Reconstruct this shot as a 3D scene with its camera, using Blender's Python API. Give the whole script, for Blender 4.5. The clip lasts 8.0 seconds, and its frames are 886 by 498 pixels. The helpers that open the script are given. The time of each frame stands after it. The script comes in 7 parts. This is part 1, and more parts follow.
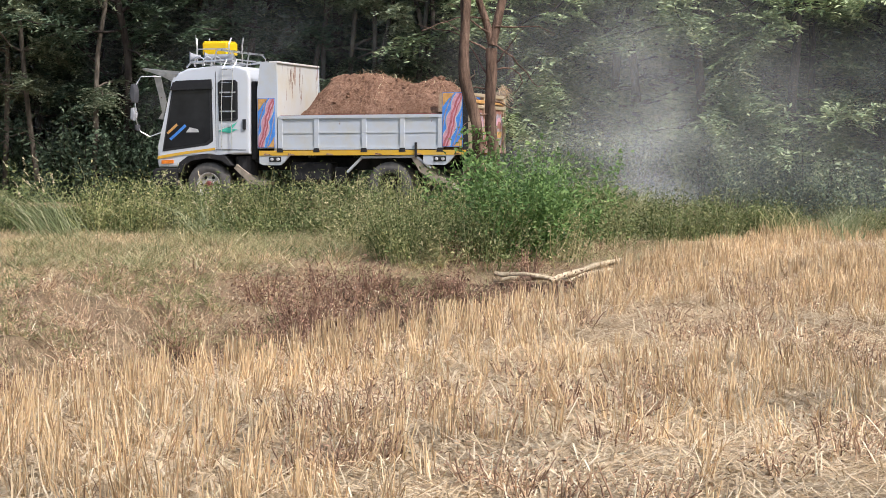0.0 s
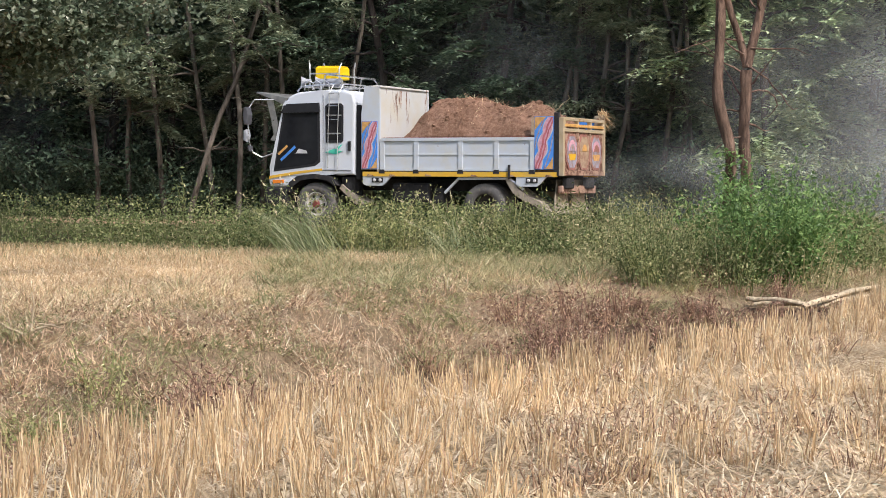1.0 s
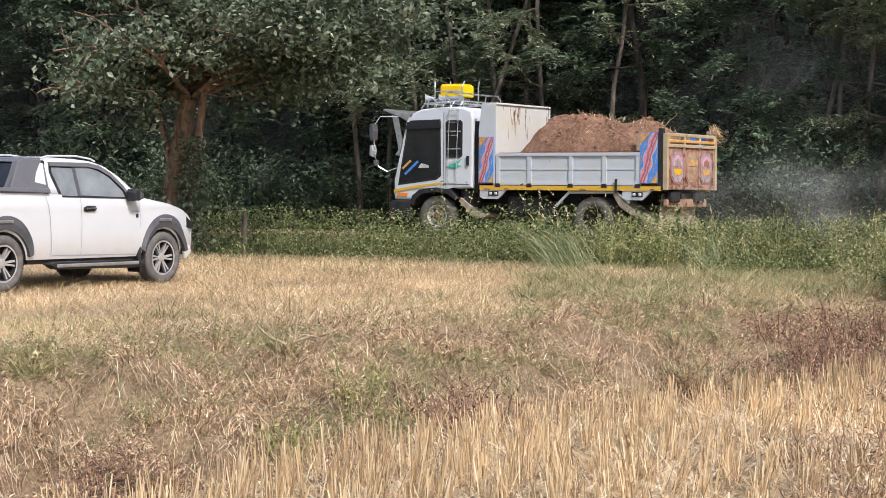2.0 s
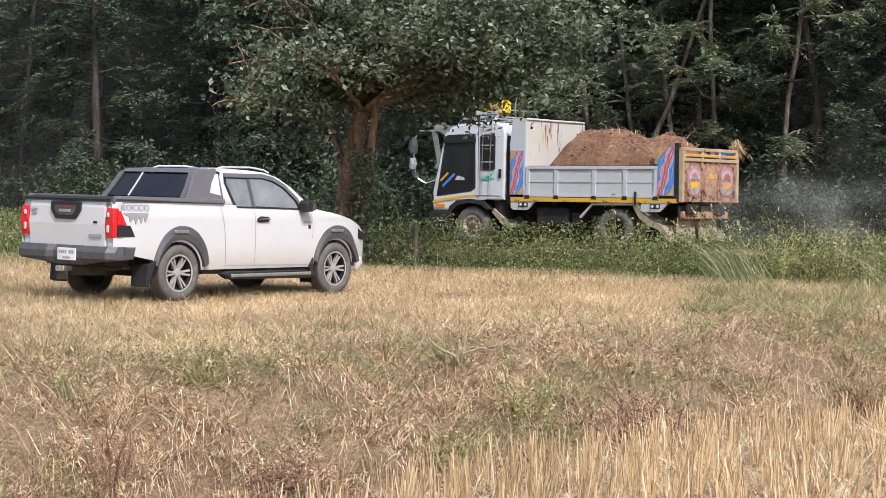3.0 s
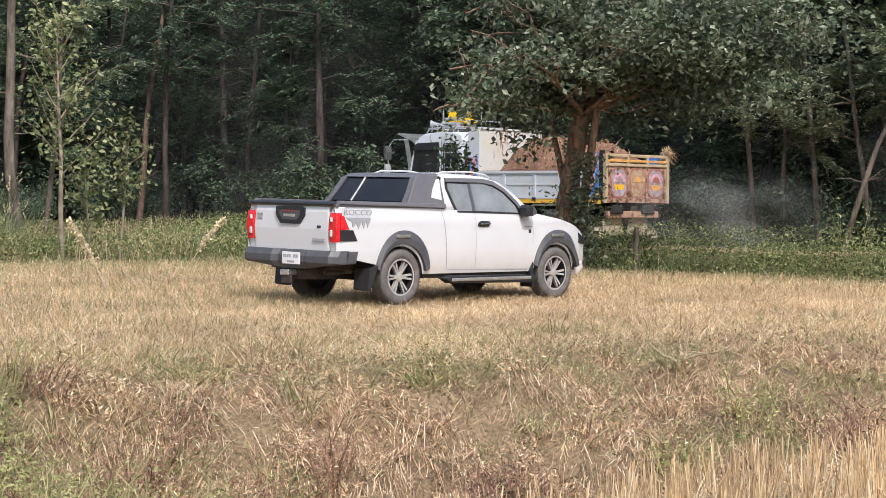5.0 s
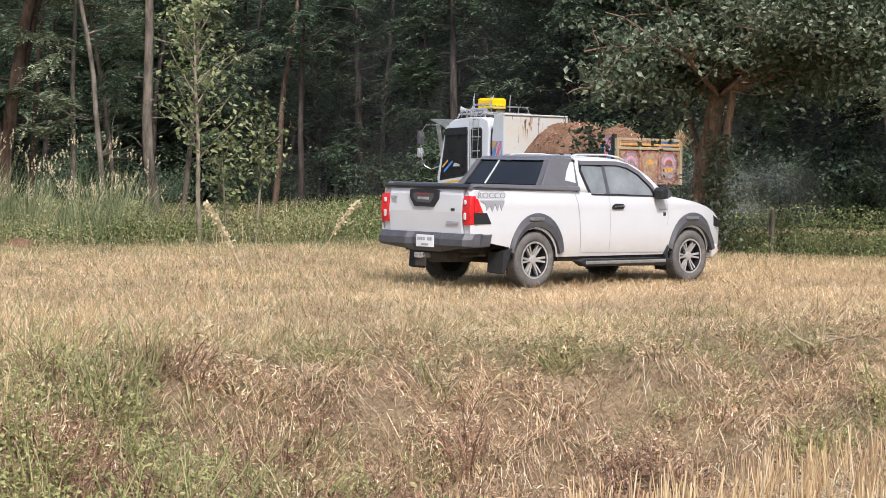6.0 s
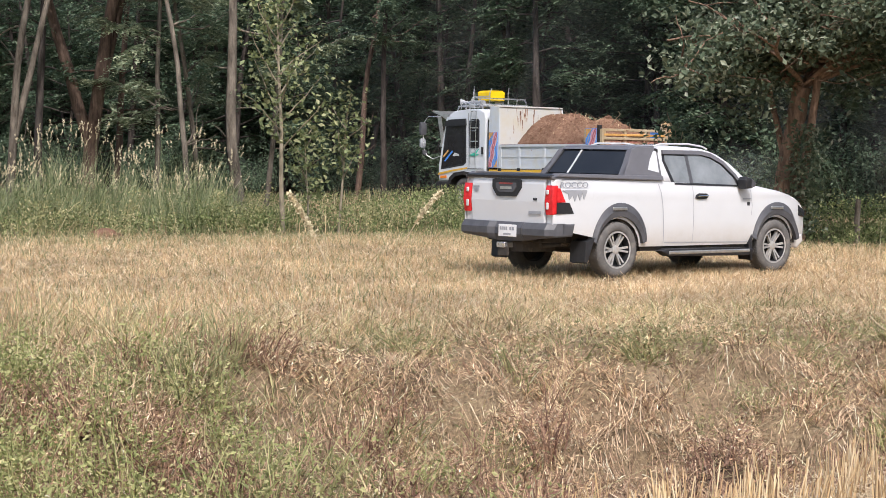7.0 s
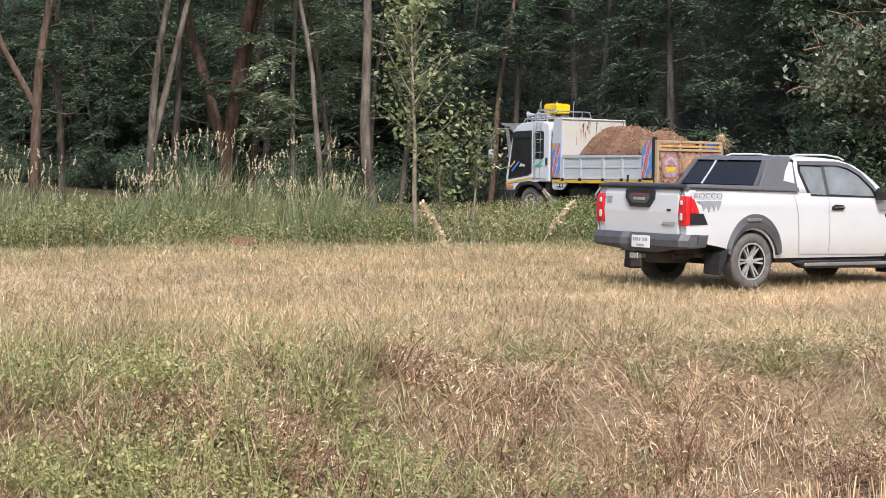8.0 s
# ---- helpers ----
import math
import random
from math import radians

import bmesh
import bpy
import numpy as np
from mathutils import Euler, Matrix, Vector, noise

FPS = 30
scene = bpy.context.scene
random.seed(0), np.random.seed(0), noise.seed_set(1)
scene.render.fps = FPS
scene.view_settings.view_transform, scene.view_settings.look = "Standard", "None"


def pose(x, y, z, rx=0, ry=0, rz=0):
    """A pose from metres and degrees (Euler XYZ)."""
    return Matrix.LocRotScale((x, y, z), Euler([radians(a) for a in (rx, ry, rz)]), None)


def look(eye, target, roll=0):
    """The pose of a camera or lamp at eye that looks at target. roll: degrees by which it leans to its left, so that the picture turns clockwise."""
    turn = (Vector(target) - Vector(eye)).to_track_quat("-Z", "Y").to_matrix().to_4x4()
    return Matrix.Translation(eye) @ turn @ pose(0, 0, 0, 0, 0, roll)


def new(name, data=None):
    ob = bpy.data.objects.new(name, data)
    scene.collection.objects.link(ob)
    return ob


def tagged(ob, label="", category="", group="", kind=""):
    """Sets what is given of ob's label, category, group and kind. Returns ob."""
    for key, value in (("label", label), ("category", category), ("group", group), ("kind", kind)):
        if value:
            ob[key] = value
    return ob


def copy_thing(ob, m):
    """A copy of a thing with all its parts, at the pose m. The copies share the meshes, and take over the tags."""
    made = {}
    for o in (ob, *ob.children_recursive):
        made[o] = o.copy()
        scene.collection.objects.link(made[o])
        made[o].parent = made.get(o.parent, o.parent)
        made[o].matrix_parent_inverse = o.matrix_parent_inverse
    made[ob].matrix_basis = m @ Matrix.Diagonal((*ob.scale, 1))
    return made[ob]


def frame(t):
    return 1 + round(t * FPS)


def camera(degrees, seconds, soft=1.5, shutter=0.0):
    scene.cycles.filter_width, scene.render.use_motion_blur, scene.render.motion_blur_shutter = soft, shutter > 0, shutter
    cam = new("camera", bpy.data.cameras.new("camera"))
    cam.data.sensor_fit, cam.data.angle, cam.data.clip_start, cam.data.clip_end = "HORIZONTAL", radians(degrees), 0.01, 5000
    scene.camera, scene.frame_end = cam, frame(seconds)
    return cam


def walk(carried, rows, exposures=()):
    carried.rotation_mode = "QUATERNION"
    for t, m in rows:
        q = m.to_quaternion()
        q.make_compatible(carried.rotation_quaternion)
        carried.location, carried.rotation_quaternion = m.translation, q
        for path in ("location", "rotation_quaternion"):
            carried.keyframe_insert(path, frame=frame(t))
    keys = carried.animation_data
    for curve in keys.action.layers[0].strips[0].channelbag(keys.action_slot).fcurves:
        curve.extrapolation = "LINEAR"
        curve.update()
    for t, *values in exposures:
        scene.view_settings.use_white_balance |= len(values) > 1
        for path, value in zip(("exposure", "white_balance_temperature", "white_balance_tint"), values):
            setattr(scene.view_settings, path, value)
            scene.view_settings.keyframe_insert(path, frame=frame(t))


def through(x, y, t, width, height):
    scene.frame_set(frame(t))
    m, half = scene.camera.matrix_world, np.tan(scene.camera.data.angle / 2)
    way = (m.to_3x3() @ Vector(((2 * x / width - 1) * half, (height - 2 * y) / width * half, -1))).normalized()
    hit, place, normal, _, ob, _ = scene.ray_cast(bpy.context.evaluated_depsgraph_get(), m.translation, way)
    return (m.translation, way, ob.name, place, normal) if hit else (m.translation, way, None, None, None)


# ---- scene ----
# The camera is held in the hand and pans to the left from one spot.
EYE = 1.6
cam = camera(25.85, 8.0, soft=0.3)
PAN = [  # seconds, yaw, pitch, roll
    (0.0, 0.0, -3.0, 0.5), (0.5, 3.31, -2.71, 0.85), (1.0, 7.43, -2.45, 0.96), (1.5, 11.48, -2.35, 0.97),
    (2.0, 15.1, -2.16, 1.08), (3.5, 21.89, -1.79, 1.38), (4.0, 23.37, -1.68, 1.27), (4.5, 24.83, -1.73, 1.22),
    (6.0, 30.65, -2.5, 1.07), (6.5, 32.1, -2.79, 1.0), (7.0, 33.09, -2.85, 0.99), (7.5, 34.03, -2.63, 1.0),
    (8.0, 37.03, -2.62, 1.11),
]
walk(cam, [(t, pose(0, 0, EYE, 0, 0, yaw) @ pose(0, 0, 0, 90 + pitch, 0, 0) @ pose(0, 0, 0, 0, 0, roll)) for t, yaw, pitch, roll in PAN])
scene.view_settings.exposure = 0.1

# ---- light: high hazy sun behind the camera's right shoulder ----
SUN_EL, SUN_AZ = 50.0, 135.0  # height; bearing clockwise from +y
world = bpy.data.worlds.new("sky")
scene.world = world
world.use_nodes = True
sky = world.node_tree.nodes.new("ShaderNodeTexSky")
sky.sky_type, sky.sun_disc = "NISHITA", False
sky.sun_elevation, sky.sun_rotation = radians(SUN_EL), radians(SUN_AZ)
sky.dust_density, sky.air_density = 3.0, 1.0
background = world.node_tree.nodes["Background"]
background.inputs["Strength"].default_value = 0.2
world.node_tree.links.new(sky.outputs[0], background.inputs[0])
sun = new("sun", bpy.data.lights.new("sun", "SUN"))
sun.data.energy, sun.data.angle, sun.data.color = 3.9, radians(3.0), (1.0, 0.965, 0.985)
_a, _e = radians(SUN_AZ), radians(SUN_EL)
sun.matrix_world = look((0, 0, 0), (-math.sin(_a) * math.cos(_e), -math.cos(_a) * math.cos(_e), -math.sin(_e)))

# ---- materials ----
def material(name, rough=0.8, metal=0.0, spec=0.3):
    m = bpy.data.materials.new(name)
    m.use_nodes = True
    b = m.node_tree.nodes["Principled BSDF"]
    b.inputs["Roughness"].default_value, b.inputs["Metallic"].default_value = rough, metal
    b.inputs["Specular IOR Level"].default_value = spec
    return m, m.node_tree.nodes, m.node_tree.links, b


def ramp(nodes, links, source, stops):
    r = nodes.new("ShaderNodeValToRGB")
    e = r.color_ramp.elements
    while len(e) < len(stops):
        e.new(0.5)
    for item, (at, colour) in zip(e, stops):
        item.position, item.color = at, (*colour, 1)
    links.new(source, r.inputs[0])
    return r.outputs[0]


def noise_tex(nodes, links, scale, detail=4.0, coord="Object", rough=0.6, stretch=None):
    tc = nodes.new("ShaderNodeTexCoord")
    n = nodes.new("ShaderNodeTexNoise")
    n.inputs["Scale"].default_value, n.inputs["Detail"].default_value, n.inputs["Roughness"].default_value = scale, detail, rough
    if stretch:
        mp = nodes.new("ShaderNodeMapping")
        mp.inputs["Scale"].default_value = stretch
        links.new(tc.outputs[coord], mp.inputs[0])
        links.new(mp.outputs[0], n.inputs["Vector"])
    else:
        links.new(tc.outputs[coord], n.inputs["Vector"])
    return n.outputs["Fac"]


def mix(nodes, links, fac, a, b, kind="MIX"):
    m = nodes.new("ShaderNodeMix")
    m.data_type, m.blend_type = "RGBA", kind
    for value, slot in ((fac, m.inputs[0]), (a, m.inputs[6]), (b, m.inputs[7])):
        if isinstance(value, (int, float)):
            slot.default_value = value
        elif isinstance(value, tuple):
            slot.default_value = (*value, 1)
        else:
            links.new(value, slot)
    return m.outputs[2]


def relief(nodes, links, b, height, strength=0.3, distance=0.02):
    bump = nodes.new("ShaderNodeBump")
    bump.inputs["Strength"].default_value, bump.inputs["Distance"].default_value = strength, distance
    links.new(height, bump.inputs["Height"])
    links.new(bump.outputs[0], b.inputs["Normal"])


def leaf_material(name, stops, through=0.25, rough=0.55, spec=0.25, patch=0.35, patch_scale=0.5):
    """Blades and leaves: a colour for each piece, varied again over the ground."""
    m, n, l, b = material(name, rough, 0, spec)
    geo = n.new("ShaderNodeNewGeometry")
    c = ramp(n, l, geo.outputs["Random Per Island"], stops)
    big = noise_tex(n, l, patch_scale, 3)
    shade = ramp(n, l, big, [(0.3, (1 - patch,) * 3), (0.7, (1 + patch * 0.5,) * 3)])
    c = mix(n, l, 1.0, c, shade, "MULTIPLY")
    l.new(c, b.inputs["Base Color"])
    if through:
        t = n.new("ShaderNodeBsdfTranslucent")
        l.new(c, t.inputs["Color"])
        mx = n.new("ShaderNodeMixShader")
        mx.inputs[0].default_value = through
        l.new(b.outputs[0], mx.inputs[1])
        l.new(t.outputs[0], mx.inputs[2])
        l.new(mx.outputs[0], n["Material Output"].inputs["Surface"])
    return m


def ground_material(name, low, mid, high, scale=3.0, bump=0.6):
    m, n, l, b = material(name, 0.95, 0, 0.1)
    fine = noise_tex(n, l, scale * 9, 6, rough=0.75)
    big = noise_tex(n, l, scale * 0.25, 4)
    c = ramp(n, l, fine, [(0.28, low), (0.5, mid), (0.72, high)])
    shade = ramp(n, l, big, [(0.3, (0.65, 0.62, 0.6)), (0.7, (1.15, 1.12, 1.1))])
    l.new(mix(n, l, 1.0, c, shade, "MULTIPLY"), b.inputs["Base Color"])
    relief(n, l, b, fine, bump, 0.05)
    return m


def plain(name, colour, rough=0.5, metal=0.0, spec=0.4, wear=0.12, scale=6.0, dirt=None, dirt_from=0.6):
    """Paint, rubber, plastic: a base colour with fine unevenness and, where named, dirt in patches."""
    m, n, l, b = material(name, rough, metal, spec)
    fac = noise_tex(n, l, scale, 6)
    dark = tuple(v * (1 - wear) for v in colour)
    light = tuple(min(1.0, v * (1 + wear * 0.5)) for v in colour)
    c = ramp(n, l, fac, [(0.3, dark), (0.7, light)])
    if dirt:
        d = ramp(n, l, noise_tex(n, l, scale * 0.6, 8, rough=0.75), [(dirt_from, (0, 0, 0)), (min(1.0, dirt_from + 0.14), (1, 1, 1))])
        c = mix(n, l, d, c, dirt)
    l.new(c, b.inputs["Base Color"])
    r = ramp(n, l, noise_tex(n, l, scale * 2.3, 4), [(0.3, (max(0, rough - 0.08),) * 3), (0.7, (min(1, rough + 0.1),) * 3)])
    l.new(r, b.inputs["Roughness"])
    return m


MAT_SOIL = ground_material("straw_covered_soil", (0.14, 0.090, 0.056), (0.37, 0.265, 0.157), (0.60, 0.47, 0.295), 4.0)
MAT_BANK = ground_material("bank_earth_and_dry_grass", (0.085, 0.062, 0.042), (0.27, 0.205, 0.13), (0.47, 0.375, 0.235), 4.0)
# brown ditch earth, darkened further to paint in the ditch's shade
MAT_DITCH = ground_material("shade_dark_ditch_earth", (0.04, 0.027, 0.019), (0.12, 0.08, 0.056), (0.22, 0.155, 0.11), 4.0)
MAT_VERGE = ground_material("weedy_verge_soil", (0.04, 0.04, 0.02), (0.10, 0.10, 0.045), (0.2, 0.18, 0.08), 4.0)
MAT_ROAD = ground_material("dusty_track", (0.2, 0.13, 0.08), (0.32, 0.22, 0.14), (0.42, 0.31, 0.2), 3.0, 0.3)
MAT_FLOOR = ground_material("leaf_litter", (0.024, 0.020, 0.013), (0.070, 0.056, 0.035), (0.140, 0.110, 0.066), 5.0)
MAT_STUBBLE = leaf_material("rice_stubble", [(0.0, (0.362, 0.230, 0.123)), (0.4, (0.590, 0.413, 0.223)), (0.8, (0.735, 0.551, 0.328)), (1.0, (0.837, 0.688, 0.466))], 0.15, 0.6)
MAT_STRAW = leaf_material("loose_straw", [(0.0, (0.388, 0.273, 0.158)), (0.5, (0.640, 0.490, 0.299)), (1.0, (0.855, 0.723, 0.516))], 0.1, 0.55)
MAT_DRY = leaf_material("dry_bank_grass", [(0.0, (0.251, 0.152, 0.100)), (0.45, (0.519, 0.354, 0.212)), (0.8, (0.790, 0.596, 0.357)), (1.0, (0.880, 0.842, 0.542))], 0.15, 0.65)
MAT_BROWN = leaf_material("dead_brown_weed", [(0.0, (0.145, 0.076, 0.053)), (0.6, (0.326, 0.193, 0.131)), (1.0, (0.524, 0.333, 0.221))], 0.1, 0.7)
MAT_GREEN = leaf_material("green_grass", [(0.0, (0.094, 0.118, 0.051)), (0.5, (0.204, 0.237, 0.104)), (0.85, (0.323, 0.342, 0.171)), (1.0, (0.526, 0.469, 0.280))], 0.3, 0.5)
MAT_WEED = leaf_material("weed_leaves", [(0.0, (0.085, 0.115, 0.045)), (0.4, (0.175, 0.215, 0.085)), (0.8, (0.30, 0.325, 0.14)), (1.0, (0.42, 0.40, 0.22))], 0.3, 0.72, 0.1, 0.5, 0.9)
MAT_BRIGHT = leaf_material("fresh_climber_leaves", [(0.0, (0.076, 0.145, 0.044)), (0.6, (0.174, 0.293, 0.090)), (1.0, (0.302, 0.421, 0.144))], 0.35, 0.45)
MAT_FOREST = leaf_material("forest_leaves", [(0.0, (0.057, 0.090, 0.058)), (0.6, (0.122, 0.174, 0.106)), (1.0, (0.21, 0.265, 0.172))], 0.25, 0.68, 0.12)
MAT_TEAK = leaf_material("broad_tree_leaves", [(0.0, (0.062, 0.088, 0.052)), (0.5, (0.122, 0.155, 0.095)), (0.85, (0.215, 0.245, 0.16)), (1.0, (0.43, 0.45, 0.34))], 0.3, 0.6, 0.2)
MAT_SAPLING = leaf_material("sapling_leaves", [(0.0, (0.12, 0.15, 0.065)), (0.6, (0.25, 0.29, 0.13)), (1.0, (0.42, 0.42, 0.23))], 0.3, 0.5)
MAT_MAT = leaf_material("matted_thatch", [(0.0, (0.158, 0.096, 0.067)), (0.3, (0.380, 0.246, 0.161)), (0.65, (0.662, 0.464, 0.296)), (0.9, (0.900, 0.692, 0.463)), (1.0, (0.900, 0.900, 0.688))], 0.1, 0.7, 0.15, 0.5, 0.9)
MAT_TUFT = leaf_material("half_dry_grass", [(0.0, (0.184, 0.193, 0.085)), (0.5, (0.356, 0.353, 0.165)), (0.85, (0.540, 0.482, 0.250)), (1.0, (0.734, 0.621, 0.370))], 0.3, 0.5)
MAT_REED = leaf_material("reed_grass", [(0.0, (0.157, 0.200, 0.095)), (0.6, (0.302, 0.347, 0.179)), (1.0, (0.560, 0.536, 0.326))], 0.3, 0.5)
MAT_SEED = leaf_material("seed_heads", [(0.0, (0.500, 0.413, 0.250)), (1.0, (0.850, 0.750, 0.525))], 0.2, 0.8)
MAT_DUSTY = leaf_material("dusty_leaves", [(0.0, (0.193, 0.265, 0.141)), (0.6, (0.358, 0.448, 0.242)), (1.0, (0.578, 0.644, 0.390))], 0.2, 0.8, 0.1)
MAT_EDGE = leaf_material("forest_edge_leaves", [(0.0, (0.05, 0.085, 0.054)), (0.6, (0.103, 0.15, 0.094)), (1.0, (0.20, 0.25, 0.162))], 0.25, 0.68, 0.12)


def bark_material(name, dark, light, scale=9.0):
    m, n, l, b = material(name, 0.9, 0, 0.15)
    fac = noise_tex(n, l, scale, 8, rough=0.7, stretch=(1, 1, 0.22))
    big = noise_tex(n, l, 1.1, 4)
    c = ramp(n, l, fac, [(0.32, dark), (0.62, light)])
    c = mix(n, l, 1.0, c, ramp(n, l, big, [(0.35, (0.6, 0.58, 0.55)), (0.65, (1.2, 1.15, 1.1))]), "MULTIPLY")
    l.new(c, b.inputs["Base Color"])
    relief(n, l, b, fac, 1.0, 0.05)
    return m


MAT_BARK = bark_material("grey_bark", (0.06, 0.05, 0.042), (0.21, 0.185, 0.155))
MAT_BARK_RED = bark_material("red_brown_bark", (0.045, 0.030, 0.025), (0.165, 0.118, 0.093))
MAT_BARK_BIG = bark_material("brown_tree_bark", (0.075, 0.05, 0.038), (0.35, 0.24, 0.18), 12.0)
MAT_BARK_BARE = bark_material("rough_reddish_bark", (0.045, 0.03, 0.024), (0.25, 0.17, 0.13), 14.0)
MAT_BARK_DARK = bark_material("forest_bark", (0.022, 0.019, 0.018), (0.085, 0.073, 0.067))
MAT_BARK_PALE = bark_material("pale_sapling_bark", (0.17, 0.145, 0.105), (0.38, 0.34, 0.26))
MAT_BARE_WOOD = bark_material("bleached_wood", (0.38, 0.30, 0.19), (0.68, 0.58, 0.42), 14.0)

# ---- helpers for meshes ----
rng = np.random.default_rng(7)


def part(name, bm, mat, parent=None, label="", smooth=False, m=None):
    """One bmesh as one mesh object, under a thing or a part."""
    me = bpy.data.meshes.new(name)
    bm.to_mesh(me)
    bm.free()
    if mat:
        me.materials.append(mat)
    if smooth:
        me.polygons.foreach_set("use_smooth", [True] * len(me.polygons))
    ob = new(name, me)
    if parent:
        ob.parent = parent
    if m is not None:
        ob.matrix_basis = m
    if label:
        ob["label"] = label
    return ob


def soup(name, verts, quads, mats, parent=None, index=None, smooth=False):
    """A large mesh from arrays: verts (n, 3), faces (k, 4) or (k, 3)."""
    me = bpy.data.meshes.new(name)
    quads = np.asarray(quads, dtype=np.int32)
    verts = np.asarray(verts, dtype=np.float32)
    k, c = quads.shape
    me.vertices.add(len(verts))
    me.vertices.foreach_set("co", verts.ravel())
    me.loops.add(k * c)
    me.loops.foreach_set("vertex_index", quads.ravel())
    me.polygons.add(k)
    me.polygons.foreach_set("loop_start", np.arange(0, k * c, c, dtype=np.int32))
    me.polygons.foreach_set("loop_total", np.full(k, c, dtype=np.int32))
    for mat in mats if isinstance(mats, (list, tuple)) else [mats]:
        me.materials.append(mat)
    if index is not None:
        me.polygons.foreach_set("material_index", np.asarray(index, dtype=np.int32))
    me.polygons.foreach_set("use_smooth", np.full(k, smooth))
    me.update(calc_edges=True)
    ob = new(name, me)
    if parent:
        ob.parent = parent
    return ob


def blade_arrays(base, h, w, lean, turn=None, droop=0.0):
    """Tapered bent blades as triangles. lean: (n, 2) sideways travel of the tip."""
    n = len(base)
    turn = rng.uniform(0, 2 * np.pi, n) if turn is None else turn
    side = np.stack([np.cos(turn), np.sin(turn), np.zeros(n)], 1) * (np.asarray(w).reshape(-1, 1) / 2)
    up = np.zeros((n, 3))
    up[:, 2] = h
    sway = np.concatenate([lean, np.zeros((n, 1))], 1)
    mid = base + up * 0.55 + sway * 0.38
    tip = base + up * (1 - droop) + sway
    v = np.stack([base - side, base + side, mid - side * 0.8, mid + side * 0.8, tip], 1).reshape(-1, 3)
    o = (np.arange(n) * 5)[:, None]
    f = np.concatenate([o + np.array([[0, 1, 3]]), o + np.array([[0, 3, 2]]), o + np.array([[2, 3, 4]])], 1).reshape(-1, 3)
    return v, f


def stalk_arrays(base, h, w, lean, turn=None):
    """Cut straws: narrow strips that keep their width to a blunt end."""
    n = len(base)
    turn = rng.uniform(0, 2 * np.pi, n) if turn is None else turn
    side = np.stack([np.cos(turn), np.sin(turn), np.zeros(n)], 1) * (np.asarray(w).reshape(-1, 1) / 2)
    top = base + np.stack([lean[:, 0], lean[:, 1], h], 1)
    v = np.stack([base - side, base + side, top + side * 0.8, top - side * 0.8], 1).reshape(-1, 3)
    f = (np.arange(n) * 4)[:, None] + np.array([[0, 1, 2, 3]])
    return v, f


def leaf_arrays(centre, size, slim=0.5, flat=0.5, along=None):
    """Folded leaves of four corners. flat: how far they lie level; along: (n, 3) the way of the leaf's rib."""
    n = len(centre)
    d = rng.normal(size=(n, 3)) if along is None else along + rng.normal(size=(n, 3)) * 0.5
    d[:, 2] *= 1 - flat * 0.6
    d /= np.linalg.norm(d, axis=1, keepdims=True)
    up = rng.normal(size=(n, 3)) * (1 - flat) + np.array([0, 0, flat * 1.5])
    side = np.cross(d, up)
    side /= np.linalg.norm(side, axis=1, keepdims=True) + 1e-9
    nor = np.cross(side, d)
    s = np.asarray(size).reshape(-1, 1)
    a, b = centre - d * s / 2, centre + d * s / 2
    l = centre + side * s * slim / 2 + nor * s * 0.08
    r = centre - side * s * slim / 2 + nor * s * 0.08
    v = np.stack([a, r, b, l], 1).reshape(-1, 3)
    o = (np.arange(n) * 4)[:, None]
    f = np.concatenate([o + np.array([[0, 1, 2]]), o + np.array([[0, 2, 3]])], 1).reshape(-1, 3)
    return v, f


def joined(chunks):
    vs, fs, o = [], [], 0
    for v, f in chunks:
        vs.append(v)
        fs.append(f + o)
        o += len(v)
    return np.concatenate(vs), np.concatenate(fs)


def tube_arrays(points, radii, sides=7):
    """A tapered limb along points."""
    p = np.asarray(points, float)
    n = len(p)
    tang = np.gradient(p, axis=0)
    tang /= np.linalg.norm(tang, axis=1, keepdims=True) + 1e-9
    ref = np.where(np.abs(tang[:, 2:3]) > 0.9, np.array([[1.0, 0, 0]]), np.array([[0, 0, 1.0]]))
    a = np.cross(tang, ref)
    a /= np.linalg.norm(a, axis=1, keepdims=True)
    b = np.cross(tang, a)
    t = np.linspace(0, 2 * np.pi, sides, endpoint=False)
    ring = a[:, None] * np.cos(t)[None, :, None] + b[:, None] * np.sin(t)[None, :, None]
    v = (p[:, None] + ring * np.asarray(radii).reshape(-1, 1, 1)).reshape(-1, 3)
    f = []
    for i in range(n - 1):
        for j in range(sides):
            k = (j + 1) % sides
            f.append((i * sides + j, i * sides + k, (i + 1) * sides + k, (i + 1) * sides + j))
    return v, np.array(f)


def gnarled(points, radii, sides=14, steps=34, rough=0.07):
    """A trunk with an uneven girth along a smoothed path."""
    p, r = np.asarray(points, float), np.asarray(radii, float)
    t, u = np.linspace(0, 1, len(p)), np.linspace(0, 1, steps)
    q = np.stack([np.interp(u, t, p[:, k]) for k in range(3)], 1)
    for _ in range(2):
        q[1:-1] = (q[:-2] + 2 * q[1:-1] + q[2:]) / 4
    v, f = tube_arrays(q, np.interp(u, t, r), sides)
    ring = v.reshape(steps, sides, 3)
    off = ring - q[:, None]
    wave = rng.normal(0, rough, (steps, sides))
    wave = (wave + np.roll(wave, 1, 0) + np.roll(wave, -1, 0)) * 0.6 + rng.normal(0, rough * 0.7, (1, sides))
    return (q[:, None] + off * (1 + wave[:, :, None])).reshape(-1, 3), f


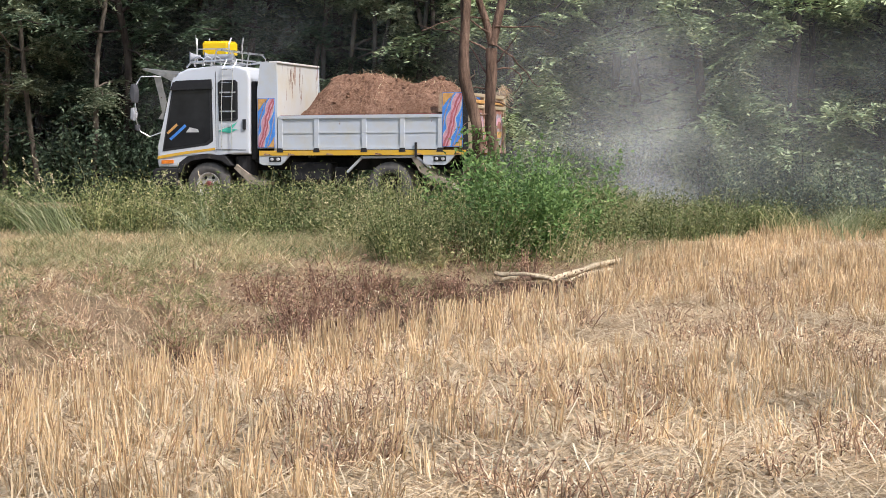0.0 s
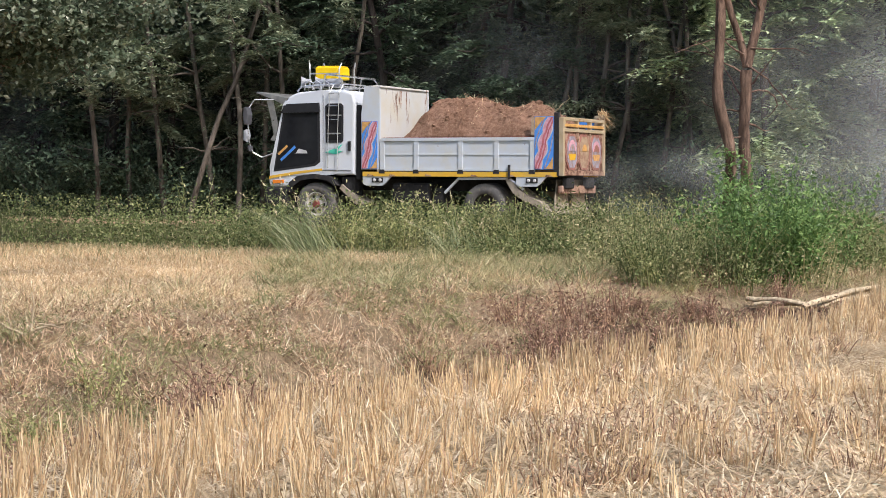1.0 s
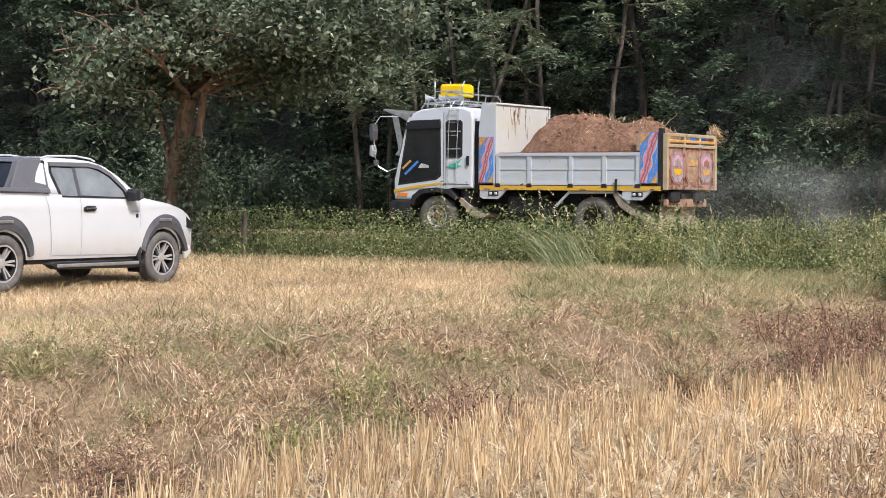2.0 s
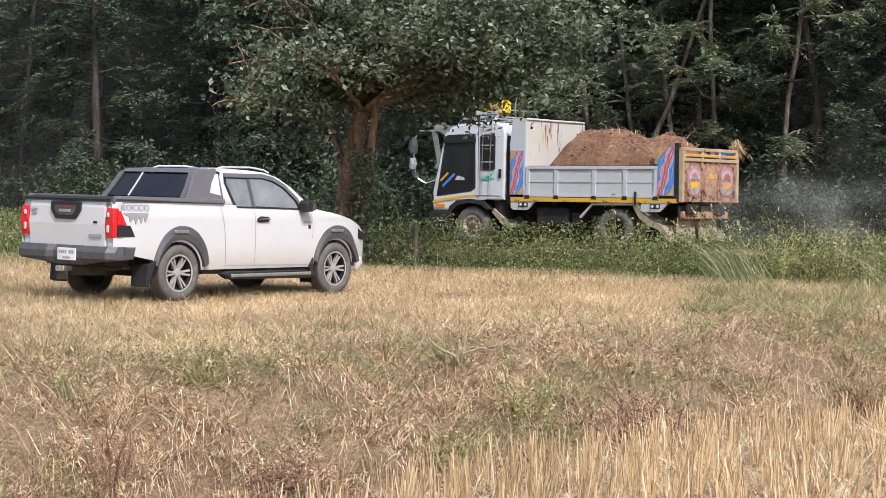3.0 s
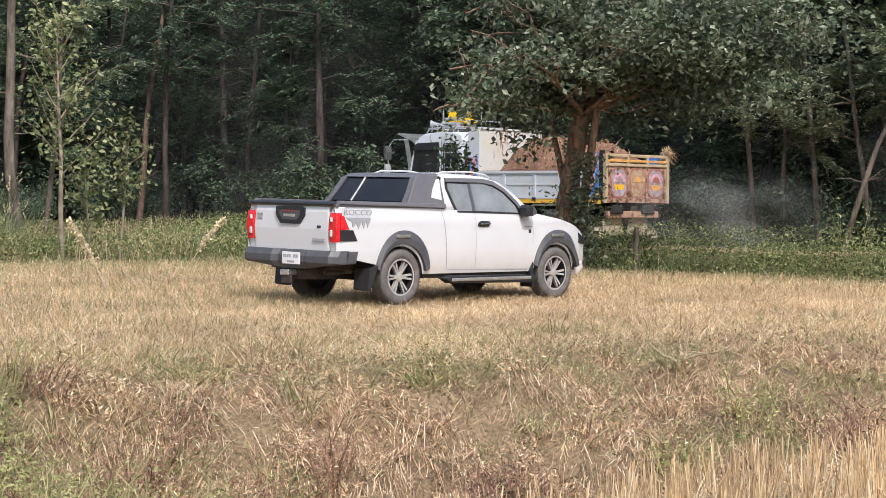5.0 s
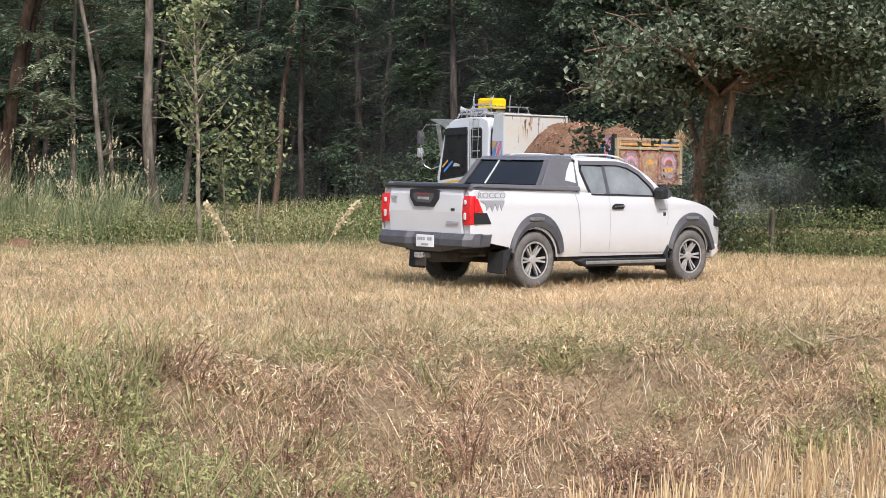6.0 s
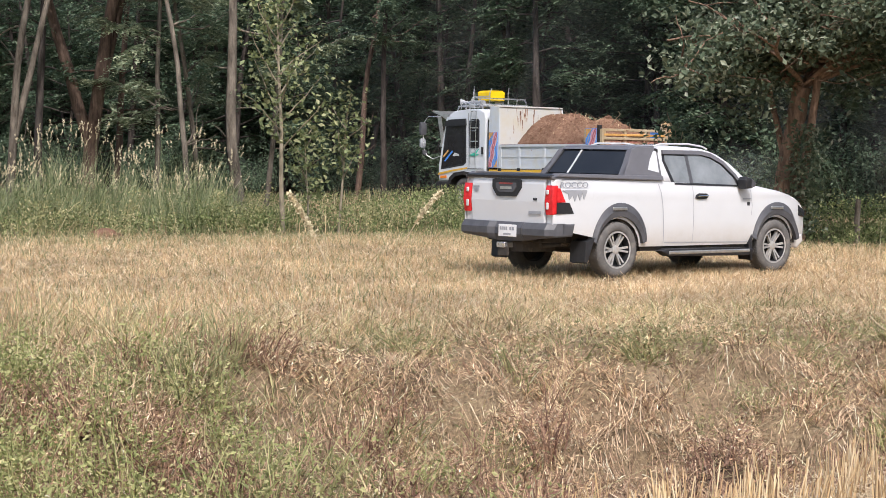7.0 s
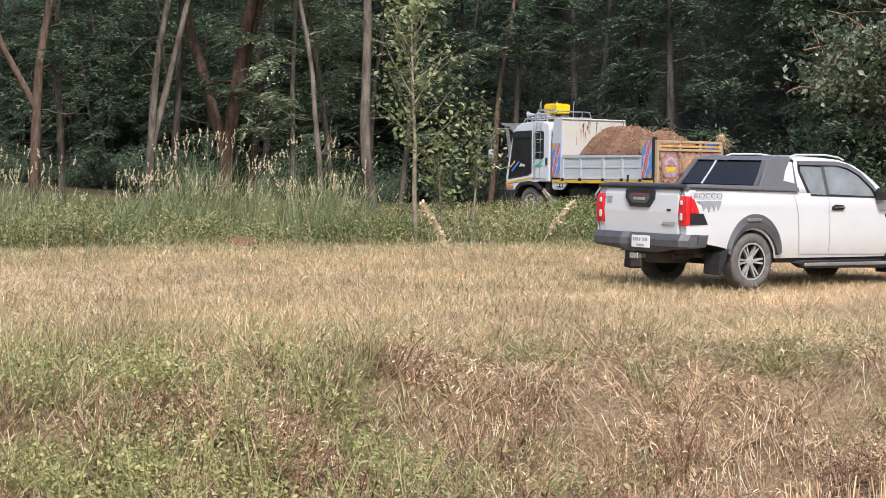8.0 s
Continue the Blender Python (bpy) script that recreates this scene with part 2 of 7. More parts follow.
def limb(start, way, length, r0, r1, steps=6, wander=0.12, rise=0.0):
    """Points and radii of a crooked limb."""
    p, d = [np.array(start, float)], np.array(way, float)
    d /= np.linalg.norm(d)
    for _ in range(steps):
        d = d + rng.normal(size=3) * wander + np.array([0, 0, rise])
        d /= np.linalg.norm(d)
        p.append(p[-1] + d * length / steps)
    return np.array(p), np.linspace(r0, r1, steps + 1)


def box(bm, x0, x1, y0, y1, z0, z1, bevel=0.0, seg=1):
    made = bmesh.ops.create_cube(bm, size=1.0, matrix=Matrix.Translation(((x0 + x1) / 2, (y0 + y1) / 2, (z0 + z1) / 2)) @ Matrix.Diagonal((abs(x1 - x0), abs(y1 - y0), abs(z1 - z0), 1)))
    if bevel:
        edges = list({e for v in made["verts"] for e in v.link_edges})
        bmesh.ops.bevel(bm, geom=edges, offset=bevel, segments=seg, affect="EDGES", profile=0.5)
    return bm


def box_bm(*args, **kw):
    return box(bmesh.new(), *args, **kw)


def prism(outline, y0, y1, bevel=0.0, seg=2, bm=None):
    """A closed outline in x, z pulled out from y0 to y1."""
    bm = bm or bmesh.new()
    a = [bm.verts.new((x, y0, z)) for x, z in outline]
    b = [bm.verts.new((x, y1, z)) for x, z in outline]
    n = len(outline)
    fa, fb = bm.faces.new(a), bm.faces.new(b[::-1])
    for i in range(n):
        bm.faces.new((a[i], b[i], b[(i + 1) % n], a[(i + 1) % n]))
    if bevel:
        bmesh.ops.bevel(bm, geom=list({*fa.edges, *fb.edges}), offset=bevel, segments=seg, affect="EDGES", profile=0.5)
    bmesh.ops.recalc_face_normals(bm, faces=bm.faces)
    return bm


def tube_bm(points, r, sides=8, bm=None):
    bm = bm or bmesh.new()
    v, f = tube_arrays(points, np.full(len(points), r), sides)
    vs = [bm.verts.new(p) for p in v]
    for q in f:
        bm.faces.new([vs[i] for i in q])
    bm.faces.new(vs[:sides][::-1])
    bm.faces.new(vs[-sides:])
    bmesh.ops.recalc_face_normals(bm, faces=bm.faces)
    return bm


def lathe_bm(profile, sides=40):
    """A ring of (radius, offset) points turned round the y axis; closed profile."""
    bm = bmesh.new()
    rings = []
    for r, o in profile:
        rings.append([bm.verts.new((r * math.cos(2 * math.pi * i / sides), o, r * math.sin(2 * math.pi * i / sides))) for i in range(sides)])
    n = len(rings)
    for a in range(n - 1):
        for i in range(sides):
            j = (i + 1) % sides
            bm.faces.new((rings[a][i], rings[a][j], rings[a + 1][j], rings[a + 1][i]))
    for end, (r, o) in ((rings[0][::-1], profile[0]), (rings[-1], profile[-1])):
        if r < 0.06:
            bm.faces.new(end)
    bmesh.ops.recalc_face_normals(bm, faces=bm.faces)
    return bm

# ---- vehicle materials ----
def gloss_paint(name, colour, rough=0.25, coat=0.6, dust=(0.42, 0.33, 0.23), dust_top=0.75):
    """Car paint under clear coat, with dust that thickens towards the sills."""
    m, n, l, b = material(name, rough, 0, 0.5)
    b.inputs["Coat Weight"].default_value, b.inputs["Coat Roughness"].default_value = coat, 0.08
    tc = n.new("ShaderNodeTexCoord")
    sep = n.new("ShaderNodeSeparateXYZ")
    l.new(tc.outputs["Object"], sep.inputs[0])
    fac = noise_tex(n, l, 5.0, 7, rough=0.7)
    mr = n.new("ShaderNodeMapRange")
    mr.inputs["From Min"].default_value, mr.inputs["From Max"].default_value = dust_top, 0.3
    l.new(sep.outputs["Z"], mr.inputs["Value"])
    mul = n.new("ShaderNodeMath")
    mul.operation = "MULTIPLY"
    l.new(mr.outputs[0], mul.inputs[0])
    l.new(fac, mul.inputs[1])
    c = mix(n, l, mul.outputs[0], colour, dust)
    l.new(mix(n, l, 1.0, c, ramp(n, l, noise_tex(n, l, 1.7, 4), [(0.3, (0.95, 0.95, 0.95)), (0.7, (1, 1, 1))]), "MULTIPLY"), b.inputs["Base Color"])
    return m


def rusty_paint(name, colour, rust=(0.16, 0.06, 0.028), from_=0.62, scale=5.0, streak=(1, 1, 0.25), grime=(0.5, 0.46, 0.36), rough=0.45):
    """Old lorry paint: streaks of rust, grime, chips."""
    m, n, l, b = material(name, rough, 0, 0.35)
    a = noise_tex(n, l, scale, 9, rough=0.72, stretch=streak)
    g = noise_tex(n, l, scale * 0.35, 6, rough=0.65)
    c = mix(n, l, ramp(n, l, g, [(0.42, (0, 0, 0)), (0.75, (0.65, 0.65, 0.65))]), colour, grime)
    c = mix(n, l, ramp(n, l, a, [(from_, (0, 0, 0)), (from_ + 0.06, (1, 1, 1))]), c, rust)
    l.new(c, b.inputs["Base Color"])
    relief(n, l, b, a, 0.15, 0.004)
    return m


MAT_WHITE_CAR = gloss_paint("white_car_paint", (0.575, 0.58, 0.59))
MAT_GREY_TRIM = plain("dark_grey_trim", (0.075, 0.075, 0.082), 0.5, wear=0.25, dirt=(0.2, 0.17, 0.13), dirt_from=0.74)
MAT_GREY_BAR = plain("grey_sport_bar_paint", (0.115, 0.112, 0.12), 0.4, wear=0.1)
MAT_BLACK = plain("black_plastic", (0.02, 0.02, 0.022), 0.5, wear=0.3)
MAT_UNDER = plain("dusty_underbody", (0.05, 0.042, 0.035), 0.9, wear=0.4, dirt=(0.2, 0.15, 0.1), dirt_from=0.55)
MAT_RUBBER = plain("dusty_tyre_rubber", (0.125, 0.118, 0.112), 0.9, wear=0.25, scale=9, dirt=(0.19, 0.17, 0.15), dirt_from=0.52, spec=0.15)
MAT_ALLOY = plain("grey_alloy", (0.42, 0.41, 0.39), 0.45, 0.3, wear=0.25, dirt=(0.36, 0.3, 0.23), dirt_from=0.55)
MAT_CHROME = plain("chrome", (0.75, 0.76, 0.78), 0.16, 1.0, wear=0.1)
MAT_STEEL = plain("stainless_tube", (0.7, 0.7, 0.7), 0.3, 0.9, wear=0.25)
MAT_SILVER = plain("silver_sheet", (0.55, 0.54, 0.52), 0.35, 0.8, wear=0.3, dirt=(0.35, 0.28, 0.2), dirt_from=0.6)


def glass_dark(name, tint, rough=0.04):
    m, n, l, b = material(name, rough, 0, 0.4)
    l.new(ramp(n, l, noise_tex(n, l, 3.0, 5), [(0.3, tint), (0.75, tuple(v * 1.7 + 0.004 for v in tint))]), b.inputs["Base Color"])
    b.inputs["Coat Weight"].default_value = 0.15
    return m


MAT_GLASS = glass_dark("tinted_glass", (0.012, 0.013, 0.015))
# paler base colour paints in the sky that the side windows reflect
MAT_GLASS_LIGHT = glass_dark("side_glass_reflection_tone", (0.135, 0.145, 0.15))
MAT_RED = plain("red_lamp_lens", (0.62, 0.025, 0.03), 0.15, wear=0.25, scale=20)
MAT_LENS = plain("clear_lamp_lens", (0.52, 0.52, 0.52), 0.12, wear=0.2)
MAT_ORANGE = plain("orange_lamp_lens", (0.75, 0.22, 0.03), 0.2)
MAT_PLATE = plain("number_plate_white", (0.72, 0.72, 0.72), 0.4)
MAT_INK = plain("dark_ink", (0.03, 0.03, 0.035), 0.5)
MAT_GREY_INK = plain("grey_decal", (0.30, 0.31, 0.33), 0.4)
MAT_TRUCK = rusty_paint("old_white_truck_paint", (0.48, 0.515, 0.56), from_=0.67, scale=9.0, streak=(1, 1, 0.5))
MAT_TRUCK_CAB = rusty_paint("white_cab_paint", (0.57, 0.60, 0.645), from_=0.8, grime=(0.55, 0.54, 0.5))
MAT_BULKHEAD = rusty_paint("rust_streaked_white", (0.53, 0.53, 0.515), (0.2, 0.09, 0.04), 0.585, 4.0, (1, 1, 0.2), (0.52, 0.43, 0.26))
MAT_YELLOW = rusty_paint("yellow_rail_paint", (0.66, 0.38, 0.035), from_=0.72, grime=(0.5, 0.36, 0.14))
MAT_YELLOW_BOX = plain("yellow_plastic", (0.78, 0.52, 0.01), 0.4, wear=0.08)
MAT_BLUE = plain("painted_blue", (0.07, 0.25, 0.68), 0.4, wear=0.2, scale=14, dirt=(0.45, 0.42, 0.4), dirt_from=0.72)
MAT_PINK = plain("painted_pink", (0.60, 0.32, 0.38), 0.4, wear=0.3, scale=14, dirt=(0.42, 0.28, 0.26), dirt_from=0.6)
MAT_ORANGE_PAINT = plain("painted_orange", (0.60, 0.33, 0.11), 0.45, wear=0.3, scale=14)
MAT_REDBROWN = plain("painted_dark_red", (0.24, 0.05, 0.045), 0.5, wear=0.4, scale=14, dirt=(0.14, 0.07, 0.05), dirt_from=0.5)
MAT_FLAME = plain("flame_red", (0.45, 0.13, 0.15), 0.45, wear=0.4, scale=18)
MAT_FADED = plain("faded_dark_red", (0.31, 0.13, 0.105), 0.6, wear=0.35, scale=11, dirt=(0.34, 0.22, 0.15), dirt_from=0.5)
MAT_GATE = rusty_paint("worn_tailgate_paint", (0.36, 0.235, 0.18), (0.13, 0.06, 0.035), 0.49, 6.0, (1, 1, 1), (0.4, 0.27, 0.17))
MAT_GATE_RAIL = rusty_paint("worn_cream_rail", (0.37, 0.28, 0.17), (0.2, 0.09, 0.05), 0.6, 6.0, (1, 1, 1))
MAT_LIGHT_BLUE = plain("pale_blue_paint", (0.34, 0.33, 0.40), 0.5, wear=0.35, scale=9, dirt=(0.27, 0.15, 0.10), dirt_from=0.46)
MAT_CREAM = plain("cream_paint", (0.42, 0.31, 0.21), 0.5, wear=0.3, scale=9, dirt=(0.26, 0.14, 0.09), dirt_from=0.46)
MAT_CHASSIS = plain("dark_chassis", (0.022, 0.021, 0.022), 0.85, wear=0.5, dirt=(0.14, 0.11, 0.08), dirt_from=0.6)
MAT_FLAP = plain("dusty_mud_flap", (0.33, 0.28, 0.22), 0.95, wear=0.35, scale=7, spec=0.1)
MAT_RIM_OLD = plain("worn_white_rim", (0.52, 0.5, 0.46), 0.6, wear=0.3, scale=15, dirt=(0.24, 0.15, 0.1), dirt_from=0.52)
MAT_GREEN_DECAL = plain("green_decal", (0.08, 0.52, 0.38), 0.35)


def dirt_material():
    m, n, l, b = material("red_earth_load", 0.97, 0, 0.08)
    f = noise_tex(n, l, 14, 9, rough=0.75)
    big = noise_tex(n, l, 2.2, 5)
    c = ramp(n, l, f, [(0.3, (0.13, 0.072, 0.047)), (0.52, (0.235, 0.142, 0.098)), (0.75, (0.34, 0.228, 0.168))])
    l.new(mix(n, l, 1.0, c, ramp(n, l, big, [(0.35, (0.78, 0.74, 0.7)), (0.65, (1.15, 1.12, 1.1))]), "MULTIPLY"), b.inputs["Base Color"])
    relief(n, l, b, f, 0.9, 0.06)
    return m


MAT_DIRT = dirt_material()


def sheet(outline, y, thick=0.006):
    """A thin plate with a given outline in x, z, lying against the side at y."""
    return prism(outline, y, y + thick)


def back_plate(outline, x, thick=0.006):
    """A thin plate with a given outline in y, z, facing backwards at x."""
    bm = bmesh.new()
    a = [bm.verts.new((x, yy, z)) for yy, z in outline]
    b = [bm.verts.new((x - thick, yy, z)) for yy, z in outline]
    n = len(outline)
    bm.faces.new(a), bm.faces.new(b[::-1])
    for i in range(n):
        bm.faces.new((a[i], b[i], b[(i + 1) % n], a[(i + 1) % n]))
    bmesh.ops.recalc_face_normals(bm, faces=bm.faces)
    return bm


def wheel_at(name, parent, x, y, z, r, width, rim_r, outward, rim_mat, spokes=0, hub_mat=None, label=""):
    """A wheel that turns round y: tyre with tread, rim, spokes and hub; outward is +1 for the left side."""
    w = new(name)
    w.parent, w.location = parent, (x, y, z)
    if label:
        w["label"] = label
    hw = width / 2
    prof = [(rim_r, -hw * 0.75), (rim_r + 0.02, -hw * 0.92), ((r + rim_r) / 2, -hw), (r - 0.035, -hw * 0.93), (r - 0.006, -hw * 0.74),
            (r, -hw * 0.3), (r, hw * 0.3), (r - 0.006, hw * 0.74), (r - 0.035, hw * 0.93), ((r + rim_r) / 2, hw), (rim_r + 0.02, hw * 0.92), (rim_r, hw * 0.75)]
    tyre = part("tyre", lathe_bm(prof, 44), MAT_RUBBER, w, smooth=True)
    bm = bmesh.new()
    for k in range(56):
        a = 2 * math.pi * k / 56
        for side in (-1, 1):
            mtx = Matrix.Rotation(-a, 4, "Y") @ Matrix.Translation((r - 0.001, side * hw * 0.5, 0)) @ Matrix.Rotation(side * 0.35, 4, "X")
            bmesh.ops.create_cube(bm, size=1.0, matrix=mtx @ Matrix.Diagonal((0.003, hw * 0.7, r * 0.05, 1)))
    part("tread", bm, MAT_RUBBER, tyre)
    o = outward
    face = hw * 0.62 * o
    if spokes:
        prof = [(rim_r * 1.03, hw * 0.80 * o), (rim_r * 1.03, hw * 0.86 * o), (rim_r * 0.93, hw * 0.86 * o), (rim_r * 0.90, hw * 0.3 * o), (rim_r * 0.90, -hw * 0.7 * o), (rim_r * 1.0, -hw * 0.75 * o)]
        rim = part("rim", lathe_bm(prof[:3], 44), rim_mat, w, smooth=False)
        # barrel and brake disc are black to paint in shade behind the spokes
        part("barrel", lathe_bm(prof[2:], 44), MAT_BLACK, w)
        bmesh_disc = lathe_bm([(rim_r * 0.88, -hw * 0.05 * o), (0.02, -hw * 0.05 * o), (0.02, -hw * 0.12 * o), (rim_r * 0.88, -hw * 0.12 * o)], 32)
        part("brake_disc", bmesh_disc, MAT_BLACK, w)
        for k in range(spokes):
            for sgn in (-1, 1):
                a = 2 * math.pi * k / spokes
                a0, a1 = a + sgn * 0.17, a + sgn * 0.14
                p0 = Vector((rim_r * 0.22 * math.cos(a0), face * 0.92, rim_r * 0.22 * math.sin(a0)))
                p1 = Vector((rim_r * 0.96 * math.cos(a1), face * 1.15, rim_r * 0.96 * math.sin(a1)))
                d = p1 - p0
                side = Vector((-math.sin(a), 0, math.cos(a)))
                bm = bmesh.new()
                v = []
                for q, wd, dp in ((p0, 0.012, 0.03), (p1, 0.013, 0.022)):
                    for s1, s2 in ((-1, 0), (1, 0), (1, -1), (-1, -1)):
                        v.append(bm.verts.new(q + side * wd * s1 + Vector((0, o * dp * s2 * 1.6, 0))))
                for f in ((0, 1, 2, 3), (4, 5, 6, 7), (0, 1, 5, 4), (1, 2, 6, 5), (2, 3, 7, 6), (3, 0, 4, 7)):
                    bm.faces.new([v[i] for i in f])
                bmesh.ops.recalc_face_normals(bm, faces=bm.faces)
                part("spoke", bm, rim_mat, rim)
        part("hub_cap", lathe_bm([(0.062, face * 0.7), (0.06, face * 1.0), (0.035, face * 1.1), (0.005, face * 1.11)], 20), rim_mat, rim)
    else:
        prof = [(rim_r * 1.05, hw * 0.82 * o), (rim_r * 1.02, hw * 0.9 * o), (rim_r * 0.92, hw * 0.84 * o), (rim_r * 0.86, hw * 0.25 * o), (rim_r * 0.5, hw * 0.45 * o),
                (rim_r * 0.44, hw * 0.6 * o), (0.01, hw * 0.6 * o)]
        rim = part("rim", lathe_bm(prof, 36), rim_mat, w)
        part("hub_cap", lathe_bm([(rim_r * 0.34, hw * 0.5 * o), (rim_r * 0.32, hw * 0.95 * o), (rim_r * 0.24, hw * 1.06 * o), (0.005, hw * 1.08 * o)], 20), hub_mat or rim_mat, rim)
        for k in range(6):
            a = 2 * math.pi * k / 6
            part("hand_hole", lathe_bm([(0.034, hw * 0.36 * o), (0.03, hw * 0.43 * o), (0.003, hw * 0.43 * o)], 10), MAT_BLACK, rim, m=Matrix.Translation((rim_r * 0.68 * math.cos(a), 0, rim_r * 0.68 * math.sin(a))))
            part("wheel_nut", lathe_bm([(0.02, hw * 0.5 * o), (0.018, hw * 0.72 * o), (0.003, hw * 0.72 * o)], 6), MAT_RIM_OLD, rim, m=Matrix.Translation((rim_r * 0.42 * math.cos(a + 0.4), 0, rim_r * 0.42 * math.sin(a + 0.4))))
    return w

# ---- ground: near stubble field, ditch, bank, far field, verge, track and forest floor in one sheet ----
ROAD_X, ROAD_Y, ROAD_A = -3.147, 38.0, radians(16.4)  # the truck's line: a point and its angle to -x
ROAD_Z, ROAD_FALL = 0.37, 0.0137


def lerp(v, xs, ys):
    return np.interp(v, xs, ys)


def edge_x(y):
    """Where the near field breaks off into the ditch."""
    return lerp(y, [-40, 0, 8, 12, 14, 16.5, 21.7, 31.3, 60], [-6.5, -4.7, -4.2, -3.4, -2.4, -0.9, 1.1, 4.7, 15])


def verge_over(x, y):
    """Metres past the line where the fields end at the weedy verge."""
    b = np.degrees(np.arctan2(-x, y))
    r = lerp(b, [-60, -12, -9, -5, 0, 6, 13, 23, 33, 38.5, 45, 49, 80], [60, 43, 39, 34.0, 34.0, 35.0, 34.2, 35.8, 37.0, 35.2, 33.3, 31, 26])
    return np.hypot(x, y) - r - wobble(x, y, 0.8, 21) * 0.35


def road_coords(x, y):
    dx, dy = x - ROAD_X, y - ROAD_Y
    s = -dx * math.cos(ROAD_A) + dy * math.sin(ROAD_A)
    off = dx * math.sin(ROAD_A) + dy * math.cos(ROAD_A)  # beyond the truck's near side
    return s, off


def wobble(x, y, k, seed):
    r = np.random.default_rng(seed)
    out = 0
    for _ in range(5):
        a, b, c = r.uniform(0, 6.28, 3)
        f = k * r.uniform(0.6, 1.9)
        out = out + np.sin((x * math.cos(a) + y * math.sin(a)) * f + b) * np.cos((x * math.cos(c) - y * math.sin(c)) * f * 0.7 + a)
    return out / 5


def ditch_d(x, y):
    """Metres to the left of the near field's edge."""
    return (edge_x(y) - x) * 0.9 + wobble(x, y, 1.3, 3) * 0.35


def height(x, y):
    x, y = np.asarray(x, float), np.asarray(y, float)
    d = ditch_d(x, y)
    z = lerp(d, [-0.6, 0.0, 0.7, 2.2, 3.2, 4.3, 5.0, 6.0, 8.5], [-0.12, -0.17, -1.0, -1.1, -0.8, -0.42, -0.1, -0.02, 0.0])
    fade = np.clip((y - 22.5) / 4.5, 0, 1)
    z = z * (1 - fade) + np.where(d > 0, 0.0, -0.1 * (1 - fade)) * fade
    bank = np.exp(-((d - 3.8) / 1.6) ** 2) * (1 - fade)
    knolls = 0.35 - np.abs(wobble(x, y, 3.4, 6)) * 1.6
    z = z + bank * (wobble(x, y, 1.7, 5) * 0.42 + knolls * 0.5 + wobble(x, y, 6.0, 7) * 0.22)
    z = z + wobble(x, y, 0.9, 8) * 0.03 + wobble(x, y, 3.7, 9) * 0.02
    s, off = road_coords(x, y)
    road = ROAD_Z - ROAD_FALL * np.clip(s, -40, 60)
    over = np.where(y > 0, verge_over(x, np.maximum(y, 0.01)), -10)
    up = np.clip(over / 2.2, 0, 1)
    near = np.clip((off + 4.5) / 4.0, 0, 1) * up
    rut = np.clip(1 - np.abs(off - 1.2) / 2.6, 0, 1)
    z = z * (1 - near) + road * near + (1 - rut) * near * (0.04 + 0.05 * wobble(x, y, 2.0, 11))
    z = z + np.clip((np.hypot(x, y) - 62) / 400, 0, 1) * 6
    return z


def axis_steps(lo, hi, fine, edge=900):
    mid = np.arange(lo, hi + 1e-6, fine)
    out = np.geomspace(fine * 2, edge, 24)
    return np.concatenate([lo - out[::-1], mid, hi + out])


def build_ground():
    gx, gy = axis_steps(-40, 16, 0.18), axis_steps(-2, 64, 0.18)
    X, Y = np.meshgrid(gx, gy, indexing="ij")
    Z = height(X, Y)
    v = np.stack([X, Y, Z], 2).reshape(-1, 3)
    nx, ny = len(gx), len(gy)
    i, j = np.meshgrid(np.arange(nx - 1), np.arange(ny - 1), indexing="ij")
    a = (i * ny + j).ravel()
    f = np.stack([a, a + ny, a + ny + 1, a + 1], 1)
    cx, cy = v[f].mean(1)[:, 0], v[f].mean(1)[:, 1]
    d, over = ditch_d(cx, cy), np.where(cy > 0, verge_over(cx, np.maximum(cy, 0.01)), -10)
    s, off = road_coords(cx, cy)
    idx = np.zeros(len(f), int)
    idx[(d > 0) & (d < 7.0) & (cy < 32)] = 1
    # the ditch bed takes the earth with shade in its colour
    idx[(d > 0.05) & (d < 3.2) & (cy < 26)] = 5
    idx[(over > -0.6)] = 2
    idx[(over > 1) & (off > -0.6) & (off < 3.2)] = 3
    idx[(over > 1) & (off >= 4.2)] = 4
    idx[np.hypot(cx, cy) > 75] = 4
    g = soup("ground", v, f, [MAT_SOIL, MAT_BANK, MAT_VERGE, MAT_ROAD, MAT_FLOOR, MAT_DITCH], index=idx, smooth=True)
    tagged(g, "dry farmland with a shallow ditch and a raised dirt track", "ground", kind="structure")


build_ground()


def scatter(n, x0, x1, y0, y1, keep):
    x, y = rng.uniform(x0, x1, n), rng.uniform(y0, y1, n)
    k = keep(x, y)
    x, y = x[k], y[k]
    return np.stack([x, y, height(x, y)], 1)


def seen(x, y, margin=2.0):
    """The wedge of land that the pan takes in, with a margin."""
    b = np.degrees(np.arctan2(-x, y))
    return (b > -14 - 40 * margin / np.maximum(np.hypot(x, y), 1)) & (b < 51 + 40 * margin / np.maximum(np.hypot(x, y), 1))

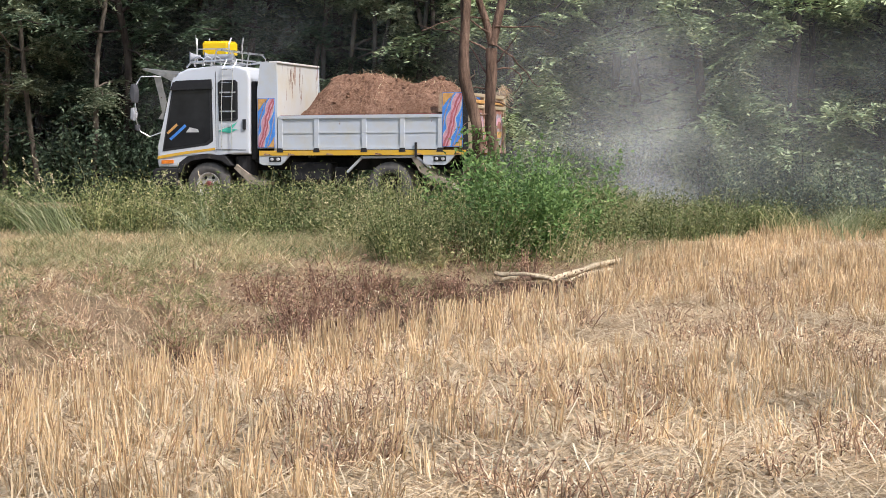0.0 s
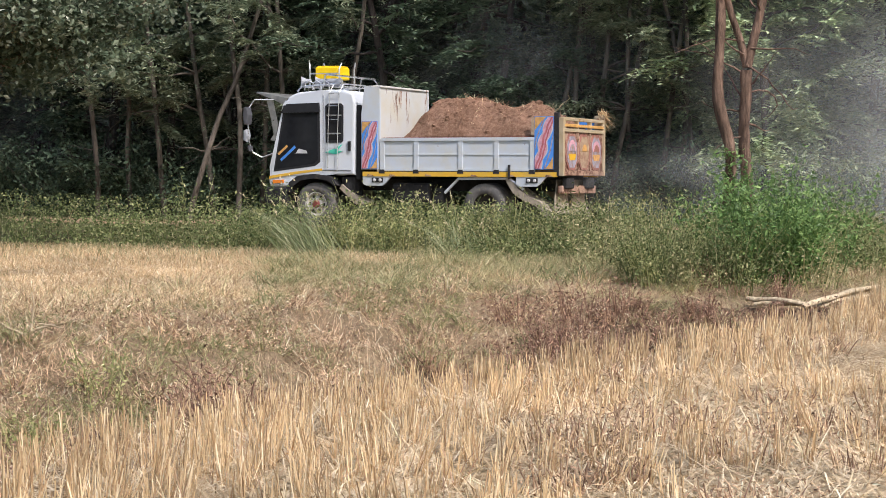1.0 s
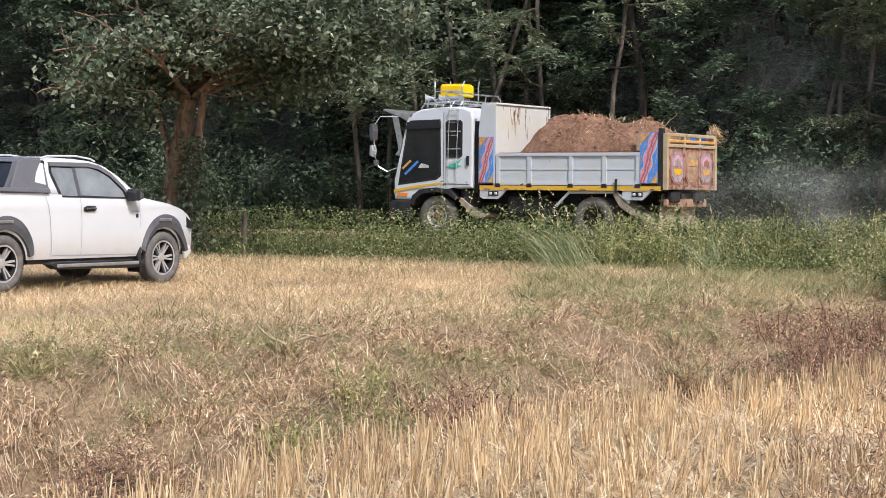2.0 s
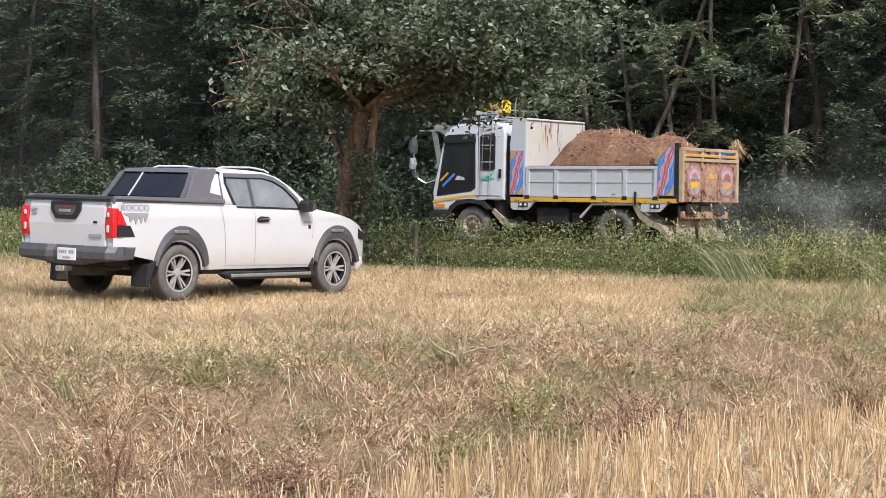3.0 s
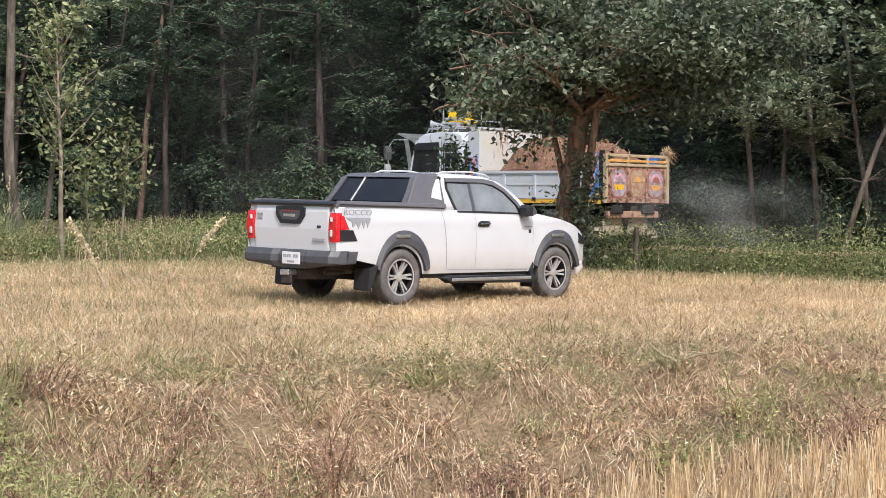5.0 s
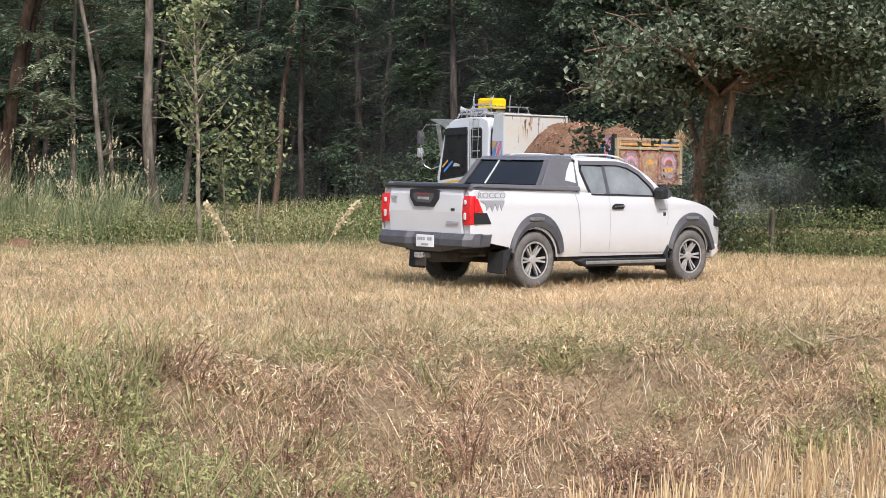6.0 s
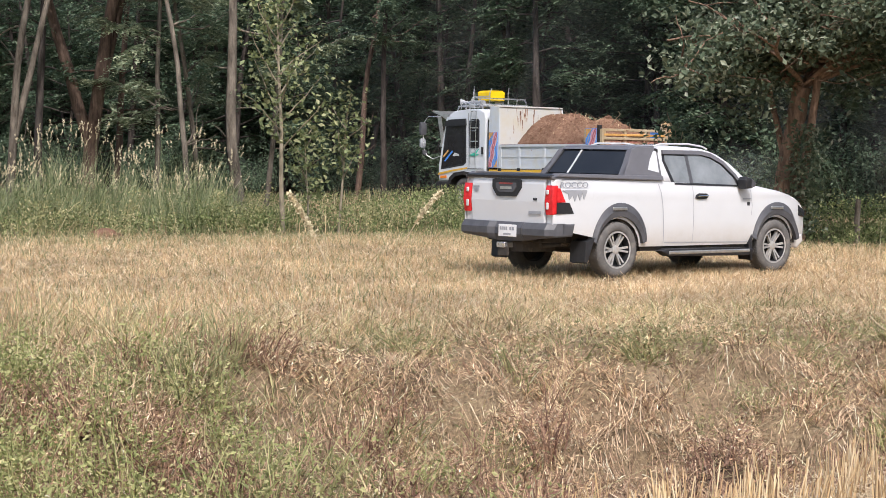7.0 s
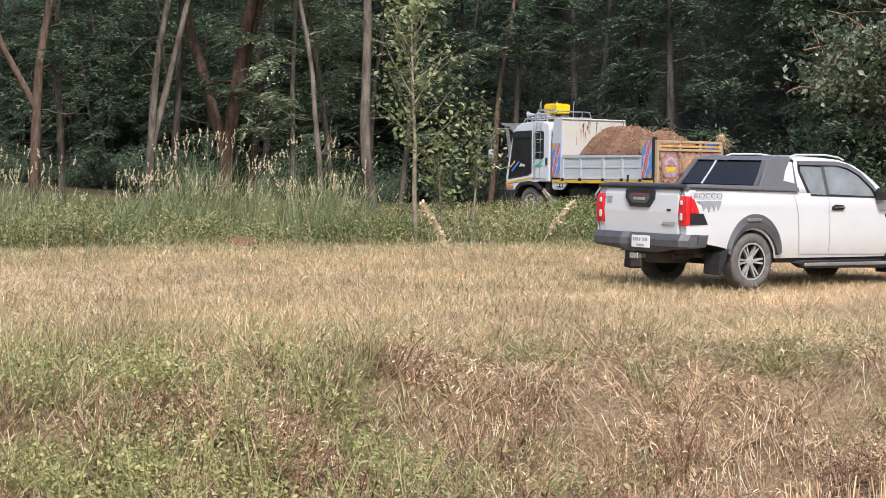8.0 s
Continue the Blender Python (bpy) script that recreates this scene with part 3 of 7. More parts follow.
# ---- low growth ----
def stubble_near():
    """Rice stubble in rough rows, hills of cut straw a hand's breadth apart."""
    chunks = []
    gx, gy = np.meshgrid(np.arange(-7, 13, 0.25), np.arange(5.5, 43, 0.26))
    x = gx.ravel() + rng.normal(0, 0.055, gx.size)
    y = gy.ravel() + rng.normal(0, 0.055, gx.size) + gx.ravel() * 0.25
    k = (ditch_d(x, y) < 0.15) & (verge_over(x, np.maximum(y, 0.1)) < -0.2) & seen(x, y, 1.5) & (rng.random(x.size) < 0.9)
    x, y = x[k], y[k]
    flat = wobble(x, y, 0.55, 31) + 0.6 * wobble(x, y, 1.9, 32)
    stand = rng.random(x.size) < np.maximum(np.clip(0.58 - flat * 1.5, 0.05, 1.0), np.clip(1.5 + ditch_d(x, y) * 0.9, 0, 0.95))
    trod = np.clip((15.5 - np.hypot(x, y)) / 4, 0, 1) * np.clip((4 - np.degrees(np.arctan2(-x, y))) / 6, 0, 1)
    stand &= rng.random(x.size) > 0.72 * trod
    tall = 0.21 + 0.09 * np.clip(-flat, -0.5, 1)
    rim = np.clip(1.3 - np.abs(ditch_d(x, y)) / 1.2, 0, 1)
    x, y, tall, rim = x[stand], y[stand], tall[stand], rim[stand]
    n = 22
    bx = np.repeat(x, n) + rng.normal(0, 0.027, len(x) * n)
    by = np.repeat(y, n) + rng.normal(0, 0.032, len(x) * n)
    base = np.stack([bx, by, height(bx, by) - 0.02], 1)
    h = np.repeat(tall + rim * 0.06, n) * rng.uniform(0.55, 1.25, len(bx))
    drift = np.repeat(rng.normal(0, 0.03, (len(x), 2)), n, 0) + rng.normal(0, 0.03, (len(bx), 2))
    v, f = stalk_arrays(base, h, rng.uniform(0.0045, 0.009, len(bx)), drift)
    tagged(soup("rice_stubble", v, f, MAT_STUBBLE), "standing golden rice stubble left in rough rows", "stubble", kind="stuff")
    # thin leaning leaves between the hills
    m = 6 * len(x)
    pick = rng.integers(0, len(x), m)
    bx, by = x[pick] + rng.normal(0, 0.06, m), y[pick] + rng.normal(0, 0.06, m)
    base = np.stack([bx, by, height(bx, by)], 1)
    v, f = blade_arrays(base, rng.uniform(0.08, 0.3, m), rng.uniform(0.004, 0.008, m), rng.normal(0, 0.14, (m, 2)))
    tagged(soup("dry_rice_leaves", v, f, MAT_DRY), "dry brown leaves between the stubble", "dry leaves", kind="stuff")


def straw_near():
    n = 340000
    base = scatter(n, -6, 13, 5.5, 42, lambda x, y: (ditch_d(x, y) < 0.2) & (verge_over(x, np.maximum(y, 0.1)) < 0) & seen(x, y, 1.5))
    trod = scatter(130000, -3, 6, 6, 16, lambda x, y: (ditch_d(x, y) < -0.3) & seen(x, y, 1.0))
    base = np.concatenate([base, trod])
    n = len(base)
    a = rng.uniform(0, 6.28, n)
    ln = rng.uniform(0.10, 0.48, n)
    base[:, 2] += rng.uniform(0.0, 0.09, n) ** 1.3
    lean = np.stack([np.cos(a), np.sin(a)], 1) * ln[:, None]
    v, f = stalk_arrays(base, rng.normal(0.0, 0.045, n), rng.uniform(0.005, 0.010, n), lean, turn=a + np.pi / 2)
    tagged(soup("loose_straw", v, f, MAT_STRAW), "loose cut straw lying between the stubble", "straw", kind="stuff")


def field_far():
    """Short trampled stubble round the pickup."""
    def keep(x, y):
        return (ditch_d(x, y) > 5.8) & (verge_over(x, np.maximum(y, 0.1)) < 0.6) & seen(x, y, 1.5)
    base = scatter(420000, -32, 4, 6, 37, keep)
    n = len(base)
    near_edge = np.clip(1 + verge_over(base[:, 0], base[:, 1]) / 6, 0, 1)
    h = rng.uniform(0.04, 0.19, n) * (0.75 + 0.5 * wobble(base[:, 0], base[:, 1], 0.8, 41)) + 0.06 * near_edge * rng.random(n)
    v, f = blade_arrays(base, h, rng.uniform(0.004, 0.009, n), rng.normal(0, 0.075, (n, 2)))
    green = rng.random(n) < 0.09 + 0.24 * np.clip((np.degrees(np.arctan2(-base[:, 0], base[:, 1])) - 27) / 6, 0, 1) + 0.34 * near_edge ** 1.5 + 0.12 * np.clip(wobble(base[:, 0], base[:, 1], 0.7, 43), 0, 1)
    for name, k, mat, label in (("field_stubble", ~green, MAT_STUBBLE, "short pale stubble of the upper field"), ("field_grass", green, MAT_GREEN, "green grass growing through the stubble")):
        fk = f.reshape(n, 3, 3)[k].reshape(-1, 3)
        used = np.unique(fk)
        back = np.zeros(len(v), int)
        back[used] = np.arange(len(used))
        tagged(soup(name, v[used], back[fk], mat), label, "grass", kind="stuff")
    base = scatter(190000, -30, 3, 6, 36, keep)
    n = len(base)
    a = rng.uniform(0, 6.28, n)
    lean = np.stack([np.cos(a), np.sin(a)], 1) * rng.uniform(0.08, 0.3, n)[:, None]
    base[:, 2] += rng.uniform(0.01, 0.07, n)
    v, f = stalk_arrays(base, rng.normal(0, 0.03, n), rng.uniform(0.005, 0.010, n), lean, turn=a + np.pi / 2)
    tagged(soup("field_straw", v, f, MAT_STRAW), "loose straw on the upper field", "straw", kind="stuff")


def bank():
    """Matted dry grass on the ditch's far bank, with green tufts and dead weeds."""
    def keep(x, y):
        d = ditch_d(x, y)
        return (d > 0.1) & (d < 8.0) & (y < 33) & seen(x, y, 2)
    heart = scatter(27000, -22, 6, 4, 33, keep)
    per = 24
    n = len(heart) * per
    size = np.repeat(rng.gamma(2.2, 0.45, len(heart)), per)
    out = rng.normal(0, 0.055, (n, 2)) * size[:, None]
    base = np.repeat(heart, per, 0)
    base[:, :2] += out
    base[:, 2] = height(base[:, 0], base[:, 1]) - 0.01
    tuft_green, tuft_brown = np.repeat(rng.random(len(heart)), per), np.repeat(rng.random(len(heart)), per)
    d = ditch_d(base[:, 0], base[:, 1])
    down = np.stack([np.full(n, 0.85), np.full(n, -0.5)], 1)
    green_zone = wobble(base[:, 0], base[:, 1], 0.6, 51) + 0.8 * wobble(base[:, 0], base[:, 1], 2.1, 52)
    left = np.clip((-base[:, 0] * 0.75 + base[:, 1] * -0.35 - 1.2) / 4, 0, 1)
    top = np.clip((base[:, 1] - 24) / 4, 0, 1)
    patchy = np.clip(0.75 + 0.9 * wobble(base[:, 0], base[:, 1], 3.1, 55), 0.15, 1.6)
    h = rng.uniform(0.025, 0.14, n) * (patchy + 1.1 * left + 0.5 * top) * np.clip(d / 2.0, 0.35, 1) * np.clip(size, 0.4, 2.2)
    lean = down * rng.uniform(0.0, 0.13, n)[:, None] + out * rng.uniform(1.0, 3.2, n)[:, None] + rng.normal(0, 0.06, (n, 2))
    v, f = blade_arrays(base, h, rng.uniform(0.004, 0.010, n), lean)
    p = tuft_green * 0.75 + rng.random(n) * 0.25
    green = p < np.clip(0.26 + 0.55 * green_zone + 0.3 * left + 0.4 * top + 0.2 * np.clip((d - 4) / 1.5, 0, 1), 0.01, 0.75)
    brown = (~green) & (base[:, 1] < 24) & (tuft_brown * 0.7 + rng.random(n) * 0.3 < np.clip(0.55 - 0.14 * np.abs(d - 3.0), 0, 1) * np.clip(0.6 + wobble(base[:, 0], base[:, 1], 1.2, 53), 0.1, 1))
    for name, k, mat, label in (("bank_dry_grass", ~green & ~brown, MAT_DRY, "matted dry grass on the ditch bank"),
                                ("bank_dead_weeds", brown, MAT_BROWN, "dead reddish brown weeds on the ditch bank"),
                                ("bank_green_grass", green, MAT_TUFT, "patchy green grass on the ditch bank")):
        fk = f.reshape(n, 3, 3)[k].reshape(-1, 3)
        used = np.unique(fk)
        back = np.zeros(len(v), int)
        back[used] = np.arange(len(used))
        tagged(soup(name, v[used], back[fk], mat), label, "grass", kind="stuff")
    base = scatter(1050000, -20, 5, 5, 30, lambda x, y: keep(x, y) & (ditch_d(x, y) < 7.3) & (ditch_d(x, y) > 2.3) & (rng.random(len(x)) < np.clip(0.8 + 2.0 * wobble(x, y, 4.2, 58), 0.25, 1) * np.where(ditch_d(x, y) > 5.3, 0.35, 1)) & (rng.random(len(x)) < np.clip((25 - y) / 4, 0.12, 1)))
    n = len(base)
    a = rng.uniform(0, 6.28, n)
    base[:, 2] += rng.uniform(0.0, 0.07, n) * np.clip(1 + 1.4 * wobble(base[:, 0], base[:, 1], 5.0, 57), 0.1, 2.4)
    ln = rng.uniform(0.03, 0.13, n) * np.clip(np.hypot(base[:, 0], base[:, 1]) / 15, 0.55, 1)
    lean = np.stack([np.cos(a), np.sin(a)], 1) * ln[:, None]
    tip = base[:, :2] + lean
    rise = height(tip[:, 0], tip[:, 1]) - height(base[:, 0], base[:, 1]) + rng.normal(0.012, 0.03, n)
    v, f = stalk_arrays(base, rise, rng.uniform(0.003, 0.006, n), lean, turn=a + np.pi / 2 + rng.normal(0, 0.5, n))
    tagged(soup("bank_thatch", v, f, MAT_MAT), "matted reddish grey thatch of dead grass on the bank", "dead grass", kind="stuff")
    base = scatter(16000, -20, 5, 4, 32, keep)
    n = len(base)
    a = rng.uniform(0, 6.28, n)
    base[:, 2] += rng.uniform(0.02, 0.10, n)
    ln = rng.uniform(0.1, 0.3, n)
    lean = np.stack([np.cos(a), np.sin(a)], 1) * ln[:, None]
    v, f = stalk_arrays(base, rng.normal(-0.1, 0.08, n) * ln / 0.3, rng.uniform(0.004, 0.008, n), lean, turn=a + np.pi / 2)
    tagged(soup("bank_straw", v, f, MAT_STRAW), "bleached stems lying down the bank", "straw", kind="stuff")


def leafy(n, centre, spread, size, slim=0.5, flat=0.4):
    c = np.asarray(centre) + rng.normal(size=(n, 3)) * np.asarray(spread)
    g = height(c[:, 0], c[:, 1]) + 0.03
    c[:, 2] = np.maximum(c[:, 2], g + rng.random(n) * 0.1)
    return leaf_arrays(c, rng.uniform(0.6, 1.3, n) * size, slim, flat)


def weed_clump(name, x, y, rad, tall, n, mat, size, label, slim=0.45, stems=14, stem_mat=None, splay=0.35):
    """A leafy weed: thin stems from the ground with small leaves all along them."""
    root = new(name)
    root.location = (x, y, float(height(x, y)))
    pts, ways, stemv = [], [], []
    for _ in range(stems):
        a, r = rng.uniform(0, 6.28), rad * math.sqrt(rng.random())
        top = tall * rng.uniform(0.55, 1.05)
        bx, by = r * 0.55 * math.cos(a), r * 0.55 * math.sin(a)
        p, rr = limb((bx, by, float(height(x + bx, y + by)) - root.location.z), (math.cos(a) * splay, math.sin(a) * splay, 1), top, 0.007, 0.003, 5, 0.14)
        stemv.append(tube_arrays(p, rr, 4))
        k = max(3, n // stems)
        t = rng.uniform(0.08, 1.0, k) ** 0.8 * 5
        i = np.minimum(t.astype(int), 4)
        q = p[i] + (p[i + 1] - p[i]) * (t - i)[:, None] + rng.normal(0, 0.05 + size * 0.5, (k, 3))
        pts.append(q)
    v, f = leaf_arrays(np.concatenate(pts), rng.uniform(0.6, 1.35, sum(map(len, pts))) * size, slim, 0.45)
    tagged(soup("leafage", v, f, mat, root), kind="stuff")
    v, f = joined(stemv)
    tagged(soup("stalkwork", v, f, stem_mat or mat, root), kind="stuff")
    return tagged(root, label, "weed")


def verge():
    """The weedy strip along the track: leafy weeds, creepers and grass."""
    def keep(x, y):
        o = verge_over(x, np.maximum(y, 0.1))
        s, off = road_coords(x, y)
        return (o > -0.2) & (off < -0.5) & seen(x, y, 3)
    base = scatter(720000, -42, 14, 22, 62, keep)
    o = verge_over(base[:, 0], base[:, 1])
    dens = np.where(o < 3.0, 1.0, 0.55) * np.where(np.degrees(np.arctan2(-base[:, 0], base[:, 1])) > 34, 0.45, 1)
    base = base[rng.random(len(base)) < dens]
    n = len(base)
    o = verge_over(base[:, 0], base[:, 1])
    mound = np.clip(o / 0.8, 0, 1) * (0.62 + 0.3 * wobble(base[:, 0], base[:, 1], 1.1, 61)) + 0.06
    far_left = np.clip((np.degrees(np.arctan2(-base[:, 0], base[:, 1])) - 33) / 4, 0, 1)
    mound *= 1 - 0.45 * far_left
    c = base.copy()
    c[:, 2] += rng.random(n) ** 0.6 * mound
    v, f = leaf_arrays(c, rng.uniform(0.035, 0.09, n), 0.5, 0.5)
    tagged(soup("verge_creepers", v, f, MAT_WEED), "low tangled creepers and leafy weeds beside the track", "weeds", kind="stuff")
    base = scatter(52000, -42, 14, 22, 62, lambda x, y: keep(x, y) & (rng.random(len(x)) < np.where(np.abs(np.degrees(np.arctan2(-x, y)) - 18) < 15, 0.35, 1.0)))
    n = len(base)
    o = verge_over(base[:, 0], base[:, 1])
    h = rng.uniform(0.2, 0.8, n) * np.clip(0.4 + o / 1.5, 0.25, 1) * (1 - 0.5 * np.clip((np.degrees(np.arctan2(-base[:, 0], base[:, 1])) - 35) / 4, 0, 1))
    v, f = blade_arrays(base, h, rng.uniform(0.006, 0.012, n), rng.normal(0, 0.16, (n, 2)))
    k = rng.random(n) < 0.2 + 0.5 * np.clip((np.degrees(np.arctan2(-base[:, 0], base[:, 1])) - 33) / 4, 0, 1)
    for name, kk, mat, label in (("verge_grass", ~k, MAT_GREEN, "rough green grass along the verge"), ("verge_dry_grass", k, MAT_DRY, "dry stems along the verge")):
        fk = f.reshape(n, 3, 3)[kk].reshape(-1, 3)
        used = np.unique(fk)
        back = np.zeros(len(v), int)
        back[used] = np.arange(len(used))
        tagged(soup(name, v[used], back[fk], mat), label, "grass", kind="stuff")


def tall_grass(name, x, y, n, tall, spread, label, heads=True, blow=(0.3, 0.0), mat=None):
    """A tuft of long arching blades with pale seed heads."""
    root = new(name)
    z0 = float(height(x, y))
    root.location = (x, y, z0)
    base = np.stack([rng.normal(0, spread * 0.3, n), rng.normal(0, spread * 0.3, n), np.zeros(n)], 1)
    base[:, 2] = height(base[:, 0] + x, base[:, 1] + y) - z0
    h = rng.uniform(0.55, 1.05, n) * tall
    a = rng.uniform(0, 6.28, n)
    lean = np.stack([np.cos(a), np.sin(a)], 1) * (spread * rng.uniform(0.3, 1.1, n))[:, None] + np.asarray(blow) * h[:, None]
    v, f = blade_arrays(base, h, rng.uniform(0.006, 0.014, n) * (1 if tall < 0.6 else 1.5), lean, droop=0.12)
    tagged(soup("blade_tuft", v, f, mat or MAT_GREEN, root), kind="stuff")
    if heads:
        k = max(4, n // 9)
        b = base[:k]
        hh = rng.uniform(0.95, 1.25, k) * tall
        ll = lean[:k] * 0.8
        sv, sf = blade_arrays(b, hh, np.full(k, 0.006), ll)
        tagged(soup("seed_stalk", sv, sf, mat or MAT_GREEN, root), kind="stuff")
        tip = b + np.concatenate([ll, hh[:, None]], 1)
        back = np.concatenate([ll * 0.62, hh[:, None] * 0.45], 1)
        way = back / np.linalg.norm(back, axis=1, keepdims=True)
        m = 10
        c = np.repeat(tip, m, 0) - np.repeat(way, m, 0) * rng.uniform(0, 0.16, k * m)[:, None] + rng.normal(0, 0.008, (k * m, 3))
        hv, hf = leaf_arrays(c, np.full(k * m, 0.05), 0.35, 0.1, np.repeat(way, m, 0))
        tagged(soup("seed_head", hv, hf, MAT_SEED, root), kind="stuff")
    return tagged(root, label, "grass")


def polar(bearing, r):
    b = radians(bearing)
    return -r * math.sin(b), r * math.cos(b)


def spray_tree(name, x, y, stems, leaves, mat, bark, label, category="tree", z=None, split=False):
    """stems: limbs (points, radii); leaves: triangle arrays. All in the tree's own space."""
    root = new(name)
    root.location = (x, y, float(height(x, y)) - 0.05 if z is None else z)
    v, f = stems[0]
    soup("trunk", v, f, bark, root, smooth=True)
    if split:
        for v, f in stems[1:]:
            soup("branch", v, f, bark, root, smooth=True)
    elif len(stems) > 1:
        v, f = joined(stems[1:])
        tagged(soup("branchwork", v, f, bark, root, smooth=True), kind="stuff")
    if leaves:
        v, f = joined(leaves)
        tagged(soup("crown", v, f, mat, root), kind="stuff")
    return tagged(root, label, category)


def twig_leaves(ends, per, spread, size, slim=0.5, flat=0.5):
    c = np.repeat(ends, per, 0) + rng.normal(size=(len(ends) * per, 3)) * np.asarray(spread)
    return leaf_arrays(c, rng.uniform(0.6, 1.3, len(c)) * size, slim, flat)


def frond_leaves(ends, ways, long, pairs=10, size=0.15):
    """Feathery compound leaves: leaflets in two ranks along drooping spines."""
    n, k = len(ends), pairs * 2
    ways = ways + rng.normal(0, 0.25, ways.shape)
    ways[:, 2] = ways[:, 2] * 0.4
    ways /= np.linalg.norm(ways, axis=1, keepdims=True)
    side = np.stack([-ways[:, 1], ways[:, 0], rng.normal(0, 0.25, n)], 1)
    u = np.tile((np.arange(k) // 2 + 0.5) / pairs, n)
    flip = np.tile(np.where(np.arange(k) % 2, 1.0, -1.0), n)
    span = np.repeat(rng.uniform(0.6, 1.3, n) * long, k)
    w, s = np.repeat(ways, k, 0), np.repeat(side, k, 0) * flip[:, None]
    size = size * rng.uniform(0.75, 1.2, n * k) * (1.15 - 0.75 * np.abs(u - 0.4))
    c = np.repeat(ends, k, 0) + w * (u * span)[:, None] + s * (size * 0.5)[:, None]
    c[:, 2] -= 0.35 * span * u ** 2
    return leaf_arrays(c, size, 0.34, 0.7, s + w * 0.5)


def forest_variant(i, name="forest_tree", mat=None, lean=0.05, low=0.16, count=26, per=12, pairs=11, size=0.19):
    """A slender forest tree with sprays of leaves hanging in tiers."""
    tall = rng.uniform(8, 11)
    p, r = limb((0, 0, 0), (rng.normal(0, lean), rng.normal(0, lean), 1), tall, rng.uniform(0.09, 0.17), 0.04, 9, 0.05)
    stems, ends, ways = [tube_arrays(p, r, 7)], [], []
    for k in range(count):
        t = rng.uniform(low, 1.0)
        j = min(int(t * 9), 8)
        a = rng.uniform(0, 6.28)
        q, rr = limb(p[j] + (p[j + 1] - p[j]) * (t * 9 - j), (math.cos(a), math.sin(a), rng.uniform(-0.1, 0.5)), rng.uniform(1.0, 2.9), 0.035, 0.008, 5, 0.16, -0.03)
        stems.append(tube_arrays(q, rr, 4))
        for m in range(21 if name == "dusty_tree" else per):
            u = rng.uniform(0.2, 1.0) * 5
            jj = min(int(u), 4)
            ends.append(q[jj] + (q[jj + 1] - q[jj]) * (u - jj) + rng.normal(0, 0.12, 3))
            side = rng.uniform(-1.3, 1.3)
            ways.append((math.cos(a + side), math.sin(a + side), rng.uniform(-0.6, 0.4)))
    lv = frond_leaves(np.array(ends), np.array(ways), rng.uniform(0.55, 0.8), pairs, size)
    return spray_tree(name, 0, 0, stems, [lv], mat or MAT_FOREST, MAT_BARK_DARK, "tall dark green forest tree with tiers of leaf sprays" if name == "forest_tree" else "pale dust-covered tree beside the track", z=0)


def shrub_variant(i, tall, rad, n, mat, size, label, name="forest_shrub"):
    stems, pts = [], []
    for k in range(16):
        a = rng.uniform(0, 6.28)
        q, rr = limb((rng.normal(0, 0.12), rng.normal(0, 0.12), 0), (math.cos(a) * rad / tall, math.sin(a) * rad / tall, 1), tall * rng.uniform(0.6, 1.1), 0.014, 0.004, 6, 0.15)
        stems.append(tube_arrays(q, rr, 4))
        u = rng.uniform(0.15, 1.0, n // 16) * 6
        j = np.minimum(u.astype(int), 5)
        pts.append(q[j] + (q[j + 1] - q[j]) * (u - j)[:, None] + rng.normal(0, 0.13, (len(u), 3)))
    c = np.concatenate(pts)
    c[:, 2] = np.abs(c[:, 2])
    return spray_tree(name, 0, 0, stems, [leaf_arrays(c, rng.uniform(0.6, 1.3, len(c)) * size, 0.45, 0.45)], mat, MAT_BARK_DARK, label, "shrub", z=0)


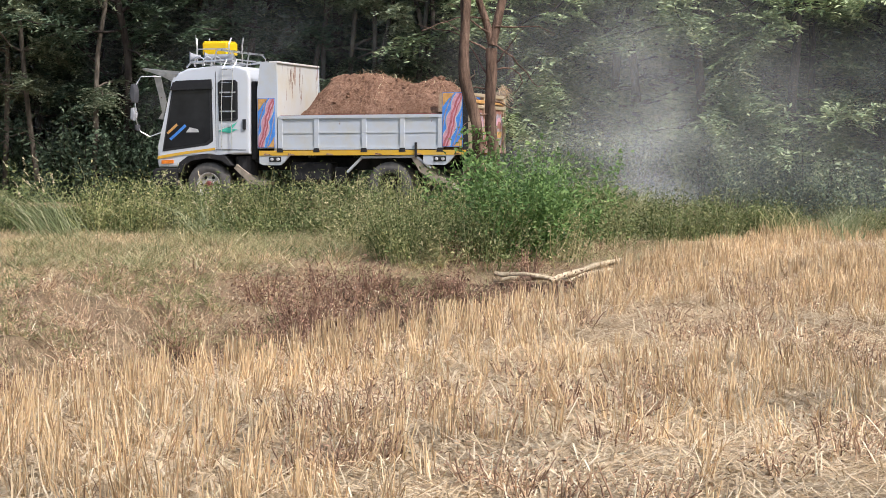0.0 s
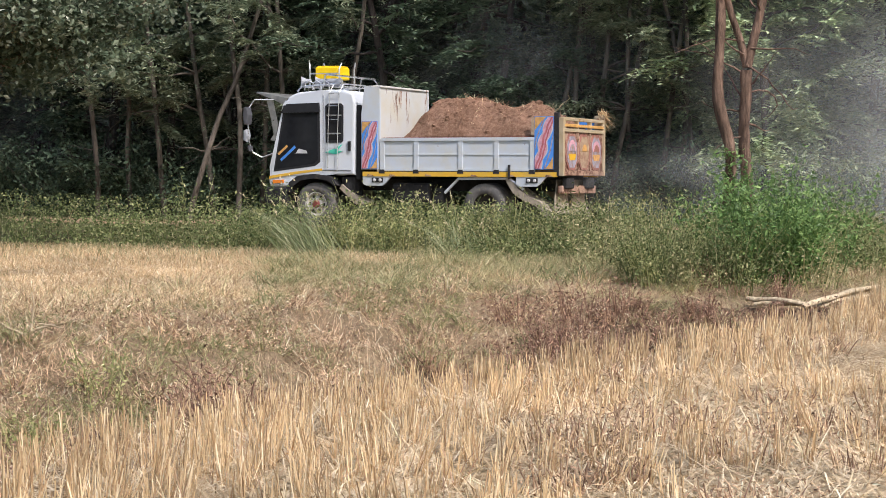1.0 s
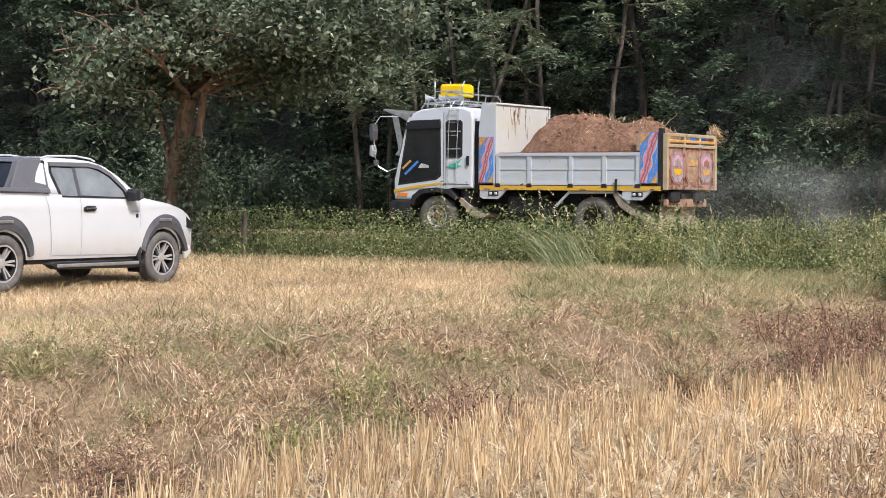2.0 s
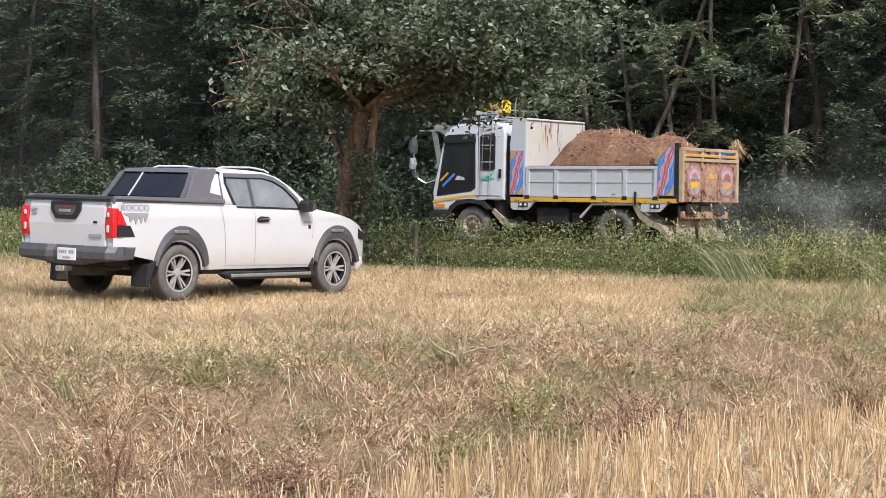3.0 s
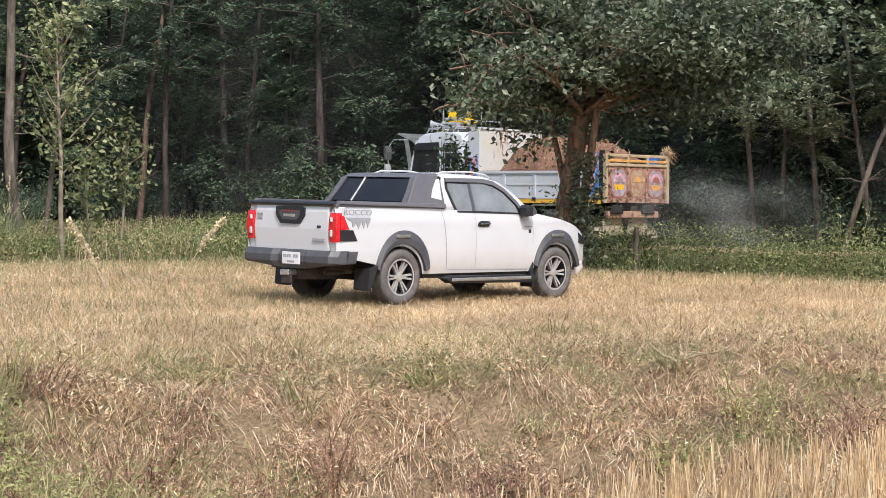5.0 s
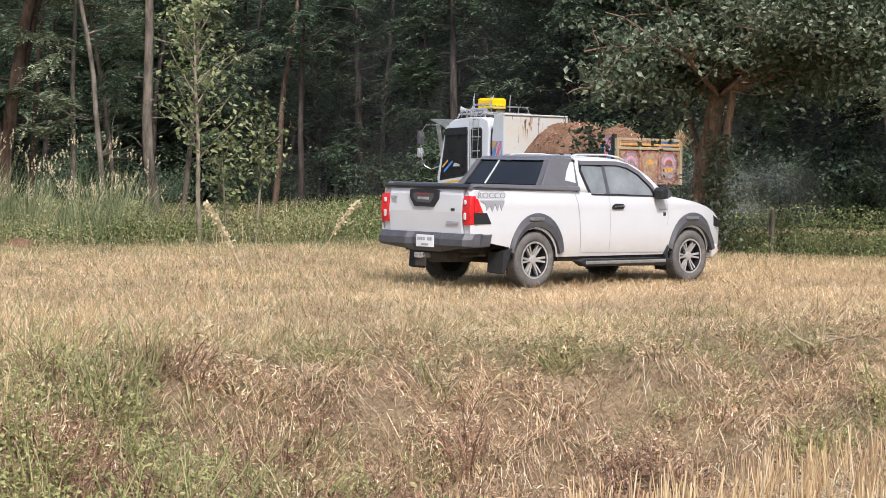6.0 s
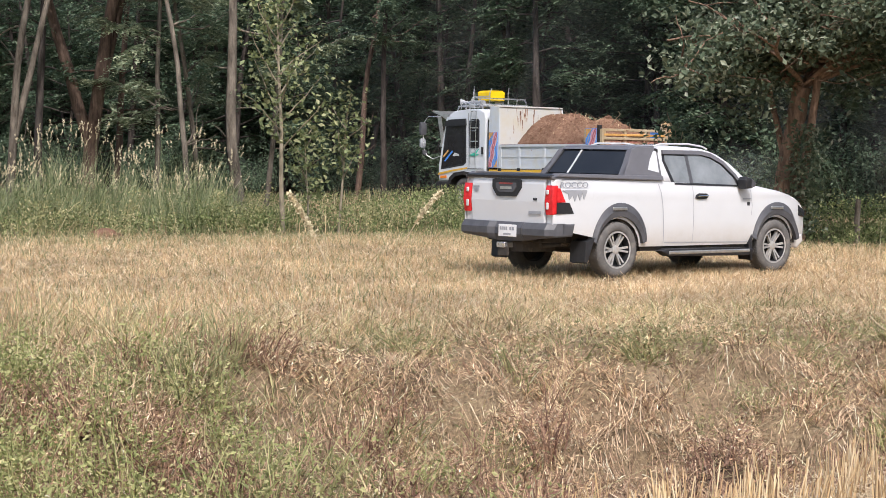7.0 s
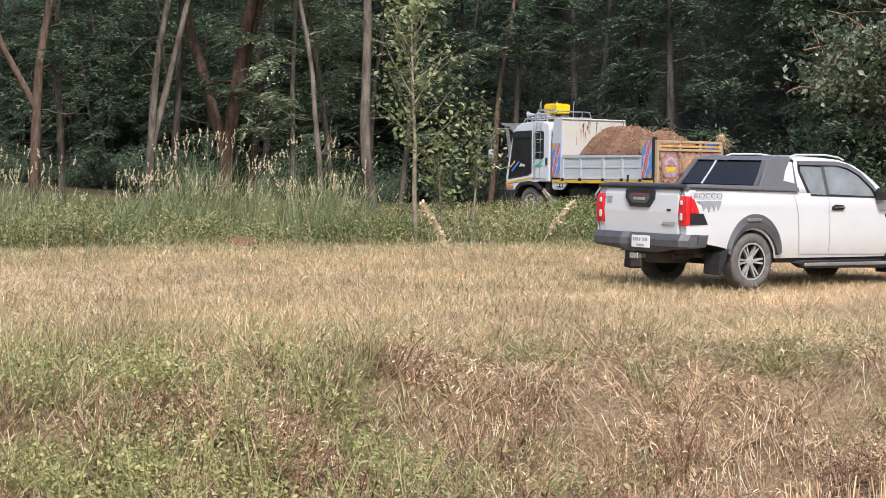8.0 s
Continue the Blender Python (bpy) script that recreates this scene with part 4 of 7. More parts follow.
def forest():
    trees = [forest_variant(i, mat=MAT_EDGE if i < 2 else None) for i in range(4)]
    deep = [forest_variant(i, per=9, pairs=7, size=0.28) for i in range(3)]
    edge = [forest_variant(i, mat=MAT_EDGE if i % 2 else None, low=0.05, count=34, per=15) for i in range(4)]
    shrubs = [shrub_variant(i, 2.2, 1.3, 1500, MAT_FOREST, 0.13, "dark leafy shrub at the forest edge") for i in range(3)]
    spots = []
    for s in np.arange(-22, 84, 1.55):
        for row, off in enumerate((6.0, 8.6, 11.6, 15.5)):
            spots.append((s + rng.normal(0, 0.6), off + rng.normal(0, 0.8), row))
    used = set()
    dusty = [forest_variant(i, "dusty_tree", MAT_DUSTY, low=0.07, count=36) for i in range(2)]
    fresh = [True, True]
    for n, (s, off, row) in enumerate(spots):
        if s < -4 and row < 2:
            off += 0.2
        x = ROAD_X - s * math.cos(ROAD_A) + off * math.sin(ROAD_A)
        y = ROAD_Y + s * math.sin(ROAD_A) + off * math.cos(ROAD_A)
        m = pose(x, y, float(height(x, y)) - 0.1, 0, 0, rng.uniform(0, 360))
        if -11.5 < s < 0.8 and row < 2:
            i = n % 2
            if fresh[i]:
                dusty[i].matrix_basis, fresh[i] = m, False
            else:
                copy_thing(dusty[i], m)
            continue
        kin = deep if row > 1 else edge if s < 27 else trees
        tree = kin[(n // 4 + row) % len(kin)]
        if tree.name in used:
            copy_thing(tree, m)
        else:
            tree.matrix_basis = m
            used.add(tree.name)
    for o in (o for o in bpy.data.objects if o.name.startswith("forest_tree")):
        o["group"] = "forest trees"
    first = [True] * 3
    for n in range(205):
        s, off = (rng.uniform(-18, 82) if n < 150 else rng.uniform(1, 31)), 4.2 + abs(rng.normal(0, 1.2))
        x = ROAD_X - s * math.cos(ROAD_A) + off * math.sin(ROAD_A)
        y = ROAD_Y + s * math.sin(ROAD_A) + off * math.cos(ROAD_A)
        k = rng.uniform(0.45, 1.1) if n < 150 else rng.uniform(0.7, 1.25)
        m = pose(x, y, float(height(x, y)) - 0.05, 0, 0, rng.uniform(0, 360)) 
        i = n % 3
        ob = shrubs[i] if first[i] else copy_thing(shrubs[i], m)
        first[i] = False
        ob.matrix_basis = m @ Matrix.Diagonal((k, k, k, 1))
        ob["group"] = "forest shrubs"
    # closing wall behind the far forest, painted dark for its shaded depth
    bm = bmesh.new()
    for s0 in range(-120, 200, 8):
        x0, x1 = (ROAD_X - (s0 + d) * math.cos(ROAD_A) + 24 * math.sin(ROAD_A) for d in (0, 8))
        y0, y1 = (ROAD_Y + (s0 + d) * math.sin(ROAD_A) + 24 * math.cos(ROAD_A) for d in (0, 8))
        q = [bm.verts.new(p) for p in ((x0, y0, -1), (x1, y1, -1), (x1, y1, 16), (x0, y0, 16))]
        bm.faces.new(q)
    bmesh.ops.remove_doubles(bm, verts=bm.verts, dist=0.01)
    m, n, l, b = material("painted_forest_shade", 1.0, 0, 0.0)
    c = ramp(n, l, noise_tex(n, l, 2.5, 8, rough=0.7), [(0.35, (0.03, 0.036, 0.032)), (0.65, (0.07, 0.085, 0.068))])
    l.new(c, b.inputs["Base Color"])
    tagged(part("backdrop", bm, m), "flat wall painted dark in place of the forest's shaded depth", "backdrop", kind="structure")



# ---- single trees, weeds and wood ----
def foreground_tree():
    """Two reddish stems with dead twigs rising out of the bush."""
    x, y = polar(-1.4, 31.0)
    stems, ends = [], []
    a = np.array([(-0.20, 0, 0), (-0.22, 0, 0.9), (-0.27, 0, 1.9), (-0.40, 0, 2.9), (-0.46, 0, 3.9), (-0.47, 0, 5.0), (-0.6, 0, 6.4)])
    stems.append(gnarled(a + rng.normal(0, 0.045, a.shape), [0.125, 0.10, 0.095, 0.09, 0.08, 0.07, 0.05], rough=0.12))
    b = np.array([(0.06, 0.1, 0), (0.05, 0.1, 1.0), (0.03, 0.1, 2.1), (0.0, 0.1, 3.3)])
    stems.append(gnarled(b + rng.normal(0, 0.035, b.shape), [0.105, 0.09, 0.085, 0.08], rough=0.11))
    for way, ln, r in (((0.32, 0, 1), 3.2, 0.08), ((-0.28, 0.1, 1), 3.0, 0.065)):
        p, rr = limb(b[-1], way, ln, r, 0.03, 7, 0.07)
        stems.append(tube_arrays(p, rr, 7))
        for k in range(7):
            j = rng.integers(2, 7)
            q, qr = limb(p[j], (rng.normal(), rng.normal(), 0.6), rng.uniform(0.5, 1.5), 0.02, 0.005, 5, 0.25)
            stems.append(tube_arrays(q, qr, 5))
            if j > 3:
                ends.append(q[-1])
    for z, dx, ln in ((2.9, 1, 1.2), (3.2, -1, 1.3), (3.5, -1, 0.9), (3.6, 1, 1.0), (2.6, -1, 0.7), (1.5, -1, 0.35), (3.0, 1, 0.8), (3.3, 1, 1.4), (2.8, -1, 1.5), (3.7, -1, 1.2), (2.2, -1, 0.5), (2.4, 1, 0.6)):
        q, qr = limb((0.05 * dx, 0.05, z), (dx, rng.normal(0, 0.4), rng.uniform(-0.1, 0.8)), ln, 0.018, 0.004, 7, 0.28)
        stems.append(tube_arrays(q, qr, 5))
    lv = [twig_leaves(np.array(ends), 40, (0.28, 0.28, 0.2), 0.10, 0.5, 0.4)]
    k = 420
    up = rng.uniform(0.3, 2.0, k)
    c = np.stack([-0.22 + rng.normal(0, 0.12, k) - 0.03 * up, -0.12 + rng.normal(0, 0.06, k), up], 1)
    lv.append(leaf_arrays(c, rng.uniform(0.05, 0.11, k), 0.6, 0.3))
    spray_tree("bare_tree", x, y, stems, lv, MAT_BRIGHT, MAT_BARK_BARE, "twin-stemmed red-barked tree with bare twigs beside the track", split=True)


def broad_tree():
    """The broad-leaved tree behind the pickup."""
    x, y = polar(22.75, 36.6)
    stems, ends = [], []
    main = np.array([(-0.28, 0, -0.1), (-0.25, 0, 0.8), (-0.18, 0, 1.6), (-0.05, 0, 2.4), (0.05, 0, 3.0)])
    stems.append(gnarled(main, [0.28, 0.22, 0.195, 0.19, 0.16], 14))
    r2 = np.array([(0.16, -0.15, -0.1), (0.17, -0.15, 0.9), (0.22, -0.12, 1.7), (0.32, -0.1, 2.5), (0.4, 0, 3.2)])
    stems.append(gnarled(r2 + rng.normal(0, 0.02, r2.shape), [0.10, 0.09, 0.08, 0.075, 0.07], 10))
    l2 = np.array([(-0.22, 0, 1.3), (-0.30, 0, 1.8), (-0.42, 0, 2.3), (-0.55, 0, 2.8), (-0.7, 0, 3.5)])
    stems.append(tube_arrays(l2 + rng.normal(0, 0.01, l2.shape), [0.07, 0.07, 0.06, 0.055, 0.05], 8))
    def grow(p, way, ln, r, depth):
        q, qr = limb(p, way, ln, r, r * 0.45, 6, 0.16, 0.03)
        if q[:, 2].min() > 2.9 and q[:, 0].min() > -1.7:
            stems.append(tube_arrays(q, qr, 6 if depth < 2 else 4))
        if depth == 1:
            ends.extend(q[4:])
        if depth >= 2:
            ends.extend(q[2:])
            return
        for k in range(4 if depth == 0 else 3):
            j = rng.integers(2, 7)
            a = rng.uniform(0, 6.28)
            grow(q[j], (math.cos(a), math.sin(a), rng.uniform(-0.25, 0.6)), ln * rng.uniform(0.45, 0.75), r * 0.5, depth + 1)
    for k in range(13):
        a = k * 2.4 + rng.normal(0, 0.3)
        start = (main[-1], r2[-1], l2[-1], main[3])[k % 4]
        grow(start, (math.cos(a), math.sin(a), rng.uniform(0.35, 1.2)), rng.uniform(1.6, 2.4), 0.08, 0)
    for a, z in ((3.3, 0.35), (2.9, 0.5), (0.2, 0.55), (-0.3, 0.6), (0.5, 0.6), (4.2, 0.4), (5.0, 0.45)):
        grow(main[-1], (math.cos(a), math.sin(a), z), rng.uniform(2.0, 2.8), 0.06, 0)
    # low hanging lobes on both sides
    for a, z0, up, ln in ((0.0, 3.5, 0.0, 2.6), (0.35, 3.7, -0.05, 2.4), (-0.4, 3.6, 0.05, 2.5), (0.15, 4.3, -0.1, 2.9), (-0.2, 4.6, 0.0, 2.7), (2.9, 3.6, 0.05, 2.6), (3.3, 3.8, 0.0, 2.7), (3.6, 4.2, 0.0, 2.4), (4.4, 4.0, 0.2, 1.9), (5.2, 4.2, 0.2, 2.0)):
        grow((0.2 * math.cos(a), 0.2 * math.sin(a), z0), (math.cos(a), math.sin(a), up), ln, 0.032, 0)
    ends = np.array(ends)
    ends = ends[ends[:, 2] > 2.6 + 0.35 * (ends[:, 0] > 0.6) + 0.35 * np.sin(ends[:, 0] * 2.2 + 1) - 0.25 * (np.abs(ends[:, 0]) > 1.2) * (ends[:, 0] < 0)]
    ends = ends[~((np.abs(ends[:, 0]) < 0.6) & (ends[:, 2] < 3.7) & (ends[:, 1] < 0.4))]
    ends = ends[(rng.random(len(ends)) < 0.85) & (ends[:, 0] > -2.4)] + np.array([0.65, 0, 0])
    lv = [twig_leaves(ends, 27, (0.24, 0.24, 0.16), 0.13, 0.6, 0.5)]
    k = 1300
    t = rng.uniform(0.3, 2.3, k)
    c = np.stack([0.30 + rng.normal(0, 0.2, k) - 0.1 * (t < 1), -0.3 + rng.normal(0, 0.15, k), t], 1)
    c[:90, 0] -= rng.uniform(0.2, 0.9, 90)
    c[:90, 2] = rng.uniform(1.0, 1.7, 90)
    lv.append(leaf_arrays(c, rng.uniform(0.07, 0.14, k), 0.5, 0.35))
    spray_tree("broad_leaved_tree", x, y, stems, lv, MAT_TEAK, MAT_BARK_BIG, "spreading broad-leaved tree with a forked brown trunk", split=True)


def sapling(bearing, r, tall, wide, n, label, bare=0.35, mat=None):
    x, y = polar(bearing, r)
    stems, ends = [], []
    p, rr = limb((0, 0, 0), (0.02, 0, 1), tall, 0.055 * tall / 4.5, 0.012, 9, 0.03)
    stems.append(tube_arrays(p, rr, 7))
    for k in range(n):
        t = bare + (1 - bare) * (k + 0.5) / n
        j = min(int(t * 9), 8)
        a = k * 2.4
        q, qr = limb(p[j] + (p[j + 1] - p[j]) * (t * 9 - j), (math.cos(a), math.sin(a), 0.9), wide * (1.15 - 0.8 * abs(t - 0.55)) * rng.uniform(0.7, 1.1), 0.018, 0.005, 5, 0.12, 0.05)
        stems.append(tube_arrays(q, qr, 5))
        ends.extend(q[1:] + rng.normal(0, 0.05, q[1:].shape))
    spray_tree("sapling", x, y, stems, [twig_leaves(np.array(ends), 13, (0.14, 0.14, 0.11), 0.12, 0.6, 0.4)], mat or MAT_SAPLING, MAT_BARK_PALE, label)


def lone_trunk(bearing, r, lean, rad, bark, fork=None, tall=9.0, crown=True, label="slender grey-barked tree at the forest edge", low=3.2, mat=None, wander=0.04):
    x, y = polar(bearing, r)
    c, s = math.cos(radians(bearing)), math.sin(radians(bearing))
    way = np.array([c * lean, s * lean, 1.0])
    stems, ends, ways = [], [], []
    p, rr = limb((0, 0, -0.1), way, tall, rad, rad * 0.45, 10, wander)
    stems.append(tube_arrays(p, rr, 9))
    tips = [p[-1]]
    for z, l2, r2 in fork or ():
        j = np.abs(p[:, 2] - z).argmin()
        q, qr = limb(p[j], (c * l2, s * l2, 1.0), tall - z, r2, r2 * 0.4, 8, 0.05)
        stems.append(tube_arrays(q, qr, 7))
        tips.append(q[-1])
    for k in range(13):
        z = rng.uniform(low, tall)
        j = np.abs(p[:, 2] - z).argmin()
        a = rng.uniform(0, 6.28)
        q, qr = limb(p[j], (math.cos(a), math.sin(a), rng.uniform(-0.1, 0.6)), rng.uniform(0.8, 2.2), 0.03, 0.006, 6, 0.2)
        stems.append(tube_arrays(q, qr, 5))
        if crown:
            ends.extend(q[2:])
            ways.extend(q[2:] - q[0])
    for k in range(3):
        j = rng.integers(2, 4)
        q, qr = limb(p[j], (c * rng.choice([-1, 1]), s, rng.uniform(-0.2, 0.5)), rng.uniform(0.6, 1.5), 0.018, 0.004, 6, 0.3)
        stems.append(tube_arrays(q, qr, 4))
    many = 6 if mat else 3
    lv = [frond_leaves(np.repeat(ends, many, 0), np.repeat(ways, many, 0) + rng.normal(0, 0.5, (many * len(ends), 3)), 0.6, 9, 0.15)] if crown else None
    spray_tree("slender_tree", x, y, stems, lv, mat or MAT_EDGE, bark, label)




def fallen_wood():
    x, y = polar(-3.15, 26.0)
    root = new("fallen_branch")
    z0 = float(height(x, y))
    root.location = (x, y, z0)
    def zz(px, py):
        return float(height(x + px, y + py)) - z0
    for k, (p0, p1, r) in enumerate((((-0.72, 0.1, 0.10), (0.12, -0.35, 0.06), 0.05), ((0.0, -0.5, 0.07), (1.02, 0.35, 0.30), 0.06), ((-0.62, -0.05, 0.05), (0.22, -0.2, 0.05), 0.045), ((0.15, -0.3, 0.06), (1.0, 0.2, 0.2), 0.045), ((0.3, -0.2, 0.1), (0.95, 0.38, 0.27), 0.05), ((-0.7, 0.16, 0.11), (0.05, -0.12, 0.07), 0.04))):
        p0, p1 = np.array(p0), np.array(p1)
        t = np.linspace(0, 1, 7)[:, None]
        p = p0 + (p1 - p0) * t + np.array([0, 0, 1]) * 0.04 * np.sin(t * 3.1) + rng.normal(0, 0.012, (7, 3))
        p[:, 2] = [max(q[2] + 0.02, zz(q[0], q[1]) + r * 0.7) for q in p]
        v, f = gnarled(p, np.linspace(r, r * 0.7, 7) * 0.72, 7, 20, 0.14)
        soup("branch", v, f, MAT_BARE_WOOD, root, smooth=True)
    tagged(root, "bleached split branches lying at the field's edge", "fallen branch")


def stalk(bearing, r, dx, dz, label):
    """A tall dead flower spike standing in the field."""
    x, y = polar(bearing, r)
    c, s = math.cos(radians(bearing)), math.sin(radians(bearing))
    root = new("dead_flower_spike")
    root.location = (x, y, float(height(x, y)))
    t = np.linspace(0, 1, 10)[:, None]
    p = np.array([c * dx, s * dx, dz]) * t + np.array([0, 0, 0.08]) * np.sin(t * 3.1)
    v, f = tube_arrays(p, np.linspace(0.013, 0.008, 10), 6)
    soup("stem", v, f, MAT_BARE_WOOD, root)
    n = 380
    u = rng.uniform(0.25, 1.0, n) ** 0.8
    cpt = np.array([c * dx, s * dx, dz]) * u[:, None] + np.array([0, 0, 0.08]) * np.sin(u * 3.1)[:, None] + rng.normal(0, 0.022, (n, 3))
    v, f = leaf_arrays(cpt, rng.uniform(0.03, 0.075, n), 0.65, 0.1)
    soup("pod_spike", v, f, MAT_SEED, root)
    tagged(root, label, "dead plant")


def bushes():
    # bush round the bare tree: rough grey-green weeds in front, fresh climbers at its foot
    for k in range(44):
        b, r = rng.normal(-0.3, 1.15), rng.uniform(26.8, 31)
        weed_clump("bush_weed", *polar(b, r), 0.6, rng.uniform(0.55, 1.3), 520, (MAT_WEED, MAT_GREENLEAF, MAT_WEED, MAT_TUFT)[k % 4], 0.06, "tangled grey-green weed at the foot of the tree", 0.4, 18)
    for k in range(13):
        b, r = rng.normal(-2.35, 0.6), rng.uniform(27.2, 30.2)
        weed_clump("climber_bush", *polar(b, r), 0.6, rng.uniform(1.0, 2.0), 620, MAT_BRIGHT, 0.085, "fresh green climber at the foot of the tree")
    for k in range(46):
        b, r = rng.uniform(-13, 8), rng.uniform(31, 36)
        r += max(0, -b - 5) * 1.1
        weed_clump("verge_weed", *polar(b, r), 0.6, rng.uniform(0.5, 1.0), 420, MAT_WEED, 0.07, "leafy weed on the verge")
    for k in range(80):
        b = rng.uniform(2, 52)
        r = float(np.interp(b, [4, 13, 23, 33, 38.5, 45, 52], [35.3, 35.0, 36.6, 38, 36.4, 34.5, 31])) + rng.uniform(0, 1.8)
        weed_clump("verge_weed", *polar(b, r), 0.55, rng.uniform(0.35, 0.85) if b < 36 else rng.uniform(0.5, 1.1), 380, MAT_TUFT if b > 34 and k % 2 else MAT_WEED, 0.06, "leafy weed on the verge")
    for k in range(64):
        b = rng.uniform(-15, -3.2)
        r = float(np.interp(b, [-15, -9, -3.2], [37.5, 37.0, 35.8])) + rng.uniform(-2.2, 0.9)
        tall_grass("verge_tuft", *polar(b, r), 110, rng.uniform(0.4, 0.75), 0.6, "rough half-dry grass tuft on the verge", False, (0.05, 0.0), (MAT_GREEN, MAT_TUFT, MAT_REED)[k % 3])
        if k % 3 == 0:
            weed_clump("verge_weed", *polar(b, r), 0.6, rng.uniform(0.4, 0.9), 360, MAT_WEED, 0.065, "leafy weed on the verge")
    # thin upright weeds that stick up before the lorry
    for b, r, h in ((9.9, 35.5, 1.45), (7.5, 35.6, 1.3), (9.3, 36, 1.2), (14.9, 35.6, 1.7), (5.6, 35, 1.1), (3.1, 35, 1.2), (13.2, 36, 1.0), (21.0, 36.8, 0.9), (12.2, 35.5, 1.6), (6.4, 35.4, 1.2), (-4.0, 33, 1.2)):
        weed_clump("upright_weed", *polar(b, r), 0.22, h, 170, MAT_WEED, 0.085, "tall upright weed on the verge", stems=5)
    # taller mixed weeds on the stretch of verge behind the field's corner
    for k in range(70):
        b, r = rng.uniform(-1.5, 10.5), rng.uniform(33.6, 36.6)
        tall = rng.uniform(0.55, 1.25)
        weed_clump("verge_weed", *polar(b, r), 0.4, tall, 260, (MAT_GREENLEAF, MAT_WEED, MAT_TUFT)[k % 3], 0.06, "tall spindly weed on the verge", 0.45, 9)
    # dusty pale bushes behind the track's right-hand stretch
    for k in range(46):
        b = rng.uniform(-16, -1.5)
        r = float(np.interp(b, [-16, -2.8], [40.5, 41.5])) + rng.uniform(-0.5, 2.0)
        weed_clump("dusty_bush", *polar(b, r), 0.9, rng.uniform(0.9, 2.1), 700, MAT_DUSTY, 0.09, "pale dust-covered bush beside the track")
    for k in range(80):
        yy = rng.uniform(8, 27)
        xx = float(edge_x(yy)) - rng.uniform(0.8, 3.4)
        weed_clump("dead_weed", xx, yy, rng.uniform(0.2, 0.4), rng.uniform(0.2, 0.42), 200, MAT_BROWN, 0.05, "dead red-brown weed in the ditch", 0.3, 16)
    # matted tussocks that break up the bank's face
    for k in range(230):
        yy = rng.uniform(9, 25)
        d = rng.uniform(2.2, 5.6)
        xx = float(edge_x(yy)) - d / 0.9
        mat = (MAT_MAT, MAT_TUFT, MAT_MAT, MAT_TUFT, MAT_DRY)[k % 5] if d > 3.2 else (MAT_BROWN, MAT_MAT)[k % 2]
        weed_clump("dry_tussock", xx, yy, rng.uniform(0.22, 0.5), rng.uniform(0.12, 0.26), 330, mat, 0.05, "matted tussock of dead grass on the ditch bank", 0.22, 26, None, 0.8)
    # dead brown weeds in the ditch
    for b, r, k in ((4.2, 23.5, 1.0), (3.2, 24.5, 1.0), (5.2, 24, 0.8), (13.8, 17.2, 0.9), (14.8, 16.5, 0.7), (-0.2, 25.4, 0.7), (2.2, 25.2, 0.8), (24, 12.5, 0.6), (33, 9.2, 0.7), (35, 9.0, 0.6), (20, 14.2, 0.6), (3.0, 22.6, 1.1), (4.6, 22.4, 1.1), (2.0, 23.6, 1.0), (3.8, 23.2, 1.2), (1.0, 24.6, 0.8), (5.6, 22.2, 0.8)):
        weed_clump("dead_weed", *polar(b, r), 0.55 * k, 0.55 * k, 420, MAT_BROWN, 0.06, "dead red-brown weed in the ditch", 0.3, 26)
    for b, r, h in ((17.5, 17.4, 0.42), (19.4, 16.0, 0.45), (33.5, 10.8, 0.5), (41, 11.5, 0.7), (39, 11.8, 0.7), (43, 11.0, 0.6), (37.5, 12.3, 0.75), (45, 11.4, 0.7), (47, 12, 0.6), (40, 10.2, 0.5), (35.8, 11.2, 0.6)):
        weed_clump("green_weed", *polar(b, r), 0.42, h, 420, MAT_GREENLEAF, 0.04, "low green weed among the dry grass of the bank", 0.5)
    for k in range(330):
        b, r = rng.uniform(29, 54), rng.uniform(8.3, 14.5)
        if rng.random() > 0.3 + 0.55 * (b > 34):
            continue
        kind = rng.random()
        if kind < 0.4:
            weed_clump("green_weed", *polar(b, r), rng.uniform(0.2, 0.45), rng.uniform(0.25, 0.58), 420, MAT_GREENLEAF, 0.036, "low green weed among the dry grass of the bank", 0.55, 16)
        elif kind < 0.8:
            weed_clump("dry_weed", *polar(b, r), rng.uniform(0.25, 0.5), rng.uniform(0.22, 0.45), 300, MAT_TUFT if k % 2 else MAT_MAT, 0.045, "dry straw-coloured weed on the bank", 0.2, 40)
        else:
            weed_clump("dead_weed", *polar(b, r), rng.uniform(0.2, 0.4), rng.uniform(0.2, 0.4), 240, MAT_BROWN, 0.04, "dead red-brown weed on the bank", 0.25, 26)
    for k in range(64):
        b, r = rng.uniform(-13, 5), rng.uniform(9, 24)
        xx, yy = polar(b, r)
        if ditch_d(xx, yy) > -0.6:
            continue
        weed_clump("dead_weed", xx, yy, rng.uniform(0.3, 0.6), rng.uniform(0.14, 0.28), 300, MAT_MAT, 0.04, "dead red-brown weed among the stubble", 0.25, 30)
    # grass tufts
    for k in range(60):
        b, r = rng.uniform(32, 53), rng.uniform(8.5, 14.5)
        tall_grass("bank_tuft", *polar(b, r), 46, rng.uniform(0.2, 0.42), 0.75, "tuft of half-dry grass on the bank", False, (0.1, 0.0), MAT_TUFT)
    for k in range(130):
        b, r = rng.uniform(0, 12.5), rng.uniform(24.5, 34.3)
        tall_grass("bank_tuft", *polar(b, r), 60, rng.uniform(0.14, 0.34), 0.55, "green grass tuft at the field's corner", False, (0.1, 0.0), MAT_TUFT if k % 3 else MAT_GREEN)
